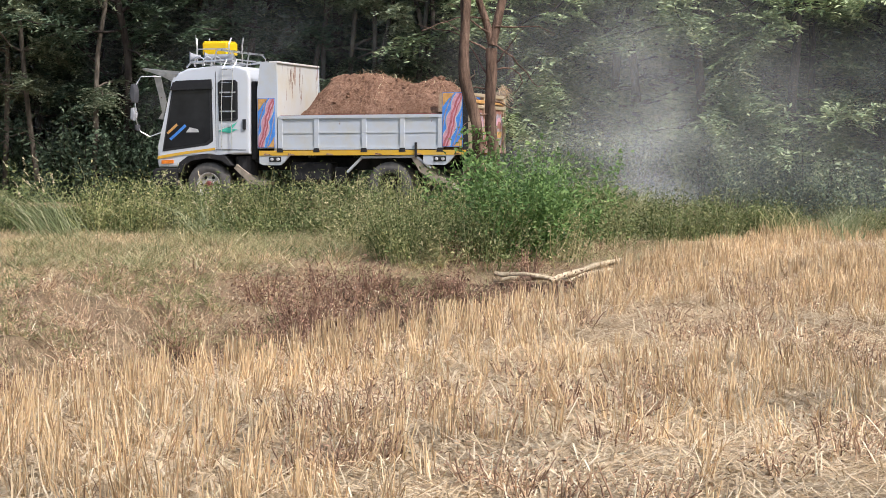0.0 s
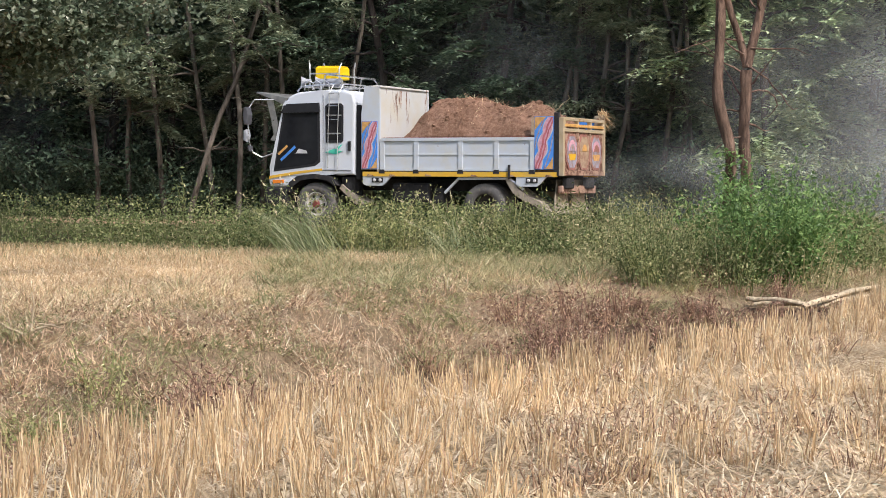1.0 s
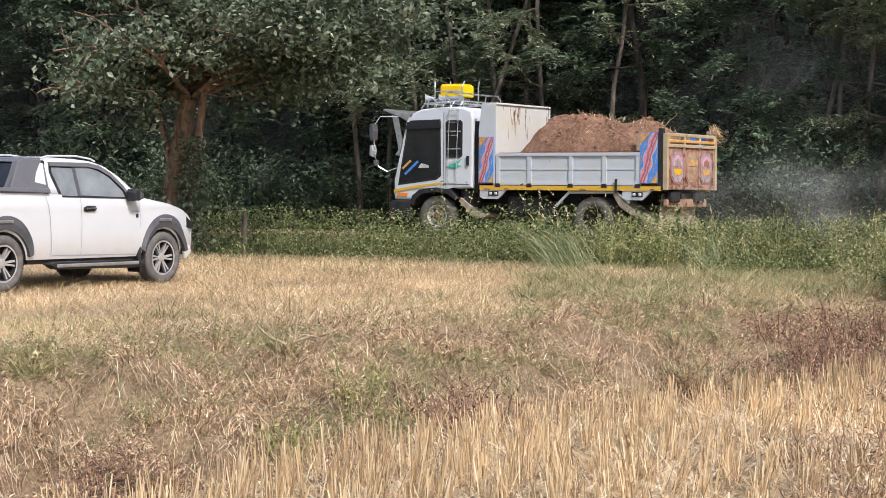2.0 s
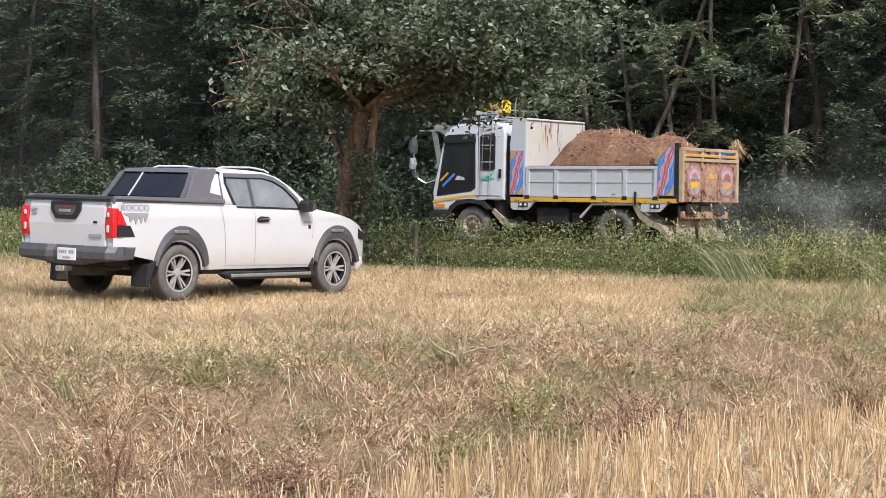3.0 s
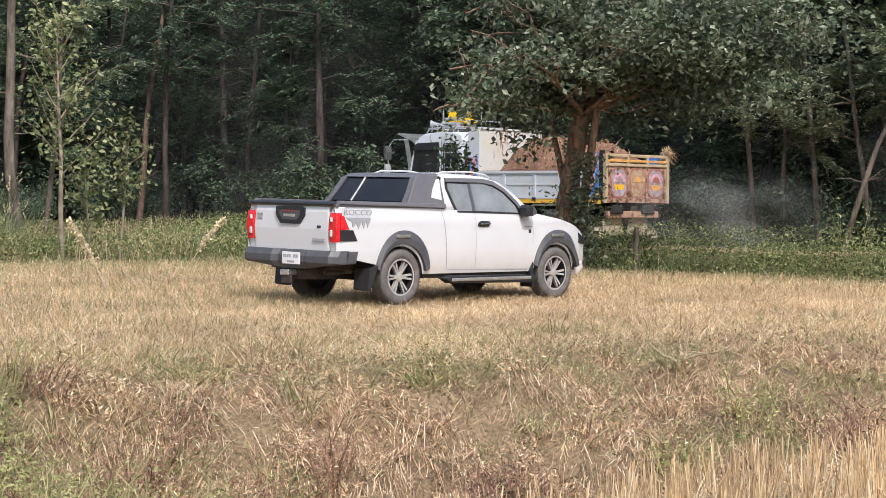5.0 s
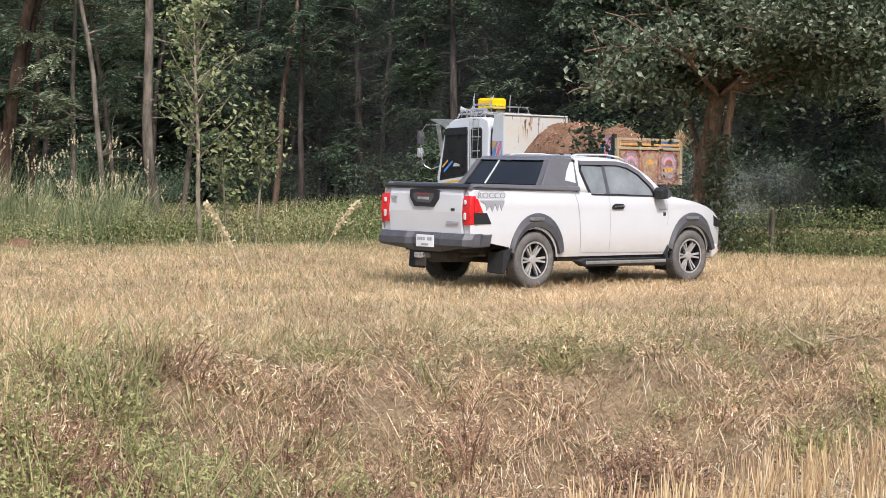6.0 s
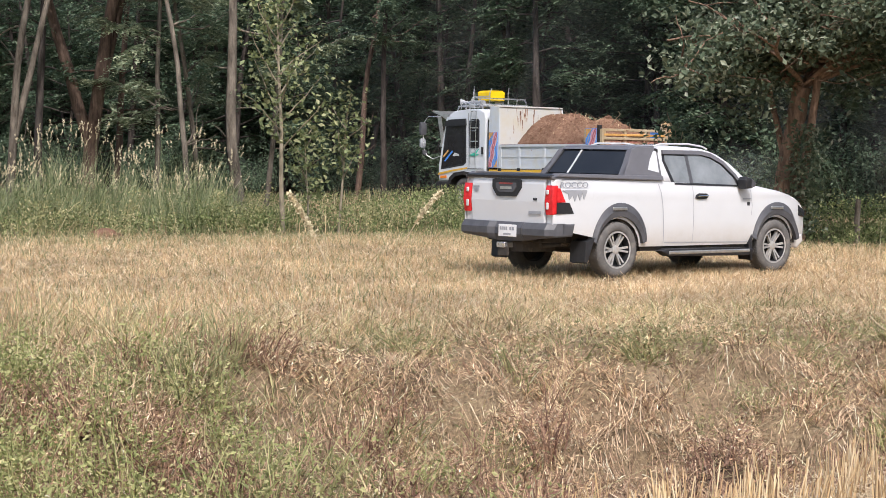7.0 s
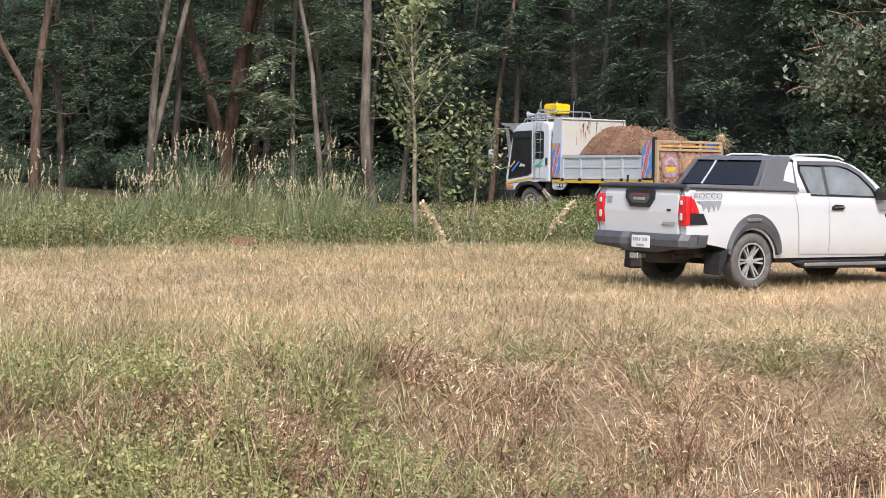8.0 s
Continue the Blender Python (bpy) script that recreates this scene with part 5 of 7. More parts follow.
    for b, r, h in ((11.3, 33.6, 1.15), (7.0, 33.2, 0.95), (11.0, 33.4, 1.05), (11.6, 33.2, 0.8), (6.8, 32.6, 0.6)):
        tall_grass("arching_grass", *polar(b, r), 48, h, 0.7, "long arching grass with pale heads", True, (-0.85, 0.0), MAT_REED)
    for k in range(38):
        b = rng.uniform(38.5, 52)
        r = float(np.interp(b, [38, 45, 52], [37.4, 36.5, 33.5])) + rng.uniform(0, 3)
        tall_grass("tall_grass", *polar(b, r), 95, rng.uniform(0.8, 1.45), 0.5, "tall reed-like grass with pale seed heads", True, (0.12, 0.0), MAT_REED)
    for b in (44.6, 44.2, 44.9, 43.4, 41.2, 40.5):
        tall_grass("tall_grass", *polar(b, 38.2), 110, 1.75, 0.6, "tall reed-like grass with pale seed heads", True, (0.12, 0.0), MAT_REED)


MAT_PALE_EDGE = leaf_material("pale_edge_leaves", [(0.0, (0.135, 0.180, 0.109)), (0.6, (0.255, 0.300, 0.189)), (1.0, (0.435, 0.465, 0.304))], 0.25, 0.5)
MAT_GREENLEAF = leaf_material("low_green_leaves", [(0.0, (0.225, 0.251, 0.091)), (0.6, (0.411, 0.421, 0.170)), (1.0, (0.623, 0.570, 0.284))], 0.3, 0.5)


def earth_mound():
    x, y = polar(43.0, 34.2)
    bm = bmesh.new()
    bmesh.ops.create_icosphere(bm, subdivisions=3, radius=0.5)
    for v in bm.verts:
        k = 1 + 0.25 * noise.noise(v.co * 3) + 0.1 * noise.noise(v.co * 9)
        v.co = Vector((v.co.x * 0.62 * k, v.co.y * 0.62 * k, v.co.z * 0.42 * k))
    ob = part("earth_mound", bm, MAT_DIRT, smooth=True)
    ob.location = (x, y, float(height(x, y)) - 0.02)
    tagged(ob, "small heap of bare reddish earth in the verge", "earth mound")


stubble_near()
straw_near()
field_far()
bank()
verge()
forest()
foreground_tree()
broad_tree()
sapling(37.85, 36.6, 4.5, 1.25, 17, "young pale-stemmed tree with sparse rounded leaves")
sapling(36.2, 38.0, 2.5, 0.7, 6, "small leafy sapling on the verge", 0.4)
sapling(37.1, 38.0, 2.0, 0.5, 7, "small leafy sapling on the verge", 0.3)
sapling(26.4, 37.2, 2.2, 0.6, 8, "small leafy sapling on the verge", 0.4, MAT_EDGE)
lone_trunk(39.0, 44.0, -0.17, 0.139, MAT_BARK)
lone_trunk(40.6, 43.0, -0.01, 0.070, MAT_BARK, low=2.2)
lone_trunk(35.7, 60.5, -0.05, 0.105, MAT_BARK_RED, low=5, wander=0.07)
lone_trunk(34.9, 61.0, 0.01, 0.11, MAT_BARK_DARK, low=5)
lone_trunk(43.6, 47.0, 0.02, 0.197, MAT_BARK_RED, fork=((1.6, -0.35, 0.16), (2.2, 0.2, 0.12)), label="thick red-brown forked tree at the forest edge")
lone_trunk(44.9, 46.0, -0.02, 0.107, MAT_BARK_DARK)
lone_trunk(45.8, 45.0, 0.03, 0.107, MAT_BARK, fork=((1.9, 0.22, 0.09),))
lone_trunk(49.1, 44.0, 0.03, 0.131, MAT_BARK_RED, fork=((2.7, -0.5, 0.08),))
lone_trunk(48.2, 47.0, -0.05, 0.098, MAT_BARK)
lone_trunk(42.8, 49.0, 0.0, 0.098, MAT_BARK_RED)
lone_trunk(50.6, 46.0, 0.02, 0.148, MAT_BARK_DARK)
lone_trunk(2.1, 46.5, 0.02, 0.082, MAT_BARK, fork=((2.3, -0.3, 0.05),), label="thin pale tree behind the track")
lone_trunk(13.4, 48.0, -0.12, 0.090, MAT_BARK, fork=((3.2, 0.3, 0.06),))
lone_trunk(10.9, 48.5, 0.0, 0.107, MAT_BARK_RED)
lone_trunk(7.35, 48.5, 0.0, 0.197, MAT_BARK_DARK, label="thick vine-hung tree behind the track")
lone_trunk(20.5, 53.0, 0.0, 0.115, MAT_BARK_DARK)
lone_trunk(24.0, 54.0, -0.04, 0.098, MAT_BARK_DARK)
lone_trunk(16.5, 50.0, 0.05, 0.107, MAT_BARK_DARK)
lone_trunk(-6.5, 47.0, 0.05, 0.098, MAT_BARK)
for b in np.arange(-1.0, 36.0, 2.6):
    s_ = float(np.interp(b, [-1, 10, 20, 30, 36], [46.0, 49.5, 53.5, 59.5, 66]))
    lone_trunk(b + rng.normal(0, 0.6), s_ + rng.uniform(-1, 1), rng.normal(0, 0.07), rng.uniform(0.06, 0.11), MAT_BARK_DARK, low=2.4, label="leafy young tree at the forest edge")
for b, r in ((10.3, 44.5), (11.8, 45), (14.2, 46), (15.6, 46.5), (16.6, 47.5), (12.8, 46), (-1.2, 42.8), (0.5, 43), (1.9, 43.4), (3.8, 44), (-3.5, 43.5), (1.0, 42.5), (2.6, 42.8), (3.2, 43.4), (4.5, 43.8), (-0.3, 42.5), (13.5, 45), (17.6, 47.6), (15.0, 45.4), (38.4, 46), (41.6, 45), (40.2, 47)):
    lone_trunk(b, r, rng.normal(0, 0.09), 0.07, MAT_BARK, low=2.2, mat=MAT_PALE_EDGE, label="tree with pale grey-green leaves at the forest edge")
fallen_wood()
stalk(36.5, 26.7, -0.55, 1.0, "tall dead flower spike leaning in the field")
stalk(34.26, 33.5, 0.64, 0.92, "tall dead flower spike leaning in the field")
bushes()
earth_mound()


def fence_post(bearing, r, tall):
    x, y = polar(bearing, r)
    p = np.array([(0, 0, -0.1), (0.01, 0, tall * 0.4), (0.0, 0.01, tall * 0.75), (0.02, 0, tall)])
    v, f = gnarled(p, [0.06, 0.055, 0.052, 0.045], 9, 14, 0.08)
    ob = soup("fence_post", v, f, MAT_BARK, smooth=True)
    ob.location = (x, y, float(height(x, y)))
    tagged(ob, "short weathered wooden post in the weeds", "post")


def bank_twig(bearing, r):
    """A bleached forked twig lying against the bank."""
    x, y = polar(bearing, r)
    root = new("dead_twig")
    root.location = (x, y, float(height(x, y)))
    for start, way, ln, rad in (((-0.12, 0, 0.02), (0.75, 0.1, 0.55), 0.52, 0.013), ((0.0, 0, 0.10), (-0.6, 0.1, 0.35), 0.36, 0.010), ((0.08, 0.0, 0.16), (0.1, 0.1, 1.0), 0.34, 0.009), ((0.16, 0.0, 0.2), (0.9, -0.1, 0.15), 0.26, 0.007), ((-0.1, 0, 0.1), (-0.5, 0, 0.9), 0.22, 0.006)):
        q, qr = limb(start, way, ln, rad, rad * 0.45, 6, 0.14)
        soup("twig", *tube_arrays(q, qr * 1.5, 6), MAT_BARE_WOOD, root, smooth=True)
    tagged(root, "bleached forked twig lying on the ditch bank", "twig")


fence_post(21.0, 36.2, 0.88)
bank_twig(19.7, 18.1)

# ---- dust that the lorry has raised, and haze sheets before the forest ----
def dust_material(name, strength, seed):
    m = bpy.data.materials.new(name)
    m.use_nodes = True
    n, l = m.node_tree.nodes, m.node_tree.links
    n.remove(n["Principled BSDF"])
    tc = n.new("ShaderNodeTexCoord")
    grad = n.new("ShaderNodeTexGradient")
    grad.gradient_type = "SPHERICAL"
    l.new(tc.outputs["Object"], grad.inputs[0])
    no = n.new("ShaderNodeTexNoise")
    no.inputs["Scale"].default_value, no.inputs["Detail"].default_value = 1.9, 5
    off = n.new("ShaderNodeMapping")
    off.inputs["Location"].default_value = (seed, seed * 0.7, 0)
    l.new(tc.outputs["Object"], off.inputs[0])
    l.new(off.outputs[0], no.inputs["Vector"])
    soft = ramp(n, l, grad.outputs["Fac"], [(0.0, (0, 0, 0)), (0.25, (0.2, 0.2, 0.2)), (0.75, (1, 1, 1))])
    cloud = ramp(n, l, no.outputs["Fac"], [(0.3, (0.4, 0.4, 0.4)), (0.72, (1, 1, 1))])
    both = mix(n, l, 1.0, soft, cloud, "MULTIPLY")
    fac = mix(n, l, 1.0, both, (strength,) * 3, "MULTIPLY")
    d = n.new("ShaderNodeBsdfDiffuse")
    d.inputs["Color"].default_value = (0.59, 0.60, 0.59, 1)
    t = n.new("ShaderNodeBsdfTransparent")
    mx = n.new("ShaderNodeMixShader")
    l.new(fac, mx.inputs[0])
    l.new(t.outputs[0], mx.inputs[1])
    l.new(d.outputs[0], mx.inputs[2])
    l.new(mx.outputs[0], n["Material Output"].inputs["Surface"])
    return m


def dust_veil(mat, wide, tall):
    """A billowing sheet of dust or haze, curved in both ways."""
    bm = bmesh.new()
    nx, nz = 20, 12
    grid = [[bm.verts.new((-1 + 2 * i / nx, 0.10 * math.sin(i * 0.9 + j * 0.5) + 0.06 * math.cos(j * 1.3), -1 + 2 * j / nz)) for j in range(nz + 1)] for i in range(nx + 1)]
    for i in range(nx):
        for j in range(nz):
            bm.faces.new((grid[i][j], grid[i + 1][j], grid[i + 1][j + 1], grid[i][j + 1]))
    ob = part("dust_cloud", bm, mat, smooth=True)
    ob.scale = (wide, 1.5, tall)
    ob.visible_shadow = False
    return tagged(ob, "sheet of thin pale dust and haze along the track", "dust cloud", "dust behind the lorry")


DUST = []
# last four hang thin dust haze before the forest, added to lift its blacks
for i, (bearing, r, z, wide, tall, strength, drift) in enumerate((
        (-5.6, 39.0, 2.5, 4.4, 4.0, 0.29, (0.05, 0.0)), (-5.5, 40.2, 1.3, 4.6, 2.2, 0.11, (0.08, 0.0)), (-10.0, 38.6, 2.0, 5.0, 3.2, 0.05, (0.05, 0.0)), (4.5, 43.6, 3.0, 6.5, 5.0, 0.1, (0.02, 0.0)), (13.5, 47.2, 3.0, 7.5, 5.5, 0.1, (0.02, 0.0)), (23.0, 52.5, 3.0, 8.0, 6.0, 0.06, (0.02, 0.0)), (32.5, 60.5, 3.0, 9.5, 6.5, 0.05, (0.02, 0.0)))):
    ob = dust_veil(dust_material("dust", strength, 3.7 * i + 1), wide, tall)
    x, y = polar(bearing, r)
    DUST.append((ob, x, y, z, bearing if i < 3 else -16.4, drift))
trail = dust_veil(dust_material("dust", 0.26, 33.0), 6.5, 2.9)
wake = dust_veil(dust_material("dust", 0.24, 21.0), 3.4, 1.25)

# ---- parked white pickup ----
PK = dict(rear=0.0, front=3.085, r=0.365, sill=0.42)


def pk_side(x, z):
    """Half width of the body at x, z."""
    y = 0.87 - 0.05 * max(0, (z - 0.85) / 0.45) ** 2 - 0.03 * max(0, (0.75 - z) / 0.35) ** 2 + 0.012 * math.exp(-((z - 1.12) / 0.05) ** 2)
    y *= 1 - 0.17 * min(1, max(0, (x - 3.2) / 0.7)) ** 2
    return y * (1 - 0.035 * min(1, max(0, (-0.85 - x) / 0.3)) ** 2)


def pk_bottom(x):
    for c in (PK["rear"], PK["front"]):
        if abs(x - c) < 0.44:
            return max(0.35 + math.sqrt(0.44 ** 2 - (x - c) ** 2), PK["sill"])
    if x > 3.5:
        return 0.52
    return PK["sill"] if x > -0.4 else 0.55 + 0.12 * min(1, (-0.4 - x) / 0.7)


def pk_top(x):
    return float(np.interp(x, [-1.2, 0.75, 0.9, 2.3, 2.62, 3.2, 3.55, 3.75, 3.88], [1.31, 1.28, 1.27, 1.22, 1.22, 1.13, 1.05, 0.97, 0.86]))


def strip_mesh(xs, lo, hi, rows, side):
    """Both flanks as a grid between two curves."""
    bm = bmesh.new()
    for sgn in (-1, 1):
        grid = []
        for x in xs:
            a, b = lo(x), hi(x)
            grid.append([bm.verts.new((x, sgn * side(x, a + (b - a) * k / rows), a + (b - a) * k / rows)) for k in range(rows + 1)])
        for i in range(len(xs) - 1):
            for k in range(rows):
                bm.faces.new((grid[i][k], grid[i + 1][k], grid[i + 1][k + 1], grid[i][k + 1]))
    bmesh.ops.recalc_face_normals(bm, faces=bm.faces)
    return bm


def flare(parent, c, flat):
    """Squared-off wheel-arch extension, on both sides."""
    for sgn in (-1, 1):
        bm = bmesh.new()
        n = 22
        rings = []
        for i in range(n + 1):
            a = math.radians(14 + (152) * i / n)
            ca, sa = math.cos(a), math.sin(a)
            k = min(1 / max(abs(ca), 1e-6), 1 / max(abs(sa), 1e-6), 1.16)
            ro, ri = 0.60 * (0.92 + 0.08 * k), 0.47
            xo, zo, xi, zi = c + 0.06 + ro * ca * 0.86, 0.36 + ro * sa * 1.06, c + 0.03 + ri * ca * 0.93, 0.35 + ri * sa
            yb = pk_side(xo, zo)
            rings.append([bm.verts.new(p) for p in ((xi, sgn * 0.85, zi), (xi, sgn * 0.905, zi), (xi + (xo - xi) * 0.45, sgn * 0.915, zi + (zo - zi) * 0.45), (xo, sgn * (yb + 0.012), zo), (xo, sgn * (yb - 0.05), zo))])
        for a, b in zip(rings, rings[1:]):
            for k in range(4):
                bm.faces.new((a[k], b[k], b[k + 1], a[k + 1]))
        bm.faces.new(rings[0])
        bm.faces.new(rings[-1][::-1])
        bmesh.ops.recalc_face_normals(bm, faces=bm.faces)
        f = part("wheel_arch_flare", bm, MAT_GREY_TRIM, parent, "dark grey plastic flare")
        part("side_marker", box_bm(c - 0.13, c + 0.13, sgn * 0.915, sgn * 0.93, 0.90, 0.94, bevel=0.006), MAT_SILVER, f)


def loft(sections, closed=True):
    """Skin over equal-length rings of points."""
    bm = bmesh.new()
    rings = [[bm.verts.new(p) for p in s] for s in sections]
    n = len(rings[0])
    for a, b in zip(rings, rings[1:]):
        for i in range(n if closed else n - 1):
            j = (i + 1) % n
            bm.faces.new((a[i], a[j], b[j], b[i]))
    if closed:
        bm.faces.new(rings[0][::-1])
        bm.faces.new(rings[-1])
    bmesh.ops.recalc_face_normals(bm, faces=bm.faces)
    return bm


def pk_house(x, z):
    """Half width of the cab above the belt."""
    return 0.825 - (z - 1.24) * 0.33 - 0.02 * max(0, (z - 1.66) / 0.12) ** 2


def build_pickup():
    root = new("pickup_truck")
    root.matrix_basis = pose(-12.55, 22.34, 0.0, 0, 0, 73.1)
    xs = sorted({*np.linspace(-1.12, 3.88, 60).round(4), *(PK["rear"] + 0.44 * np.cos(np.linspace(0, np.pi, 19))).round(4), *(PK["front"] + 0.44 * np.cos(np.linspace(0, np.pi, 19))).round(4)})
    body = part("body", strip_mesh(xs, pk_bottom, pk_top, 12, pk_side), MAT_WHITE_CAR, root, smooth=True)
    # bonnet and front end
    hood = []
    for x in np.linspace(2.45, 3.88, 16):
        w, z = pk_side(x, pk_top(x)), pk_top(x)
        hood.append([(x, w * math.cos(t), z + 0.045 * math.sin(t) ** 0.6 * (1 if x < 3.7 else 0.4)) for t in np.linspace(0, math.pi, 15)])
    part("bonnet", loft(hood, False), MAT_WHITE_CAR, root, smooth=True)
    part("front_bumper", prism([(3.5, 0.40), (3.80, 0.36), (3.93, 0.46), (3.96, 0.62), (3.9, 0.70), (3.55, 0.70)], -0.70, 0.70, 0.04), MAT_GREY_TRIM, root, "dark grey lower bumper")
    part("bumper_corner", prism([(3.52, 0.36), (3.70, 0.34), (3.83, 0.44), (3.80, 0.54), (3.56, 0.52)], -0.79, 0.79, 0.03), MAT_WHITE_CAR, root)
    part("grille", prism([(3.80, 0.70), (3.95, 0.70), (3.93, 0.90), (3.84, 0.96)], -0.6, 0.6, 0.02), MAT_BLACK, root)
    for sgn in (-1, 1):
        part("headlamp", prism([(3.34, 1.07), (3.62, 1.0), (3.84, 0.86), (3.82, 0.78), (3.66, 0.80), (3.44, 0.96)], sgn * 0.70, sgn * 0.80, 0.015), MAT_GLASS, root, "smoked headlamp")
    # inner panels: floor of the load bed, bulkheads, underbody
    part("tailgate", prism([(-1.02, 0.73), (-1.12, 0.73), (-1.135, 1.0), (-1.125, 1.22), (-1.105, 1.30), (-1.02, 1.30)], -0.70, 0.70, 0.015), MAT_WHITE_CAR, root, "plain white tailgate")
    for sgn in (-1, 1):
        part("rear_pillar", prism([(-1.0, 0.73), (-1.095, 0.73), (-1.11, 1.0), (-1.10, 1.22), (-1.07, 1.30), (-0.95, 1.30)], sgn * 0.706, sgn * 0.835, 0.02), MAT_WHITE_CAR, root)
        lamp = part("tail_lamp", prism([(-0.93, 0.845), (-1.125, 0.845), (-1.14, 1.0), (-1.135, 1.16), (-1.12, 1.215), (-1.04, 1.215), (-0.98, 1.05)], sgn * 0.715, sgn * 0.858, 0.018), MAT_RED, root, "red wrap-round tail lamp")
        part("reversing_lens", box_bm(-1.155, -1.13, sgn * 0.745, sgn * 0.79, 1.10, 1.16, bevel=0.01), MAT_LENS, lamp)
        part("reversing_lens", box_bm(-1.155, -1.13, sgn * 0.745, sgn * 0.79, 0.91, 1.0, bevel=0.01), MAT_LENS, lamp)
        part("lamp_surround", sheet([(-0.78, 0.86), (-1.07, 0.86), (-1.07, 1.0), (-0.86, 1.0)], sgn * 0.862, sgn * 0.014), MAT_BLACK, lamp)
        part("lamp_reflector", sheet([(-0.92, 1.004), (-1.07, 1.004), (-1.07, 1.18), (-1.02, 1.18)], sgn * 0.858, sgn * 0.012), MAT_RED, lamp)
    plate_y = -0.09
    bump = part("rear_bumper", loft([[(x, y, z) for x, z in ((-0.98, 0.50 + lift), (back + 0.05, 0.49 + lift), (back, 0.58), (back, 0.66), (back + 0.05, 0.735), (-0.98, 0.735))]
                                     for y, back, lift in ((-0.90, -0.98 - 0.012, 0.08), (-0.88, -1.12, 0.07), (-0.80, -1.215, 0.06), (-0.42, -1.25, 0.02), (-0.34, -1.19, 0.0), (0.17, -1.19, 0.0), (0.25, -1.25, 0.02), (0.80, -1.215, 0.06), (0.88, -1.12, 0.07), (0.90, -0.992, 0.08))]), MAT_GREY_TRIM, root, "dark grey step bumper")
    part("bumper_wing", prism([(-0.80, 0.57), (-1.05, 0.56), (-1.05, 0.73), (-0.76, 0.73)], -0.885, 0.885, 0.02), MAT_GREY_TRIM, bump)
    plate = part("number_plate", box_bm(-1.205, -1.193, plate_y - 0.17, plate_y + 0.17, 0.545, 0.70, bevel=0.004), MAT_PLATE, bump, "white number plate with dark bars")
    for a, b in ((-0.13, -0.09), (-0.08, -0.045), (0.0, 0.03), (0.04, 0.07), (0.08, 0.105), (0.115, 0.14)):
        part("plate_bar", box_bm(-1.2075, -1.2045, plate_y + a, plate_y + b, 0.628, 0.67), MAT_GREY_INK, plate)
    part("plate_bar", box_bm(-1.2075, -1.2045, plate_y - 0.07, plate_y + 0.07, 0.565, 0.59), MAT_GREY_INK, plate)
    # tailgate handle cover and marks
    o = [(0.27, 1.27), (0.22, 1.285), (-0.22, 1.285), (-0.27, 1.27), (-0.27, 1.17), (-0.18, 1.06), (0.18, 1.06), (0.27, 1.17)]
    hc = part("tailgate_handle", back_plate(o, -1.124, 0.03), MAT_BLACK, root, "black plastic handle surround")
    part("handle_recess", back_plate([(y * 0.72, 1.175 + (z - 1.175) * 0.55) for y, z in o], -1.154, 0.006), MAT_GREY_TRIM, hc)
    part("maker_bar", back_plate([(0.11, 1.15), (-0.11, 1.15), (-0.11, 1.185), (0.11, 1.185)], -1.160, 0.004), MAT_SILVER, hc)
    part("brake_light", back_plate([(0.13, 1.215), (-0.13, 1.215), (-0.13, 1.235), (0.13, 1.235)], -1.160, 0.004), MAT_REDBROWN, hc)
    for y0, y1, z0, z1, mat in ((0.66, 0.54, 1.165, 1.185, MAT_GREY_INK), (0.64, 0.55, 1.115, 1.145, MAT_GREY_INK), (-0.50, -0.57, 1.02, 1.05, MAT_INK), (-0.42, -0.65, 0.85, 0.885, MAT_GREY_INK)):
        part("badge_bar", back_plate([(y0, z0), (y1, z0), (y1, z1), (y0, z1)], -1.136, 0.006), mat, root)
    # load cover with a dark lip
    cover = part("load_cover", prism([(-1.14, 1.305), (-1.145, 1.325), (-1.10, 1.345), (0.80, 1.345), (0.80, 1.305)], -0.80, 0.80, 0.012), MAT_BLACK, root, "black folding load cover")
    part("cover_rail", prism([(-1.12, 1.29), (-1.13, 1.33), (0.80, 1.325), (0.80, 1.28)], -0.835, 0.835, 0.01), MAT_GREY_BAR, cover)
    # sport bar over the bed: two glazed sides and a bridging top
    hoop = new("sport_bar")
    hoop.parent = root
    hoop["label"] = "grey sport bar with black glass sides"
    for sgn in (-1, 1):
        def lean(bm):
            for v in bm.verts:
                v.co.y -= sgn * (v.co.z - 1.34) * 0.34
            return bm
        out = [(0.16, 1.33), (0.88, 1.30), (0.90, 1.715), (0.55, 1.73), (0.44, 1.69)]
        part("side_frame", lean(prism(out, sgn * 0.81, sgn * 0.755, 0.012)), MAT_GREY_BAR, hoop)
        part("quarter_frame", lean(prism([(0.60, 1.40), (0.86, 1.355), (0.90, 1.70), (0.80, 1.70), (0.68, 1.55)], sgn * 0.79, sgn * 0.808)), MAT_LENS, hoop)
        part("quarter_glass", lean(prism([(0.64, 1.425), (0.83, 1.39), (0.865, 1.67), (0.81, 1.67), (0.71, 1.55)], sgn * 0.80, sgn * 0.815)), MAT_WHITE_CAR, hoop)
        part("base_rail", lean(prism([(-1.08, 1.325), (0.86, 1.285), (0.86, 1.345), (-1.02, 1.37)], sgn * 0.74, sgn * 0.85, 0.012)), MAT_GREY_BAR, hoop)
    part("bridge", prism([(0.42, 1.685), (0.52, 1.73), (0.88, 1.745), (0.88, 1.685)], -0.66, 0.66, 0.02), MAT_GREY_BAR, hoop)
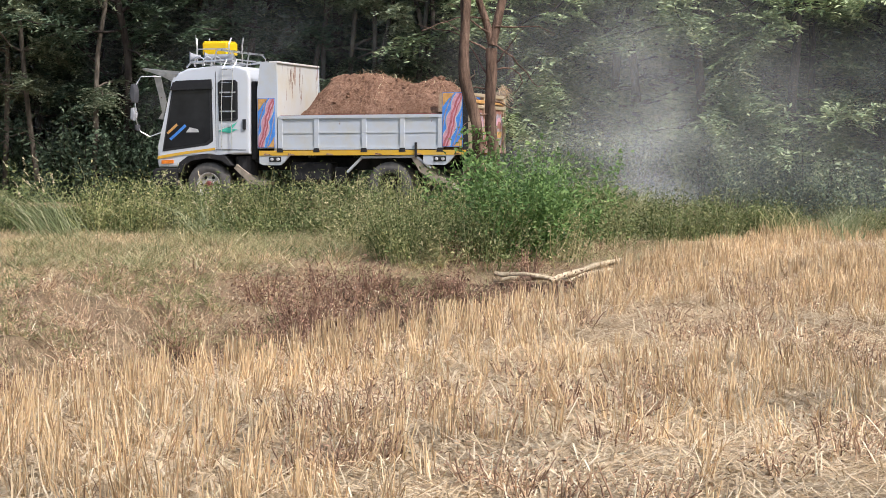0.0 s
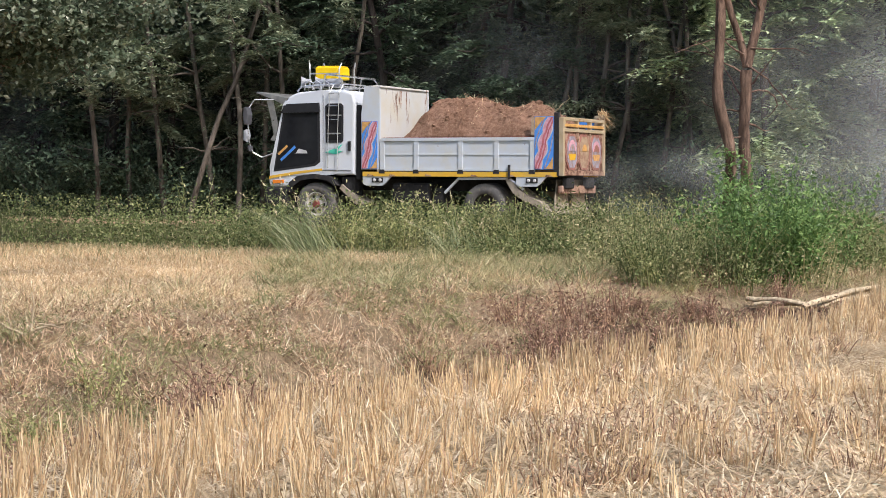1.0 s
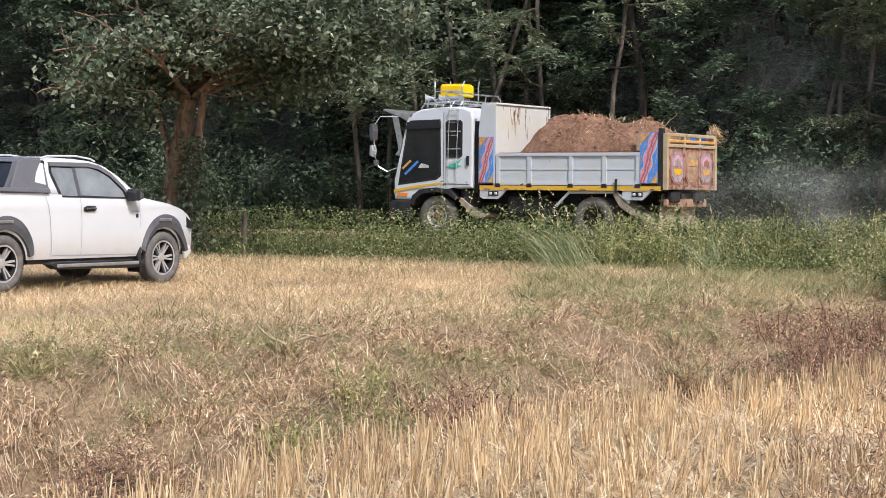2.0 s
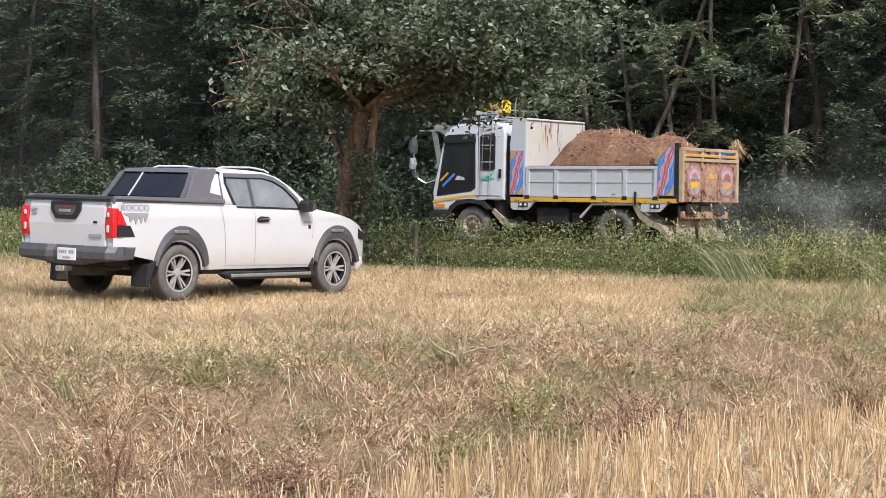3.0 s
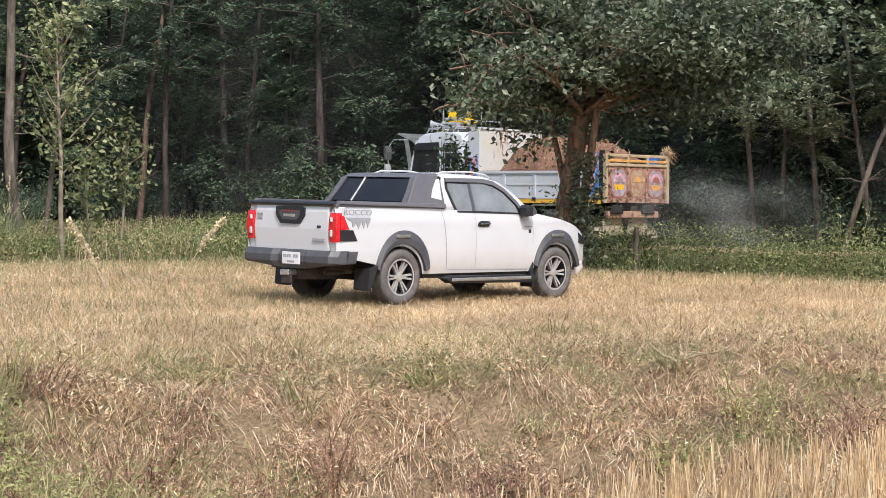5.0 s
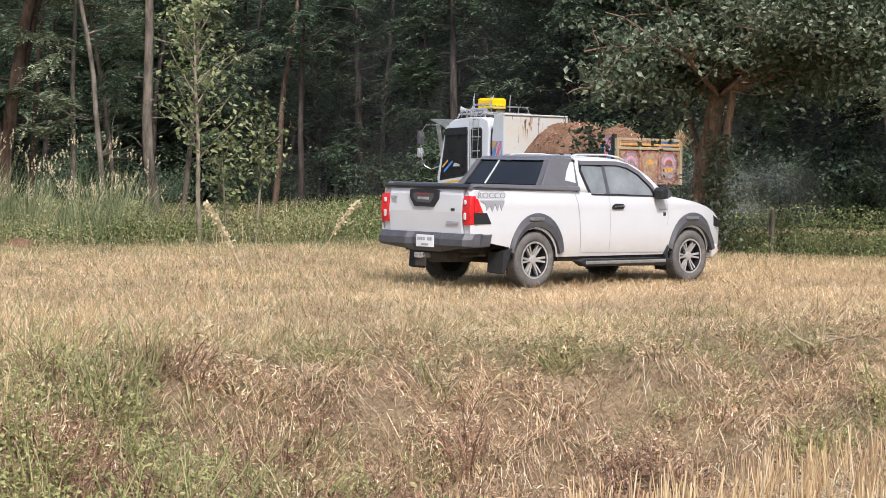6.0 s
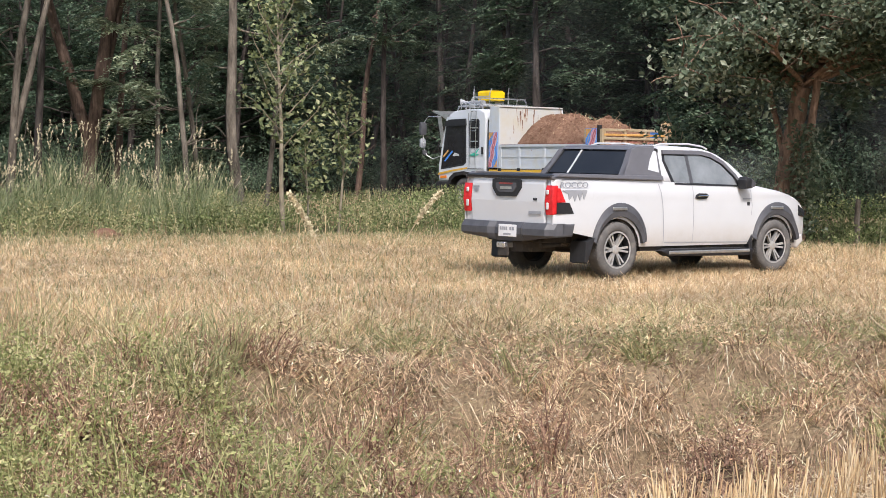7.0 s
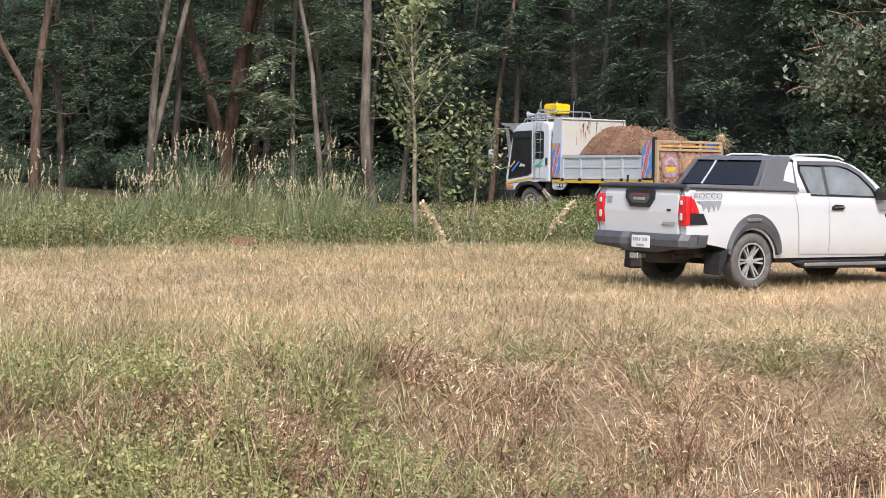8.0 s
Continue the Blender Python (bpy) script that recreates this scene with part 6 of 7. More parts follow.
    # smoked panes that lean between the two side frames
    for y0, y1 in ((-0.71, 0.28), (0.31, 0.71)):
        top0, top1 = y0 * 0.86, y1 * 0.86
        bm = bmesh.new()
        rows = [[bm.verts.new(p) for p in ((0.215 + d, y0, 1.365), (0.215 + d, y1, 1.365), (0.44 + d, top1, 1.672), (0.44 + d, top0, 1.672))] for d in (0.0, 0.012)]
        bm.faces.new(rows[0]), bm.faces.new(rows[1][::-1])
        for i in range(4):
            bm.faces.new((rows[0][i], rows[0][(i + 1) % 4], rows[1][(i + 1) % 4], rows[1][i]))
        bmesh.ops.recalc_face_normals(bm, faces=bm.faces)
        part("bar_pane", bm, MAT_GLASS, hoop, "smoked black pane")
    # pale rod put in for the white diagonal reflection on the panes
    part("pane_strip", tube_bm([(0.21, 0.30, 1.36), (0.33, 0.28, 1.52), (0.435, 0.255, 1.68)], 0.013, 6), MAT_LENS, hoop)
    for y0, y1 in ((-0.80, -0.70), (0.70, 0.80)):
        part("bar_leg", loft([[(x0, a, z), (x0, b, z), (x0 + 0.06, b, z), (x0 + 0.06, a, z)] for x0, z, a, b in ((0.16, 1.33, y0, y1), (0.30, 1.51, y0 * 0.93, y1 * 0.93), (0.42, 1.69, y0 * 0.86, y1 * 0.86))]), MAT_GREY_BAR, hoop)
    part("rear_screen", box_bm(0.842, 0.858, -0.63, 0.46, 1.38, 1.69), MAT_GLASS, root, "black rear screen of the cab")
    part("rear_wall", box_bm(0.846, 0.90, -0.70, 0.72, 1.25, 1.70), MAT_BLACK, root)
    part("screen_edge", prism([(0.838, 1.38), (0.85, 1.38), (0.85, 1.69), (0.838, 1.69)], 0.47, 0.53), MAT_LENS, root)
    # cab house
    def roof_z(x):
        return float(np.interp(x, [0.86, 0.92, 1.1, 1.5, 1.8, 2.05, 2.3, 2.62], [1.68, 1.725, 1.745, 1.755, 1.73, 1.66, 1.52, 1.245]))
    sections = []
    for x in np.linspace(0.86, 2.62, 26):
        zt = roof_z(x)
        sections.append([(x, s * pk_house(x, 1.22 + (zt - 1.22) * k), 1.22 + (zt - 1.22) * k) for s, ks in ((-1, (0, 0.3, 0.6, 0.85, 0.96)), (0, (1.0,)), (1, (0.96, 0.85, 0.6, 0.3, 0))) for k in ks])
    for s in sections:
        top = s[5][2]
        s[5] = (s[5][0], 0, top + 0.012)
    part("cab", loft(sections), MAT_WHITE_CAR, root, smooth=True)
    for sgn in (-1, 1):
        def lay(outline, d0, d1):
            bm = bmesh.new()
            rows = [[bm.verts.new((x, sgn * (pk_house(x, z) + d), z)) for x, z in outline] for d in (d0, d1)]
            n = len(outline)
            bm.faces.new(rows[0]), bm.faces.new(rows[1][::-1])
            for i in range(n):
                bm.faces.new((rows[0][i], rows[0][(i + 1) % n], rows[1][(i + 1) % n], rows[1][i]))
            bmesh.ops.recalc_face_normals(bm, faces=bm.faces)
            return bm
        part("window_seal", lay([(1.06, 1.235), (2.40, 1.21), (2.32, 1.36), (2.10, 1.53), (1.90, 1.62), (1.70, 1.66), (0.98, 1.655), (0.96, 1.55)], -0.012, 0.006), MAT_BLACK, root)
        part("rear_window", lay([(1.10, 1.26), (1.40, 1.255), (1.40, 1.61), (1.02, 1.625), (1.0, 1.55)], -0.01, 0.012), MAT_GLASS_LIGHT, root)
        part("front_window", lay([(1.46, 1.255), (2.33, 1.23), (2.28, 1.33), (2.08, 1.50), (1.88, 1.59), (1.70, 1.63), (1.46, 1.625)], -0.01, 0.012), MAT_GLASS_LIGHT, root)
        part("window_post", lay([(1.40, 1.25), (1.46, 1.25), (1.46, 1.64), (1.40, 1.64)], -0.01, 0.016), MAT_GREY_TRIM, root)
        visor = [(0.98, 1.635), (1.70, 1.635), (1.90, 1.60), (2.10, 1.51), (2.30, 1.34), (2.37, 1.24), (2.41, 1.26), (2.33, 1.38), (2.13, 1.555), (1.92, 1.655), (1.70, 1.69), (0.98, 1.69)]
        part("rain_visor", lay(visor, 0.0, 0.035), MAT_GREY_BAR, root, "smoked rain visor")
        part("belt_trim", lay([(1.10, 1.232), (2.36, 1.212), (2.36, 1.232), (1.10, 1.256)], -0.01, 0.014), MAT_BLACK, root)
        part("mirror_foot", box_bm(2.36, 2.46, sgn * 0.79, sgn * 0.86, 1.20, 1.28, bevel=0.015), MAT_BLACK, root)
        mir = part("door_mirror", prism([(2.32, 1.18), (2.46, 1.19), (2.49, 1.25), (2.44, 1.33), (2.34, 1.345), (2.30, 1.30)], sgn * 0.86, sgn * 1.02, 0.03), MAT_BLACK, root, "black door mirror")
        part("mirror_cap", prism([(2.42, 1.20), (2.495, 1.21), (2.51, 1.26), (2.45, 1.32), (2.42, 1.32)], sgn * 0.88, sgn * 1.03, 0.02), MAT_GREY_TRIM, mir)
        rail = [(0.92, sgn * 0.59, 1.735), (1.05, sgn * 0.60, 1.768), (1.6, sgn * 0.60, 1.775), (1.88, sgn * 0.59, 1.745), (1.98, sgn * 0.585, 1.71)]
        part("roof_rail", tube_bm(rail, 0.013, 8), MAT_LENS, root, "white roof rail")
        # panel gaps, handle, step, flaps and side marks
        def gap(points, w=0.010):
            bm = bmesh.new()
            for (x0, z0), (x1, z1) in zip(points, points[1:]):
                n = 6
                for i in range(n):
                    q = []
                    for t, dx in ((i / n, -w / 2), (i / n, w / 2), ((i + 1) / n, w / 2), ((i + 1) / n, -w / 2)):
                        x, z = x0 + (x1 - x0) * t, z0 + (z1 - z0) * t
                        if abs(x1 - x0) > abs(z1 - z0):
                            z += dx
                        else:
                            x += dx
                        q.append(bm.verts.new((x, sgn * ((pk_side(x, z) if z < 1.24 else pk_house(x, z)) + 0.004), z)))
                    bm.faces.new(q)
            return part("panel_gap", bm, MAT_GREY_INK, body)
        gap([(0.78, 1.27), (0.84, 1.0), (0.88, 0.46)], 0.013)
        gap([(1.43, 1.22), (1.44, 0.9), (1.44, 0.47)], 0.009)
        gap([(2.58, 1.2), (2.62, 0.95), (2.60, 0.82)], 0.009)
        gap([(0.9, 0.47), (2.6, 0.45)], 0.010)
        hz = part("door_handle", prism([(1.47, 1.055), (1.52, 1.04), (1.68, 1.045), (1.72, 1.08), (1.69, 1.115), (1.54, 1.12), (1.48, 1.095)], sgn * 0.862, sgn * 0.885, 0.008), MAT_BLACK, body, "black handle cup")
        part("handle_grip", prism([(1.50, 1.07), (1.70, 1.075), (1.70, 1.095), (1.50, 1.09)], sgn * 0.885, sgn * 0.905, 0.006), MAT_CHROME, hz)
        st = part("side_step", prism([(0.76, 0.36), (0.90, 0.29), (2.48, 0.27), (2.60, 0.31), (2.58, 0.36), (2.40, 0.38), (0.9, 0.39)], sgn * 0.80, sgn * 0.95, 0.02), MAT_BLACK, root, "black side step with a silver edge")
        part("step_edge", box_bm(0.90, 2.5, sgn * 0.93, sgn * 0.96, 0.315, 0.36, bevel=0.01), MAT_SILVER, st)
        part("sill_cover", prism([(0.50, 0.36), (2.62, 0.34), (2.62, 0.46), (0.50, 0.47)], sgn * 0.60, sgn * 0.80), MAT_UNDER, root)
        part("mud_flap", prism([(-0.42, 0.55), (-0.58, 0.50), (-0.60, 0.24), (-0.55, 0.22)], sgn * 0.62, sgn * 0.90, 0.006), MAT_BLACK, root)
        part("mud_flap", prism([(2.62, 0.55), (2.55, 0.42), (2.60, 0.20), (2.64, 0.20)], sgn * 0.66, sgn * 0.88, 0.006), MAT_BLACK, root)
        for x0, x1, z0, z1, mat in ((2.43, 2.60, 1.035, 1.05, MAT_GREY_INK), (2.52, 2.57, 0.95, 1.0, MAT_INK)):
            part("side_badge", box_bm(x0, x1, sgn * (pk_side(2.5, 1.0) - 0.002), sgn * (pk_side(2.5, 1.0) + 0.006), z0, z1), mat, body)
        # mountain mark with a word above it
        tri = [(-0.98, 1.16), (-0.55, 1.16), (-0.55, 1.13), (-0.60, 1.03), (-0.63, 1.12), (-0.67, 1.02), (-0.71, 1.11), (-0.76, 1.01), (-0.80, 1.09), (-0.86, 1.03), (-0.88, 1.11)]
        part("mountain_decal", sheet(tri, sgn * (0.862), sgn * 0.008), MAT_GREY_INK, body, "grey mountain decal")
        cu = bpy.data.curves.new("side_lettering", "FONT")
        cu.body, cu.size, cu.extrude, cu.align_x = "ROCCO", 0.13, 0.002, "CENTER"
        cu.materials.append(MAT_GREY_INK)
        tx = new("side_lettering", cu)
        tx.parent = body
        tx.matrix_basis = pose(-0.77, sgn * 0.862, 1.19, 90, 0, 180 if sgn > 0 else 0) @ Matrix.Diagonal((1.05, 0.78, 1, 1))
        for z in (1.272,):
            part("decal_line", box_bm(-0.98, -0.55, sgn * 0.85, sgn * 0.859, z, z + 0.007), MAT_GREY_INK, body)
    flare(root, PK["rear"], True)
    flare(root, PK["front"], True)
    # windscreen
    scr = []
    for x in np.linspace(1.98, 2.60, 8):
        z = roof_z(x) + 0.012
        scr.append([(x, s * 0.9 * pk_house(x, z), z + (0.012 if abs(s) < 0.5 else 0.0)) for s in (-1, -0.4, 0.4, 1)])
    part("windscreen", loft(scr, False), MAT_GLASS, root, smooth=True)
    # underside
    part("chassis", prism([(-1.0, 0.48), (-0.95, 0.58), (3.6, 0.58), (3.6, 0.36), (0.6, 0.34), (-0.2, 0.46)], -0.52, 0.52, 0.02), MAT_UNDER, root)
    for c in (PK["rear"], PK["front"]):
        for sgn in (-1, 1):
            part("wheel_well", prism([(c - 0.5, 0.42), (c - 0.42, 0.72), (c, 0.86), (c + 0.42, 0.72), (c + 0.5, 0.42), (c + 0.44, 0.42), (c + 0.36, 0.66), (c, 0.79), (c - 0.36, 0.66), (c - 0.44, 0.42)], sgn * 0.45, sgn * 0.82), MAT_UNDER, root)
    part("rear_axle", tube_bm([(0, -0.7, 0.37), (0, 0, 0.37), (0, 0.7, 0.37)], 0.06), MAT_UNDER, root)
    part("silencer", tube_bm([(-0.95, -0.45, 0.44), (-0.4, -0.45, 0.46), (0.2, -0.42, 0.48)], 0.035), MAT_UNDER, root)
    hitch = part("tow_hitch", box_bm(-1.22, -1.0, -0.06, 0.10, 0.40, 0.47, bevel=0.01), MAT_STEEL, root)
    part("tow_plate", box_bm(-1.20, -1.17, -0.10, 0.10, 0.29, 0.42, bevel=0.01), MAT_UNDER, hitch)
    part("spare_wheel", lathe_bm([(0.36, -0.11), (0.375, 0.0), (0.36, 0.11), (0.02, 0.11), (0.02, -0.11)], 28), MAT_UNDER, root, m=pose(-0.72, 0.05, 0.46, 90, 0, 0))
    for c in (PK["rear"], PK["front"]):
        for sgn in (-1, 1):
            wheel_at("wheel", root, c, sgn * 0.785, 0.388, PK["r"], 0.235, 0.235, sgn, MAT_ALLOY, spokes=6, hub_mat=MAT_GREY_TRIM)
    tagged(root, "white pickup with grey sport bar parked on the stubble", "pickup truck")
    return root


pickup = build_pickup()

# ---- loaded tipper lorry that drives along the track ----
def build_truck():
    root = new("dump_truck")
    W = -2.45  # far side; the near side lies at y = 0
    CW0, CW1 = -0.05, -2.32
    # cab shell
    prof = [(0.72, 1.06), (1.12, 1.05), (1.16, 1.12), (2.02, 1.02), (2.14, 0.93), (2.22, 0.80), (2.70, 0.80), (2.73, 0.95), (2.70, 1.22), (2.62, 1.55), (2.38, 2.48), (2.26, 2.68), (2.05, 2.77), (1.5, 2.81), (0.95, 2.80), (0.76, 2.73), (0.71, 2.55)]
    cab = part("cab", prism(prof, CW1, CW0, 0.05, 3), MAT_TRUCK_CAB, root, "white cab with tinted windows", smooth=False)
    for sgn, yy in ((1, CW0), (-1, CW1)):
        def side_plate(name, outline, mat, d=0.006, parent=cab, lift=0.0, label=""):
            return part(name, prism(outline, yy + sgn * (lift - 0.02), yy + sgn * (lift + d)), mat, parent, label)
        frame_o = [(2.60, 1.12), (2.57, 1.30), (2.36, 2.44), (2.30, 2.53), (1.52, 2.55), (1.50, 1.32), (1.62, 1.24)]
        door = side_plate("door", [(2.66, 1.02), (2.62, 1.5), (2.38, 2.52), (2.33, 2.60), (1.46, 2.62), (1.44, 1.16), (1.55, 1.08)], MAT_TRUCK_CAB, 0.012)
        side_plate("window_seal", frame_o, MAT_BLACK, 0.016, door)
        side_plate("door_window", [(2.565, 1.17), (2.535, 1.32), (2.34, 2.32), (1.57, 2.34), (1.555, 1.37), (1.66, 1.285)], MAT_GLASS, 0.021, door, 0, "dark tinted door glass")
        side_plate("window_visor", [(2.40, 2.34), (2.34, 2.50), (1.52, 2.53), (1.50, 2.36)], MAT_BLACK, 0.06, door)
        rw = side_plate("rear_seal", [(1.37, 1.72), (1.39, 2.48), (1.32, 2.53), (1.02, 2.53), (0.97, 2.48), (0.97, 1.76), (1.02, 1.72)], MAT_BLACK, 0.014)
        side_plate("rear_window", [(1.335, 1.76), (1.35, 2.46), (1.05, 2.49), (1.01, 2.45), (1.01, 1.78)], MAT_GLASS, 0.018, rw)
        side_plate("window_bar", [(1.35, 2.27), (1.01, 2.27), (1.01, 2.30), (1.35, 2.30)], MAT_STEEL, 0.024, rw)
        side_plate("window_bar", [(1.345, 1.90), (1.01, 1.90), (1.01, 1.925), (1.345, 1.925)], MAT_STEEL, 0.024, rw)
        side_plate("stripe", [(2.715, 0.97), (2.70, 1.03), (2.1, 1.12), (1.46, 1.19), (1.46, 1.145), (2.1, 1.065)], MAT_YELLOW, 0.017, cab, 0, "yellow stripe")
        side_plate("cab_seam", [(1.435, 1.1), (1.445, 1.1), (1.445, 2.70), (1.435, 2.70)], MAT_GREY_TRIM, 0.008)
        side_plate("cab_seam", [(0.80, 1.14), (1.44, 1.15), (1.44, 1.16), (0.80, 1.15)], MAT_GREY_TRIM, 0.008)
        side_plate("indicator", [(2.62, 0.875), (2.62, 0.945), (2.36, 0.955), (2.36, 0.885)], MAT_ORANGE, 0.02, cab)
        side_plate("handle", [(0.86, 1.55), (0.80, 1.55), (0.80, 1.75), (0.86, 1.75)], MAT_BLACK, 0.03)
        # decals: a sweeping green mark, bars on the glass
        side_plate("green_decal", [(1.40, 1.52), (1.12, 1.62), (0.98, 1.70), (1.10, 1.56), (0.98, 1.55), (1.15, 1.48)], MAT_GREEN_DECAL, 0.010, cab, 0, "green swoosh decal")
        for x0, z0, ln, mat, w in ((2.50, 1.50, 0.28, MAT_ORANGE_PAINT, 0.05), (2.44, 1.38, 0.44, MAT_BLUE, 0.055)):
            c, s = math.cos(radians(40)), math.sin(radians(40))
            side_plate("window_sticker", [(x0, z0), (x0 - ln * c, z0 + ln * s), (x0 - ln * c - w * s, z0 + ln * s - w * c), (x0 - w * s, z0 - w * c)], mat, 0.024, door)
        side_plate("window_sticker", [(2.08, 1.50), (1.80, 1.50), (1.82, 1.56), (2.0, 1.60)], MAT_LENS, 0.024, door)
        # thin ladder up the cab's flank, over the small window
        lad = part("ladder", tube_bm([(1.31, yy + sgn * 0.045, 1.14), (1.30, yy + sgn * 0.05, 2.0), (1.27, yy + sgn * 0.045, 2.76), (1.22, yy - sgn * 0.06, 2.93)], 0.009, 6), MAT_STEEL, cab, "thin steel ladder")
        part("ladder_rail", tube_bm([(1.09, yy + sgn * 0.045, 1.14), (1.08, yy + sgn * 0.05, 2.0), (1.05, yy + sgn * 0.045, 2.76), (1.00, yy - sgn * 0.06, 2.93)], 0.009, 6), MAT_STEEL, lad)
        for z in (1.16, 1.60, 1.90, 2.20, 2.48, 2.74):
            part("rung", tube_bm([(1.305, yy + sgn * 0.05, z), (1.19, yy + sgn * 0.05, z), (1.085, yy + sgn * 0.05, z)], 0.008, 6), MAT_STEEL, lad)
        # front wheel arch, step, bumper end
        part("wheel_arch", prism([(2.30, 0.70), (2.24, 0.90), (2.05, 1.03), (1.64, 1.08), (1.25, 1.03), (1.10, 0.84), (1.18, 0.82), (1.32, 0.95), (1.64, 1.0), (1.98, 0.95), (2.14, 0.84), (2.20, 0.68)], yy - sgn * 0.5, yy + sgn * 0.02, 0.015), MAT_CHASSIS, root)
    part("windscreen", prism([(2.655, 1.45), (2.70, 1.45), (2.44, 2.46), (2.39, 2.46)], CW1 + 0.12, CW0 - 0.12), MAT_GLASS, cab)
    part("front_bumper", prism([(2.30, 0.42), (2.72, 0.42), (2.82, 0.50), (2.82, 0.74), (2.74, 0.79), (2.26, 0.79)], CW1 + 0.0, CW0 + 0.02, 0.03), MAT_CHASSIS, root, "dark front bumper")
    for yy in (-0.25, -1.95):
        part("headlamp", box_bm(2.78, 2.83, yy - 0.16, yy + 0.16, 0.55, 0.70, bevel=0.02), MAT_LENS, root)
    part("grille", box_bm(2.68, 2.745, -1.8, -0.4, 0.95, 1.25, bevel=0.02), MAT_BLACK, cab)
    # front sun visor and torn plastic sheet
    part("sun_visor", prism([(2.30, 2.66), (3.02, 2.80), (3.04, 2.765), (2.95, 2.74), (2.60, 2.62), (2.36, 2.50)], CW1 + 0.05, CW0 - 0.02, 0.006), MAT_SILVER, root, "silver front sun visor")
    part("rain_sheet", prism([(2.62, 2.60), (2.78, 2.66), (2.66, 2.2), (2.60, 1.9), (2.68, 1.78), (2.58, 1.76), (2.50, 2.1)], CW0 - 0.01, CW0 + 0.012), MAT_SILVER, root)
    # mirrors on chrome arms
    for yy, sgn in ((CW0 + 0.02, 1), (CW1 - 0.02, -1)):
        arm = part("mirror_arm", tube_bm([(2.62, yy, 1.50), (2.82, yy + sgn * 0.1, 1.42), (2.98, yy + sgn * 0.2, 1.52), (3.03, yy + sgn * 0.26, 1.72), (3.05, yy + sgn * 0.28, 2.05), (3.04, yy + sgn * 0.26, 2.45), (2.96, yy + sgn * 0.18, 2.62), (2.6, yy, 2.62)], 0.012, 8), MAT_STEEL, root, "bent steel mirror arm")
        part("mirror", prism([(3.02, 2.10), (3.10, 2.09), (3.13, 2.3), (3.10, 2.46), (3.03, 2.46), (3.0, 2.3)], yy + sgn * 0.18, yy + sgn * 0.38, 0.02), MAT_GREY_TRIM, arm)
        part("mirror", prism([(3.06, 1.74), (3.13, 1.77), (3.12, 1.98), (3.06, 2.0), (3.03, 1.86)], yy + sgn * 0.18, yy + sgn * 0.36, 0.02), MAT_GREY_INK, arm)
        part("mirror", prism([(2.99, 1.54), (3.05, 1.55), (3.05, 1.66), (2.99, 1.66)], yy + sgn * 0.16, yy + sgn * 0.32, 0.02), MAT_GREY_TRIM, arm)
    # roof rack with horns and the yellow crate
    rack = new("roof_rack")
    rack.parent = root
    rack["label"] = "chrome tube rack with horns on the cab roof"
    for yy in (-0.25, -1.95):
        part("rack_rail", tube_bm([(2.15, yy, 2.80), (2.05, yy, 2.90), (1.5, yy, 2.93), (1.22, yy, 2.95), (1.10, yy, 2.97), (1.06, yy, 2.80)], 0.02, 8), MAT_STEEL, rack)
        part("rack_rail", tube_bm([(1.55, yy, 2.86), (1.5, yy, 3.12), (1.42, yy, 3.14), (1.22, yy, 3.12), (1.13, yy, 3.04), (1.11, yy, 2.9)], 0.016, 8), MAT_STEEL, rack)
    for x, z in ((2.05, 2.90), (1.75, 2.93), (1.45, 2.93), (1.12, 2.95), (1.45, 3.14), (1.20, 3.12)):
        part("rack_bar", tube_bm([(x, -0.2, z), (x, -1.1, z), (x, -2.0, z)], 0.016, 8), MAT_STEEL, rack)
    for k, x in enumerate((1.98, 1.80, 1.62)):
        part("rack_hoop", tube_bm([(x, -0.25, 2.82), (x - 0.02, -0.25, 2.97), (x - 0.1, -0.25, 3.02), (x - 0.2, -0.25, 2.97), (x - 0.22, -0.25, 2.83)], 0.013, 6), MAT_STEEL, rack)
    for k, (x, yy) in enumerate(((1.95, -0.5), (1.72, -0.7), (1.9, -1.2), (1.7, -1.6))):
        h = lathe_bm([(0.035, 0.0), (0.05, 0.1), (0.09, 0.2), (0.115, 0.22), (0.02, 0.21)], 16)
        part("horn", h, MAT_GREY_INK, rack, m=pose(x, yy, 3.02, 0, 0, -60))
    part("air_tank", tube_bm([(1.75, -0.4, 2.98), (1.45, -0.4, 2.98), (1.2, -0.4, 2.98)], 0.085, 14), MAT_GREY_INK, rack)
    crate = part("crate", box_bm(1.58, 2.12, -1.55, -0.98, 3.08, 3.34, bevel=0.02), MAT_YELLOW_BOX, rack, "bright yellow plastic crate")
    for k in range(9):
        part("crate_stud", box_bm(1.60 + 0.058 * k, 1.635 + 0.058 * k, -1.5, -1.02, 3.338, 3.37, bevel=0.01), MAT_YELLOW_BOX, crate)
    for x in (1.50, 2.20):
        part("crate_guard", tube_bm([(x, -0.9, 2.95), (x, -0.9, 3.3), (x + (0.03 if x > 2 else -0.03), -0.95, 3.42)], 0.016, 6), MAT_STEEL, rack)
        part("crate_guard", tube_bm([(x, -1.6, 2.95), (x, -1.6, 3.3), (x + (0.03 if x > 2 else -0.03), -1.6, 3.46)], 0.016, 6), MAT_STEEL, rack)
    part("guard_bar", tube_bm([(1.50, -0.9, 3.2), (1.85, -0.9, 3.2), (2.20, -0.9, 3.2)], 0.014, 6), MAT_STEEL, rack)
    part("aerial", tube_bm([(2.28, -1.0, 2.85), (2.26, -1.0, 3.2), (2.27, -1.0, 3.5)], 0.007, 5), MAT_STEEL, rack)
    # load body
    bed = new("load_body")
    bed.parent = root
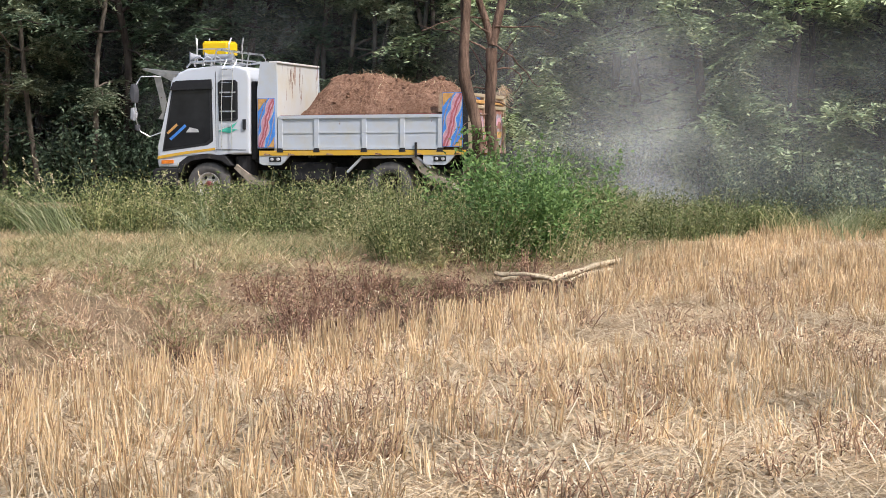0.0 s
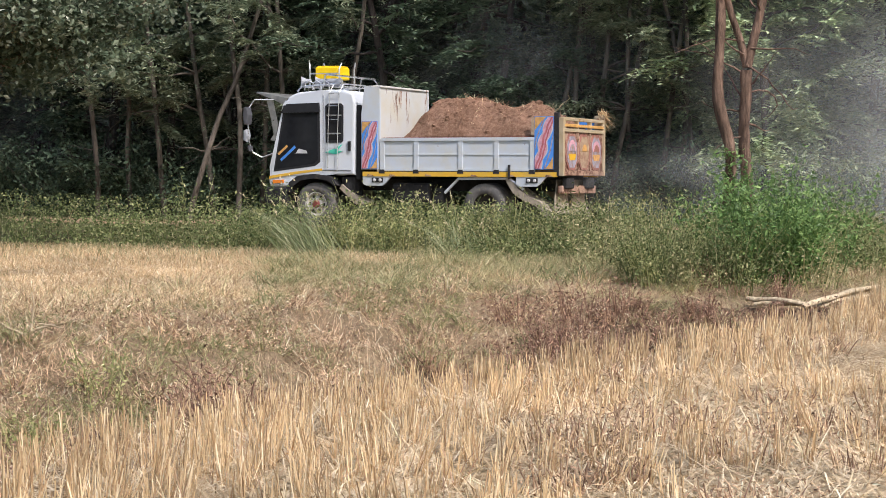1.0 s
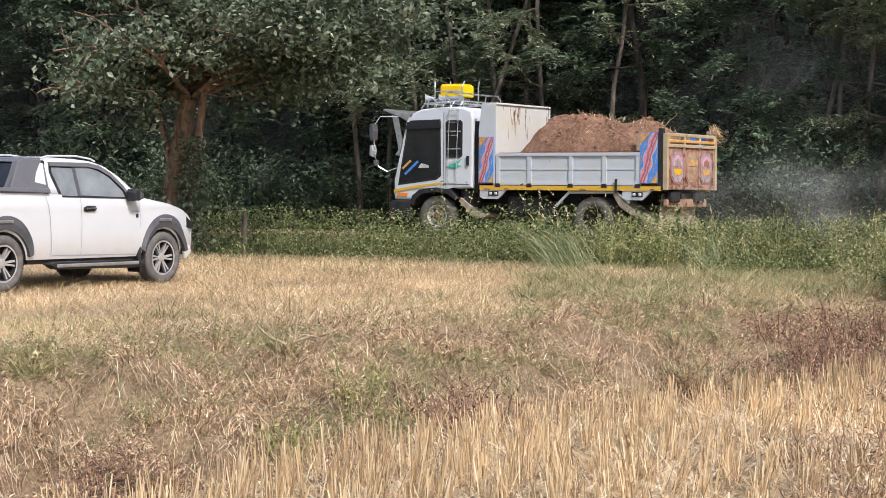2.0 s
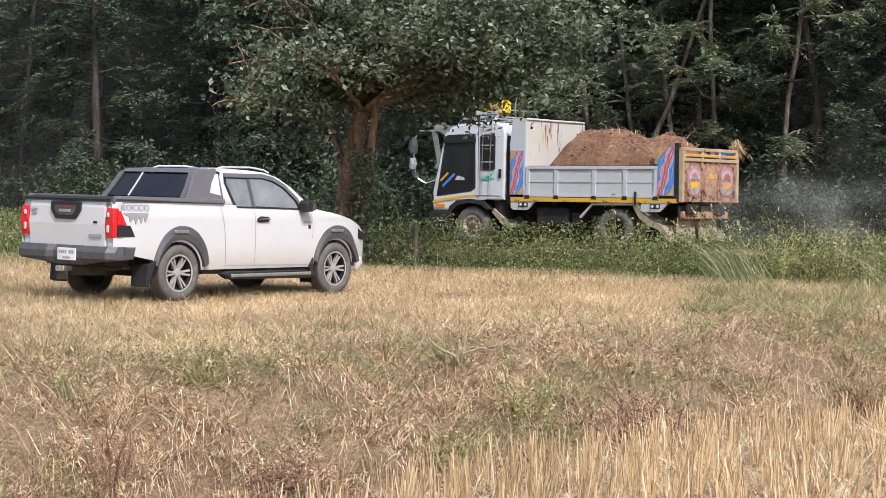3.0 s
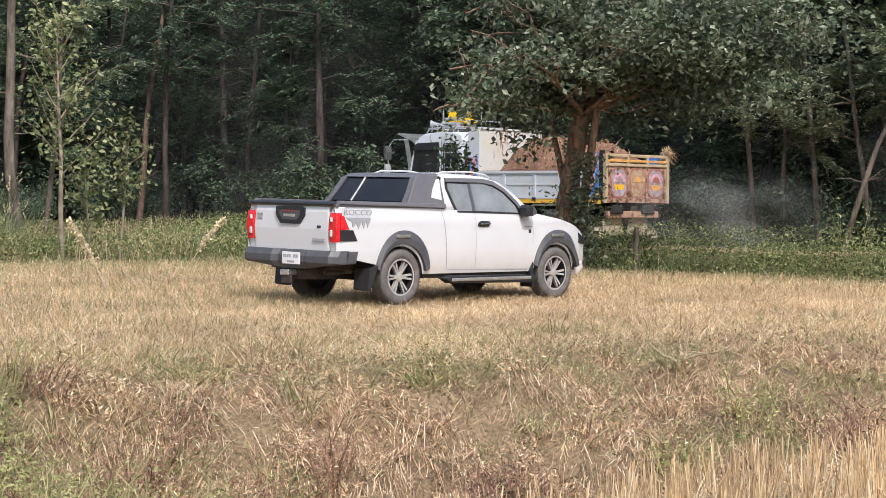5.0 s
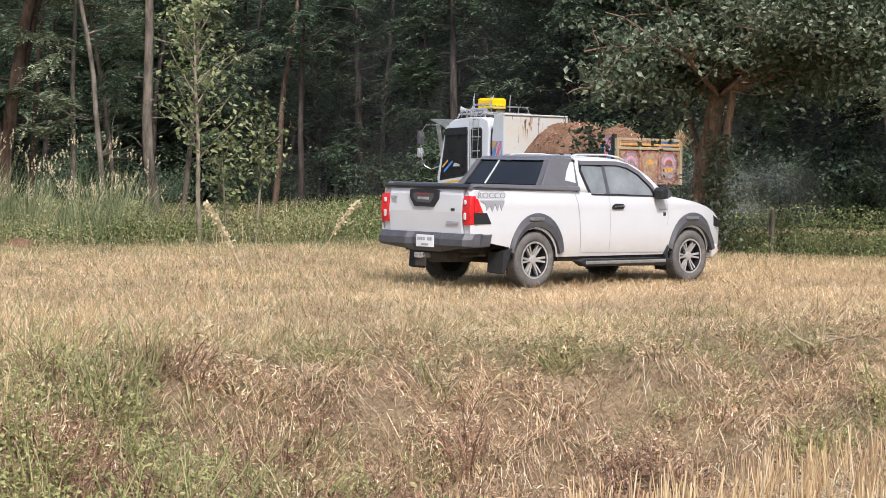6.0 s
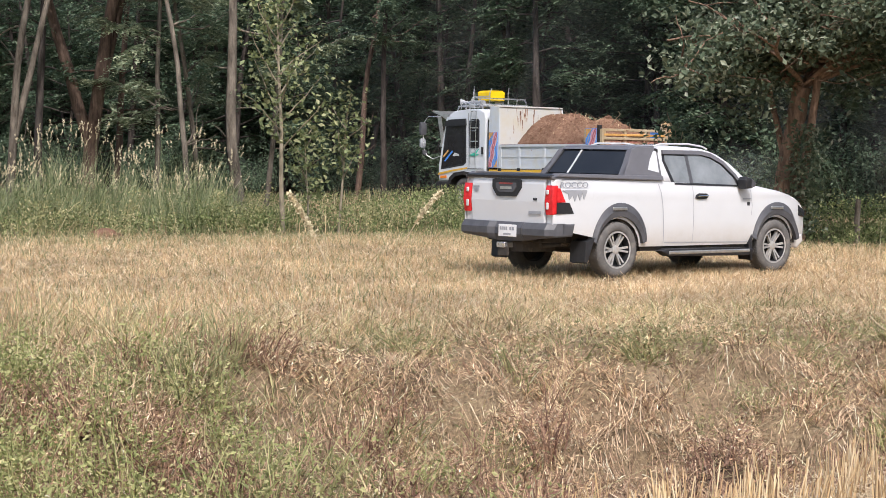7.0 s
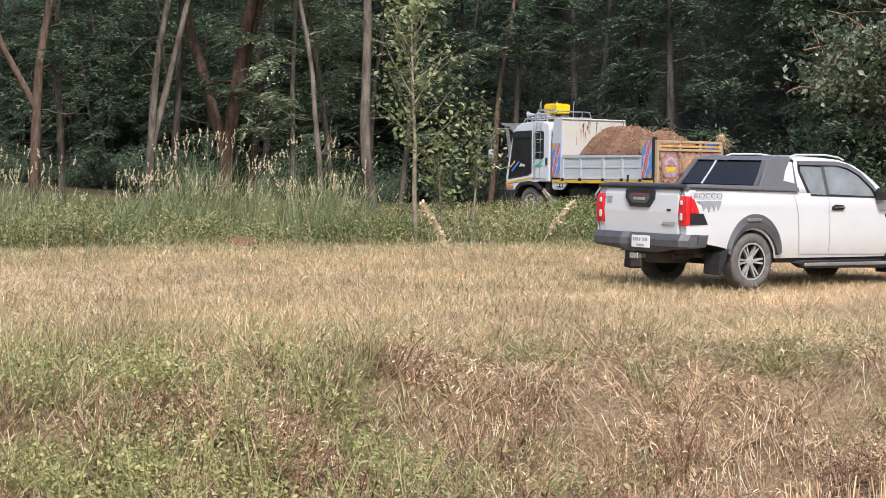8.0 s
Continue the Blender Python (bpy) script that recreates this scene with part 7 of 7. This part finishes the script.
    part("bulkhead", prism([(0.14, 1.08), (0.20, 1.08), (0.20, 2.84), (0.14, 2.86)], W + 0.04, -0.04), MAT_BULKHEAD, bed, "tall rust-streaked white bulkhead")
    for yy in (-0.6, -1.12, -1.65):
        part("bulkhead_post", box_bm(0.20, 0.27, yy - 0.05, yy + 0.05, 1.08, 2.84, bevel=0.008), MAT_BULKHEAD, bed)
    for k in range(22):
        yy, ln = rng.normal(-1.0, 0.38), rng.uniform(0.08, 0.45)
        z1 = 2.83 - abs(rng.normal(0, 0.12))
        wd = rng.uniform(0.006, 0.022)
        part("rust_streak", back_plate([(yy - wd, z1), (yy + wd, z1), (yy + wd * 0.7, z1 - ln * 0.6), (yy, z1 - ln), (yy - wd * 0.6, z1 - ln * 0.5)], 0.139, 0.002), MAT_GATE, bed)
    part("bulkhead_lip", box_bm(0.11, 0.30, W + 0.02, -0.02, 2.84, 2.885, bevel=0.01), MAT_BULKHEAD, bed)
    part("bed_floor", box_bm(-3.78, 0.18, W + 0.05, -0.05, 1.06, 1.13), MAT_CHASSIS, bed)
    for yy, sgn in ((0.0, 1), (W, -1)):
        def plate(name, outline, mat, lift0, lift1, parent, label=""):
            return part(name, prism(outline, yy + sgn * lift0, yy + sgn * lift1), mat, parent, label)
        shoulder = plate("front_cheek", [(0.54, 1.17), (0.13, 1.17), (0.12, 2.3), (0.13, 2.84), (0.47, 2.88), (0.54, 2.3)], MAT_TRUCK, -0.06, -0.005, bed)
        # side board: skin, frame, ribs, hinges
        board = plate("side_board", [(0.06, 1.15), (-3.25, 1.15), (-3.25, 1.79), (0.06, 1.79)], MAT_TRUCK, -0.06, -0.02, bed, "dented white side board")
        plate("top_rail", [(0.08, 1.75), (-3.27, 1.75), (-3.27, 1.815), (0.08, 1.815)], MAT_TRUCK, -0.07, 0.01, board)
        plate("bottom_rail", [(0.08, 1.14), (-3.27, 1.14), (-3.27, 1.19), (0.08, 1.19)], MAT_TRUCK, -0.07, 0.005, board)
        plate("mid_rail", [(0.06, 1.46), (-3.25, 1.46), (-3.25, 1.485), (0.06, 1.485)], MAT_TRUCK, -0.05, -0.008, board)
        for x in (0.06, -0.70, -1.68, -2.46, -3.22):
            plate("rib", [(x + 0.045, 1.17), (x - 0.045, 1.17), (x - 0.045, 1.79), (x + 0.045, 1.79)], MAT_TRUCK, -0.05, 0.004, board)
            h = plate("hinge", [(x + 0.07, 1.09), (x - 0.07, 1.09), (x - 0.05, 1.17), (x + 0.05, 1.17)], MAT_CHASSIS, 0.0, 0.016, board)
        plate("board_lip", [(0.06, 1.815), (-3.25, 1.815), (-3.25, 1.828), (0.06, 1.822)], MAT_REDBROWN, -0.06, -0.03, board, "rusty top edge")
        rail = plate("side_rail", [(0.50, 1.03), (-3.74, 1.03), (-3.74, 1.125), (0.50, 1.125)], MAT_YELLOW, -0.08, 0.012, bed, "yellow lower rail")
        for x in (0.40, -0.1, -0.9, -1.9, -2.7, -3.5):
            plate("rail_stain", [(x, 1.035), (x - 0.16, 1.035), (x - 0.12, 1.06), (x - 0.02, 1.075)], MAT_GATE, 0.008, 0.016, rail)
        # painted corner panels
        for x0, x1, z0, z1 in ((0.52, 0.17, 1.18, 2.16), (-3.27, -3.67, 1.18, 2.22)):
            base = plate("painted_panel", [(x0, z0), (x1, z0), (x1, z1), (x0, z1)], MAT_BLUE, -0.03, 0.008, bed, "blue panel with pink flames and orange corners")
            w, h = x1 - x0, z1 - z0
            def pt(u, v):
                return (x0 + w * u, z0 + h * v)
            plate("corner_paint", [pt(0.02, 0.74), pt(0.02, 0.99), pt(0.62, 0.99), pt(0.40, 0.92), pt(0.22, 0.84)], MAT_ORANGE_PAINT, 0.006, 0.012, base)
            plate("corner_paint", [pt(0.98, 0.24), pt(0.98, 0.01), pt(0.55, 0.01), pt(0.72, 0.07), pt(0.86, 0.15)], MAT_ORANGE_PAINT, 0.006, 0.012, base)
            def ribbon(shift, half, wave, beat):
                """A scalloped band that climbs the panel aslant, kept inside its edges."""
                left, right = [], []
                for i in range(29):
                    v = 0.012 + 0.976 * i / 28
                    mid_u = 0.06 + 0.86 * v + shift + 0.05 * math.sin(v * 7)
                    wob = wave * abs(math.sin(v * beat))
                    left.append(pt(min(0.98, max(0.02, mid_u - half - wob)), v))
                    right.append(pt(min(0.985, max(0.025, mid_u + half + wave * abs(math.cos(v * beat)))), v))
                return left + right[::-1]
            plate("flame", ribbon(0.0, 0.18, 0.13, 9.0), MAT_LENS, 0.006, 0.012, base)
            plate("flame_fill", ribbon(0.0, 0.13, 0.13, 9.0), MAT_PINK, 0.010, 0.016, base)
            plate("flame_core", ribbon(-0.03, 0.02, 0.05, 13.0), MAT_FLAME, 0.014, 0.0185, base)
            plate("flame_core", ribbon(0.12, 0.012, 0.04, 15.0), MAT_FLAME, 0.014, 0.0185, base)
            plate("pale_line", ribbon(-0.40, 0.025, 0.015, 8.0), MAT_LIGHT_BLUE, 0.006, 0.011, base)
            plate("pale_line", ribbon(0.43, 0.02, 0.015, 8.0), MAT_LIGHT_BLUE, 0.006, 0.011, base)
        plate("panel_edge", [(-3.19, 1.85), (-3.28, 1.85), (-3.28, 2.22), (-3.20, 2.2)], MAT_CREAM, -0.05, 0.006, bed)
        part("rear_post", box_bm(-3.78, -3.68, yy - sgn * 0.09, yy + sgn * 0.01, 1.05, 2.30, bevel=0.008), MAT_GATE_RAIL if sgn < 0 else MAT_CHASSIS, bed)
        # lamp brackets under the rail
        for x in (0.16, -3.22):
            br = plate("lamp_bracket", [(x + 0.34, 1.03), (x - 0.30, 1.03), (x - 0.18, 0.90), (x - 0.10, 0.84), (x + 0.26, 0.84), (x + 0.34, 0.88)], MAT_TRUCK, -0.05, 0.0, bed)
            plate("lamp_plate", [(x + 0.13, 0.905), (x - 0.12, 0.905), (x - 0.12, 1.005), (x + 0.13, 1.005)], MAT_BLACK, -0.01, 0.006, br)
            for dx in (0.07, -0.06):
                part("marker_lamp", lathe_bm([(0.034, 0.0), (0.034, sgn * 0.02), (0.025, sgn * 0.03), (0.003, sgn * 0.032)], 14), MAT_LENS, br, m=Matrix.Translation((x + dx, yy + sgn * 0.004, 0.955)))
        part("mud_bar", tube_bm([(-1.32, yy - sgn * 0.05, 0.70), (-1.62, yy - sgn * 0.05, 0.99), (-2.72, yy - sgn * 0.05, 1.0), (-3.02, yy - sgn * 0.05, 0.78)], 0.03, 6), MAT_TRUCK, root, "bent steel mudguard frame")
        guard = [(-2.62, 1.02), (-2.75, 0.98), (-2.90, 0.80), (-3.15, 0.62), (-3.38, 0.55), (-3.55, 0.36), (-3.60, 0.22), (-3.52, 0.20), (-3.42, 0.33), (-3.28, 0.47), (-3.05, 0.54), (-2.80, 0.70), (-2.66, 0.92)]
        part("mudguard", prism(guard, yy - sgn * 0.62, yy - sgn * 0.03, 0.01), MAT_FLAP, root, "dusty curved rubber mudguard")
        part("stake", box_bm(-2.76, -2.72, yy + sgn * 0.0, yy + sgn * 0.04, 0.98, 1.27), MAT_CHASSIS, bed)
    # tailgate with three painted octagons
    gate = new("tailgate")
    gate.parent = root
    gate["label"] = "worn cream tailgate with three painted octagons"
    gx = -3.80
    part("gate_panel", box_bm(gx - 0.05, gx, W + 0.08, -0.10, 1.10, 1.98, bevel=0.006), MAT_GATE, gate)
    for z0, z1, mat in ((1.06, 1.16, MAT_GATE), (1.92, 1.99, MAT_GATE_RAIL), (2.02, 2.08, MAT_ORANGE_PAINT), (2.14, 2.21, MAT_GATE_RAIL)):
        part("gate_rail", box_bm(gx - 0.085, gx + 0.01, W + 0.03, -0.06, z0, z1, bevel=0.008), mat, gate)
    for k in range(4):
        yy = -0.10 - k * (abs(W) - 0.18) / 3
        part("gate_post", box_bm(gx - 0.08, gx, yy - 0.04, yy + 0.04, 1.98, 2.21, bevel=0.006), MAT_GATE_RAIL, gate)
    part("end_post", box_bm(gx - 0.09, gx + 0.02, W - 0.02, W + 0.08, 1.05, 2.32, bevel=0.008), MAT_GATE_RAIL, gate)
    part("end_post", box_bm(gx - 0.08, gx + 0.02, -0.08, 0.0, 1.05, 2.20, bevel=0.008), MAT_GATE_RAIL, gate)
    wide = (abs(W) - 0.30) / 3
    for k in range(3):
        cy, cz = -0.15 - wide * (k + 0.5), 1.53
        def oct_(sy, sz):
            return [(cy + sy * a, cz + sz * b) for a, b in ((0.5, 1), (-0.5, 1), (-1, 0.5), (-1, -0.5), (-0.5, -1), (0.5, -1), (1, -0.5), (1, 0.5))]
        o = part("octagon", back_plate(oct_(wide * 0.46, 0.36), gx - 0.04, 0.03), MAT_FADED, gate, "painted octagon with a pale arch")
        part("octagon_field", back_plate(oct_(wide * 0.38, 0.31), gx - 0.06, 0.016), MAT_LIGHT_BLUE if k != 1 else MAT_CREAM, o)
        arch = [(cy + wide * 0.30 * math.cos(t), cz + 0.02 + 0.22 * math.sin(t)) for t in np.linspace(0, math.pi, 12)]
        part("arch", back_plate(arch, gx - 0.072, 0.008), (MAT_PINK, MAT_CREAM, MAT_PINK)[k], o)
        arch = [(cy + wide * 0.20 * math.cos(t), cz + 0.02 + 0.14 * math.sin(t)) for t in np.linspace(0, math.pi, 10)]
        part("arch", back_plate(arch, gx - 0.078, 0.008), (MAT_LIGHT_BLUE, MAT_ORANGE_PAINT, MAT_FADED)[k], o)
        part("blob", back_plate([(cy + wide * 0.30, cz - 0.04), (cy - wide * 0.30, cz - 0.04), (cy - wide * 0.22, cz - 0.16), (cy + wide * 0.2, cz - 0.17)], gx - 0.072, 0.008), (MAT_YELLOW, MAT_CREAM, MAT_ORANGE_PAINT)[k], o)
        part("gate_rib", box_bm(gx - 0.075, gx - 0.04, cy - wide * 0.5 - 0.02, cy - wide * 0.5 + 0.02, 1.16, 1.92, bevel=0.005), MAT_GATE, gate)
    # chassis and running gear
    for yy in (-0.72, -1.53):
        part("chassis_rail", box_bm(-3.6, 2.4, yy - 0.04, yy + 0.04, 0.74, 0.98, bevel=0.01), MAT_CHASSIS, root)
    for x in (-3.4, -2.6, -1.6, -0.6, 0.4):
        part("cross_member", box_bm(x - 0.06, x + 0.06, -1.55, -0.7, 0.78, 0.95), MAT_CHASSIS, root)
        part("floor_bearer", box_bm(x - 0.05, x + 0.05, W + 0.1, -0.1, 0.97, 1.06), MAT_CHASSIS, root)
    part("fuel_tank", box_bm(-0.95, -0.1, -0.62, -0.12, 0.50, 0.90, bevel=0.06, seg=2), MAT_CHASSIS, root)
    part("battery_box", box_bm(-1.25, -1.02, -0.6, -0.15, 0.48, 0.80, bevel=0.02), MAT_CHASSIS, root)
    part("air_cleaner", tube_bm([(0.92, -0.35, 1.0), (0.92, -0.35, 1.02), (0.9, -0.36, 0.62)], 0.22, 18), MAT_CHASSIS, root)
    part("exhaust_stack", tube_bm([(0.62, -0.30, 0.9), (0.62, -0.30, 1.6), (0.62, -0.32, 2.4)], 0.09, 12), MAT_CHASSIS, root)
    part("cab_back", box_bm(0.60, 0.72, CW1 + 0.1, CW0 - 0.08, 0.95, 2.5, bevel=0.02), MAT_CHASSIS, root)
    part("splash_sheet", prism([(1.02, 0.86), (0.60, 0.55), (0.35, 0.50), (0.42, 0.44), (0.72, 0.46), (1.08, 0.78)], -0.55, -0.08, 0.006), MAT_FLAP, root)
    part("rear_axle", tube_bm([(-2.17, -2.0, 0.46), (-2.17, -1.1, 0.46), (-2.17, -0.25, 0.46)], 0.11, 12), MAT_CHASSIS, root)
    part("front_axle", tube_bm([(1.64, -2.0, 0.44), (1.64, -1.1, 0.40), (1.64, -0.2, 0.44)], 0.07, 10), MAT_CHASSIS, root)
    part("rear_bumper", box_bm(-3.78, -3.66, W + 0.25, -0.25, 0.70, 0.86, bevel=0.015), MAT_GATE, root, "rusty rear bumper beam")
    part("tail_lamp_box", box_bm(-3.84, -3.74, -0.75, -0.30, 0.80, 1.02, bevel=0.02), MAT_CHASSIS, root)
    part("tail_lamp_box", box_bm(-3.84, -3.74, -1.95, -1.5, 0.80, 1.02, bevel=0.02), MAT_CHASSIS, root)
    for y0, y1 in ((-1.0, -0.35), (-1.98, -1.32)):
        fl = [(y0, 0.98), (y1, 0.98), (y1 + 0.1, 0.60), (y1 + 0.14, 0.30), (y0 - 0.05, 0.30), (y0 + 0.04, 0.7)]
        part("rear_flap", back_plate(fl, -3.60, 0.02), MAT_FLAP, root, "dust-grey rubber flap")
    wheels = []
    for yy, o in ((-0.22, 1), (-2.03, -1)):
        wheels.append(wheel_at("front_wheel", root, 1.64, yy, 0.45, 0.45, 0.26, 0.24, o, MAT_RIM_OLD, hub_mat=MAT_REDBROWN, label="front wheel with worn white rim and red hub"))
    for yy, o in ((-0.20, 1), (-0.52, 1), (-1.73, -1), (-2.05, -1)):
        wheels.append(wheel_at("rear_wheel", root, -2.17, yy, 0.45, 0.45, 0.26, 0.24, -o if abs(yy) < 2.1 and yy in (-0.20, -2.05) else o, MAT_UNDER, hub_mat=MAT_CHASSIS, label="dusty twin rear wheel"))
    tagged(root, "white tipper lorry with yellow rails and painted corner panels", "dump truck")
    return root, wheels


def build_load():
    """Heaped red earth in the load body."""
    nx, ny = 90, 54
    xs, ys = np.linspace(0.10, -3.72, nx), np.linspace(-0.08, -2.37, ny)
    X, Y = np.meshgrid(xs, ys, indexing="ij")
    ridge = np.interp(X, [-3.72, -3.4, -3.1, -2.75, -2.35, -2.0, -1.6, -1.15, -0.8, -0.55, -0.3, 0.1], [1.98, 2.2, 2.42, 2.52, 2.46, 2.50, 2.62, 2.68, 2.64, 2.36, 1.95, 1.70])
    across = np.clip(1 - np.abs((Y + 1.22) / 1.15) ** 2.2, 0, 1)
    edge = np.interp(X, [-3.72, -0.9, -0.4, 0.1], [1.83, 1.80, 1.66, 1.55])
    Z = edge + (ridge - edge) * across ** 0.75
    n1 = wobble(X * 3, Y * 3, 1.6, 71) * 0.10 + wobble(X * 3, Y * 3, 4.2, 72) * 0.08 + wobble(X * 3, Y * 3, 9.0, 73) * 0.05 + rng.normal(0, 0.012, X.shape)
    Z = Z + n1 * np.clip(across * 3, 0.25, 1)
    v = np.stack([X, Y, Z], 2).reshape(-1, 3)
    i, j = np.meshgrid(np.arange(nx - 1), np.arange(ny - 1), indexing="ij")
    a = (i * ny + j).ravel()
    f = np.stack([a, a + 1, a + ny + 1, a + ny], 1)
    rim = np.concatenate([np.arange(ny), np.arange(1, nx) * ny + ny - 1, (nx - 1) * ny + np.arange(ny - 2, -1, -1), np.arange(nx - 2, 0, -1) * ny])
    m = len(rim)
    lowv = v[rim].copy()
    lowv[:, 2] = 1.135
    o = len(v)
    sk = np.array([(rim[k], rim[(k + 1) % m], o + (k + 1) % m, o + k) for k in range(m)])
    root = new("earth_load")
    soup("earth", np.concatenate([v, lowv]), np.concatenate([f, sk]), MAT_DIRT, root, smooth=False)
    lumps = []
    for k in range(110):
        x, y = rng.uniform(-3.5, -0.4), rng.uniform(-1.7, -0.12)
        z = Z[np.abs(xs - x).argmin(), np.abs(ys - y).argmin()]
        r = rng.uniform(0.015, 0.05) * (2.0 if k < 9 else 1)
        bm = bmesh.new()
        bmesh.ops.create_icosphere(bm, subdivisions=1, radius=r)
        for q in bm.verts:
            q.co *= rng.uniform(0.7, 1.2)
            q.co.z *= 0.75
            q.co += Vector((x, y, z - r * 0.05))
        lumps.append((np.array([q.co[:] for q in bm.verts]), np.array([[q.index for q in fc.verts] for fc in bm.faces])))
        bm.free()
    lv, lf = joined(lumps)
    tagged(soup("clod_litter", lv, lf, MAT_DIRT, root), kind="stuff")
    n = 260
    b = np.stack([rng.uniform(-3.6, -1.2, n), rng.uniform(-1.6, -0.2, n), np.zeros(n)], 1)
    b[:, 2] = [Z[np.abs(xs - p[0]).argmin(), np.abs(ys - p[1]).argmin()] for p in b]
    sv, sf = stalk_arrays(b, rng.uniform(-0.05, 0.14, n), np.full(n, 0.008), rng.normal(0, 0.09, (n, 2)))
    tagged(soup("root_litter", sv, sf, MAT_DRY, root), kind="stuff")
    p, r = limb((-3.3, -0.9, 2.3), (-0.5, 0.1, 0.6), 0.6, 0.012, 0.008, 6, 0.35)
    tv, tf = tube_arrays(p, r, 5)
    soup("twig", tv, tf, MAT_BARE_WOOD, root)
    # wisp of straw caught on the far rear post
    n = 120
    b = np.stack([rng.normal(-3.82, 0.04, n), rng.normal(W_POST, 0.05, n), rng.normal(2.36, 0.05, n)], 1)
    sv, sf = blade_arrays(b, rng.uniform(-0.45, -0.05, n), np.full(n, 0.012), np.stack([rng.normal(-0.12, 0.1, n), rng.normal(-0.22, 0.12, n)], 1))
    soup("straw_wisp", sv, sf, MAT_DRY, root)
    return tagged(root, "heap of red-brown earth with clods and roots", "earth")


W_POST = -2.4
truck, truck_wheels = build_truck()
earth_load = build_load()


# ---- what moves ----
TRUCK_S = [(0.0, 0.0), (0.5, 1.62), (1.0, 3.27), (1.5, 4.94), (2.0, 6.63), (3.5, 12.18), (4.0, 14.13), (4.5, 16.21), (6.0, 22.08), (6.5, 23.81), (7.0, 25.45), (7.5, 27.0), (8.0, 28.45)]
S_FIT = np.polyfit([t for t, s in TRUCK_S], [s for t, s in TRUCK_S], 6)


def travelled(t):
    return float(np.polyval(S_FIT, t) - np.polyval(S_FIT, 0.0))


def truck_pose(s):
    return pose(ROAD_X - s * math.cos(ROAD_A), ROAD_Y + s * math.sin(ROAD_A), ROAD_Z + 0.022 - ROAD_FALL * s, 0, 0, 180 - 16.4) @ pose(0, 0, 0, 0, 0.78, 0)


def motions():
    times = [k * 0.25 for k in range(33)]
    rows = [(t, truck_pose(travelled(t))) for t in times]
    walk(truck, rows)
    walk(earth_load, rows)
    for w in truck_wheels:
        x, y, z = w.location
        walk(w, [(t, pose(x, y, z, 0, math.degrees(travelled(t) / 0.45), 0)) for t in (k * 0.1 for k in range(81))])
    for ob, x, y, z, turn, drift in DUST:
        walk(ob, [(t, pose(x + drift[0] * t, y + drift[1] * t, z + 0.03 * t, 0, 0, turn)) for t in (0.0, 2.0, 4.0, 6.0, 8.0)])
    rows = []
    for t in times:
        m = truck_pose(travelled(t)) @ pose(-6.6, -0.6, 0)
        x, y, z = m.translation
        rows.append((t, pose(x, y, z + 0.75, 0, 0, -16.4)))
    walk(wake, rows)
    walk(trail, [(t, pose(0.35 * t, 0.1 * t, 0.9) @ m @ pose(7.5, 0.4, 0)) for t, m in rows])


motions()
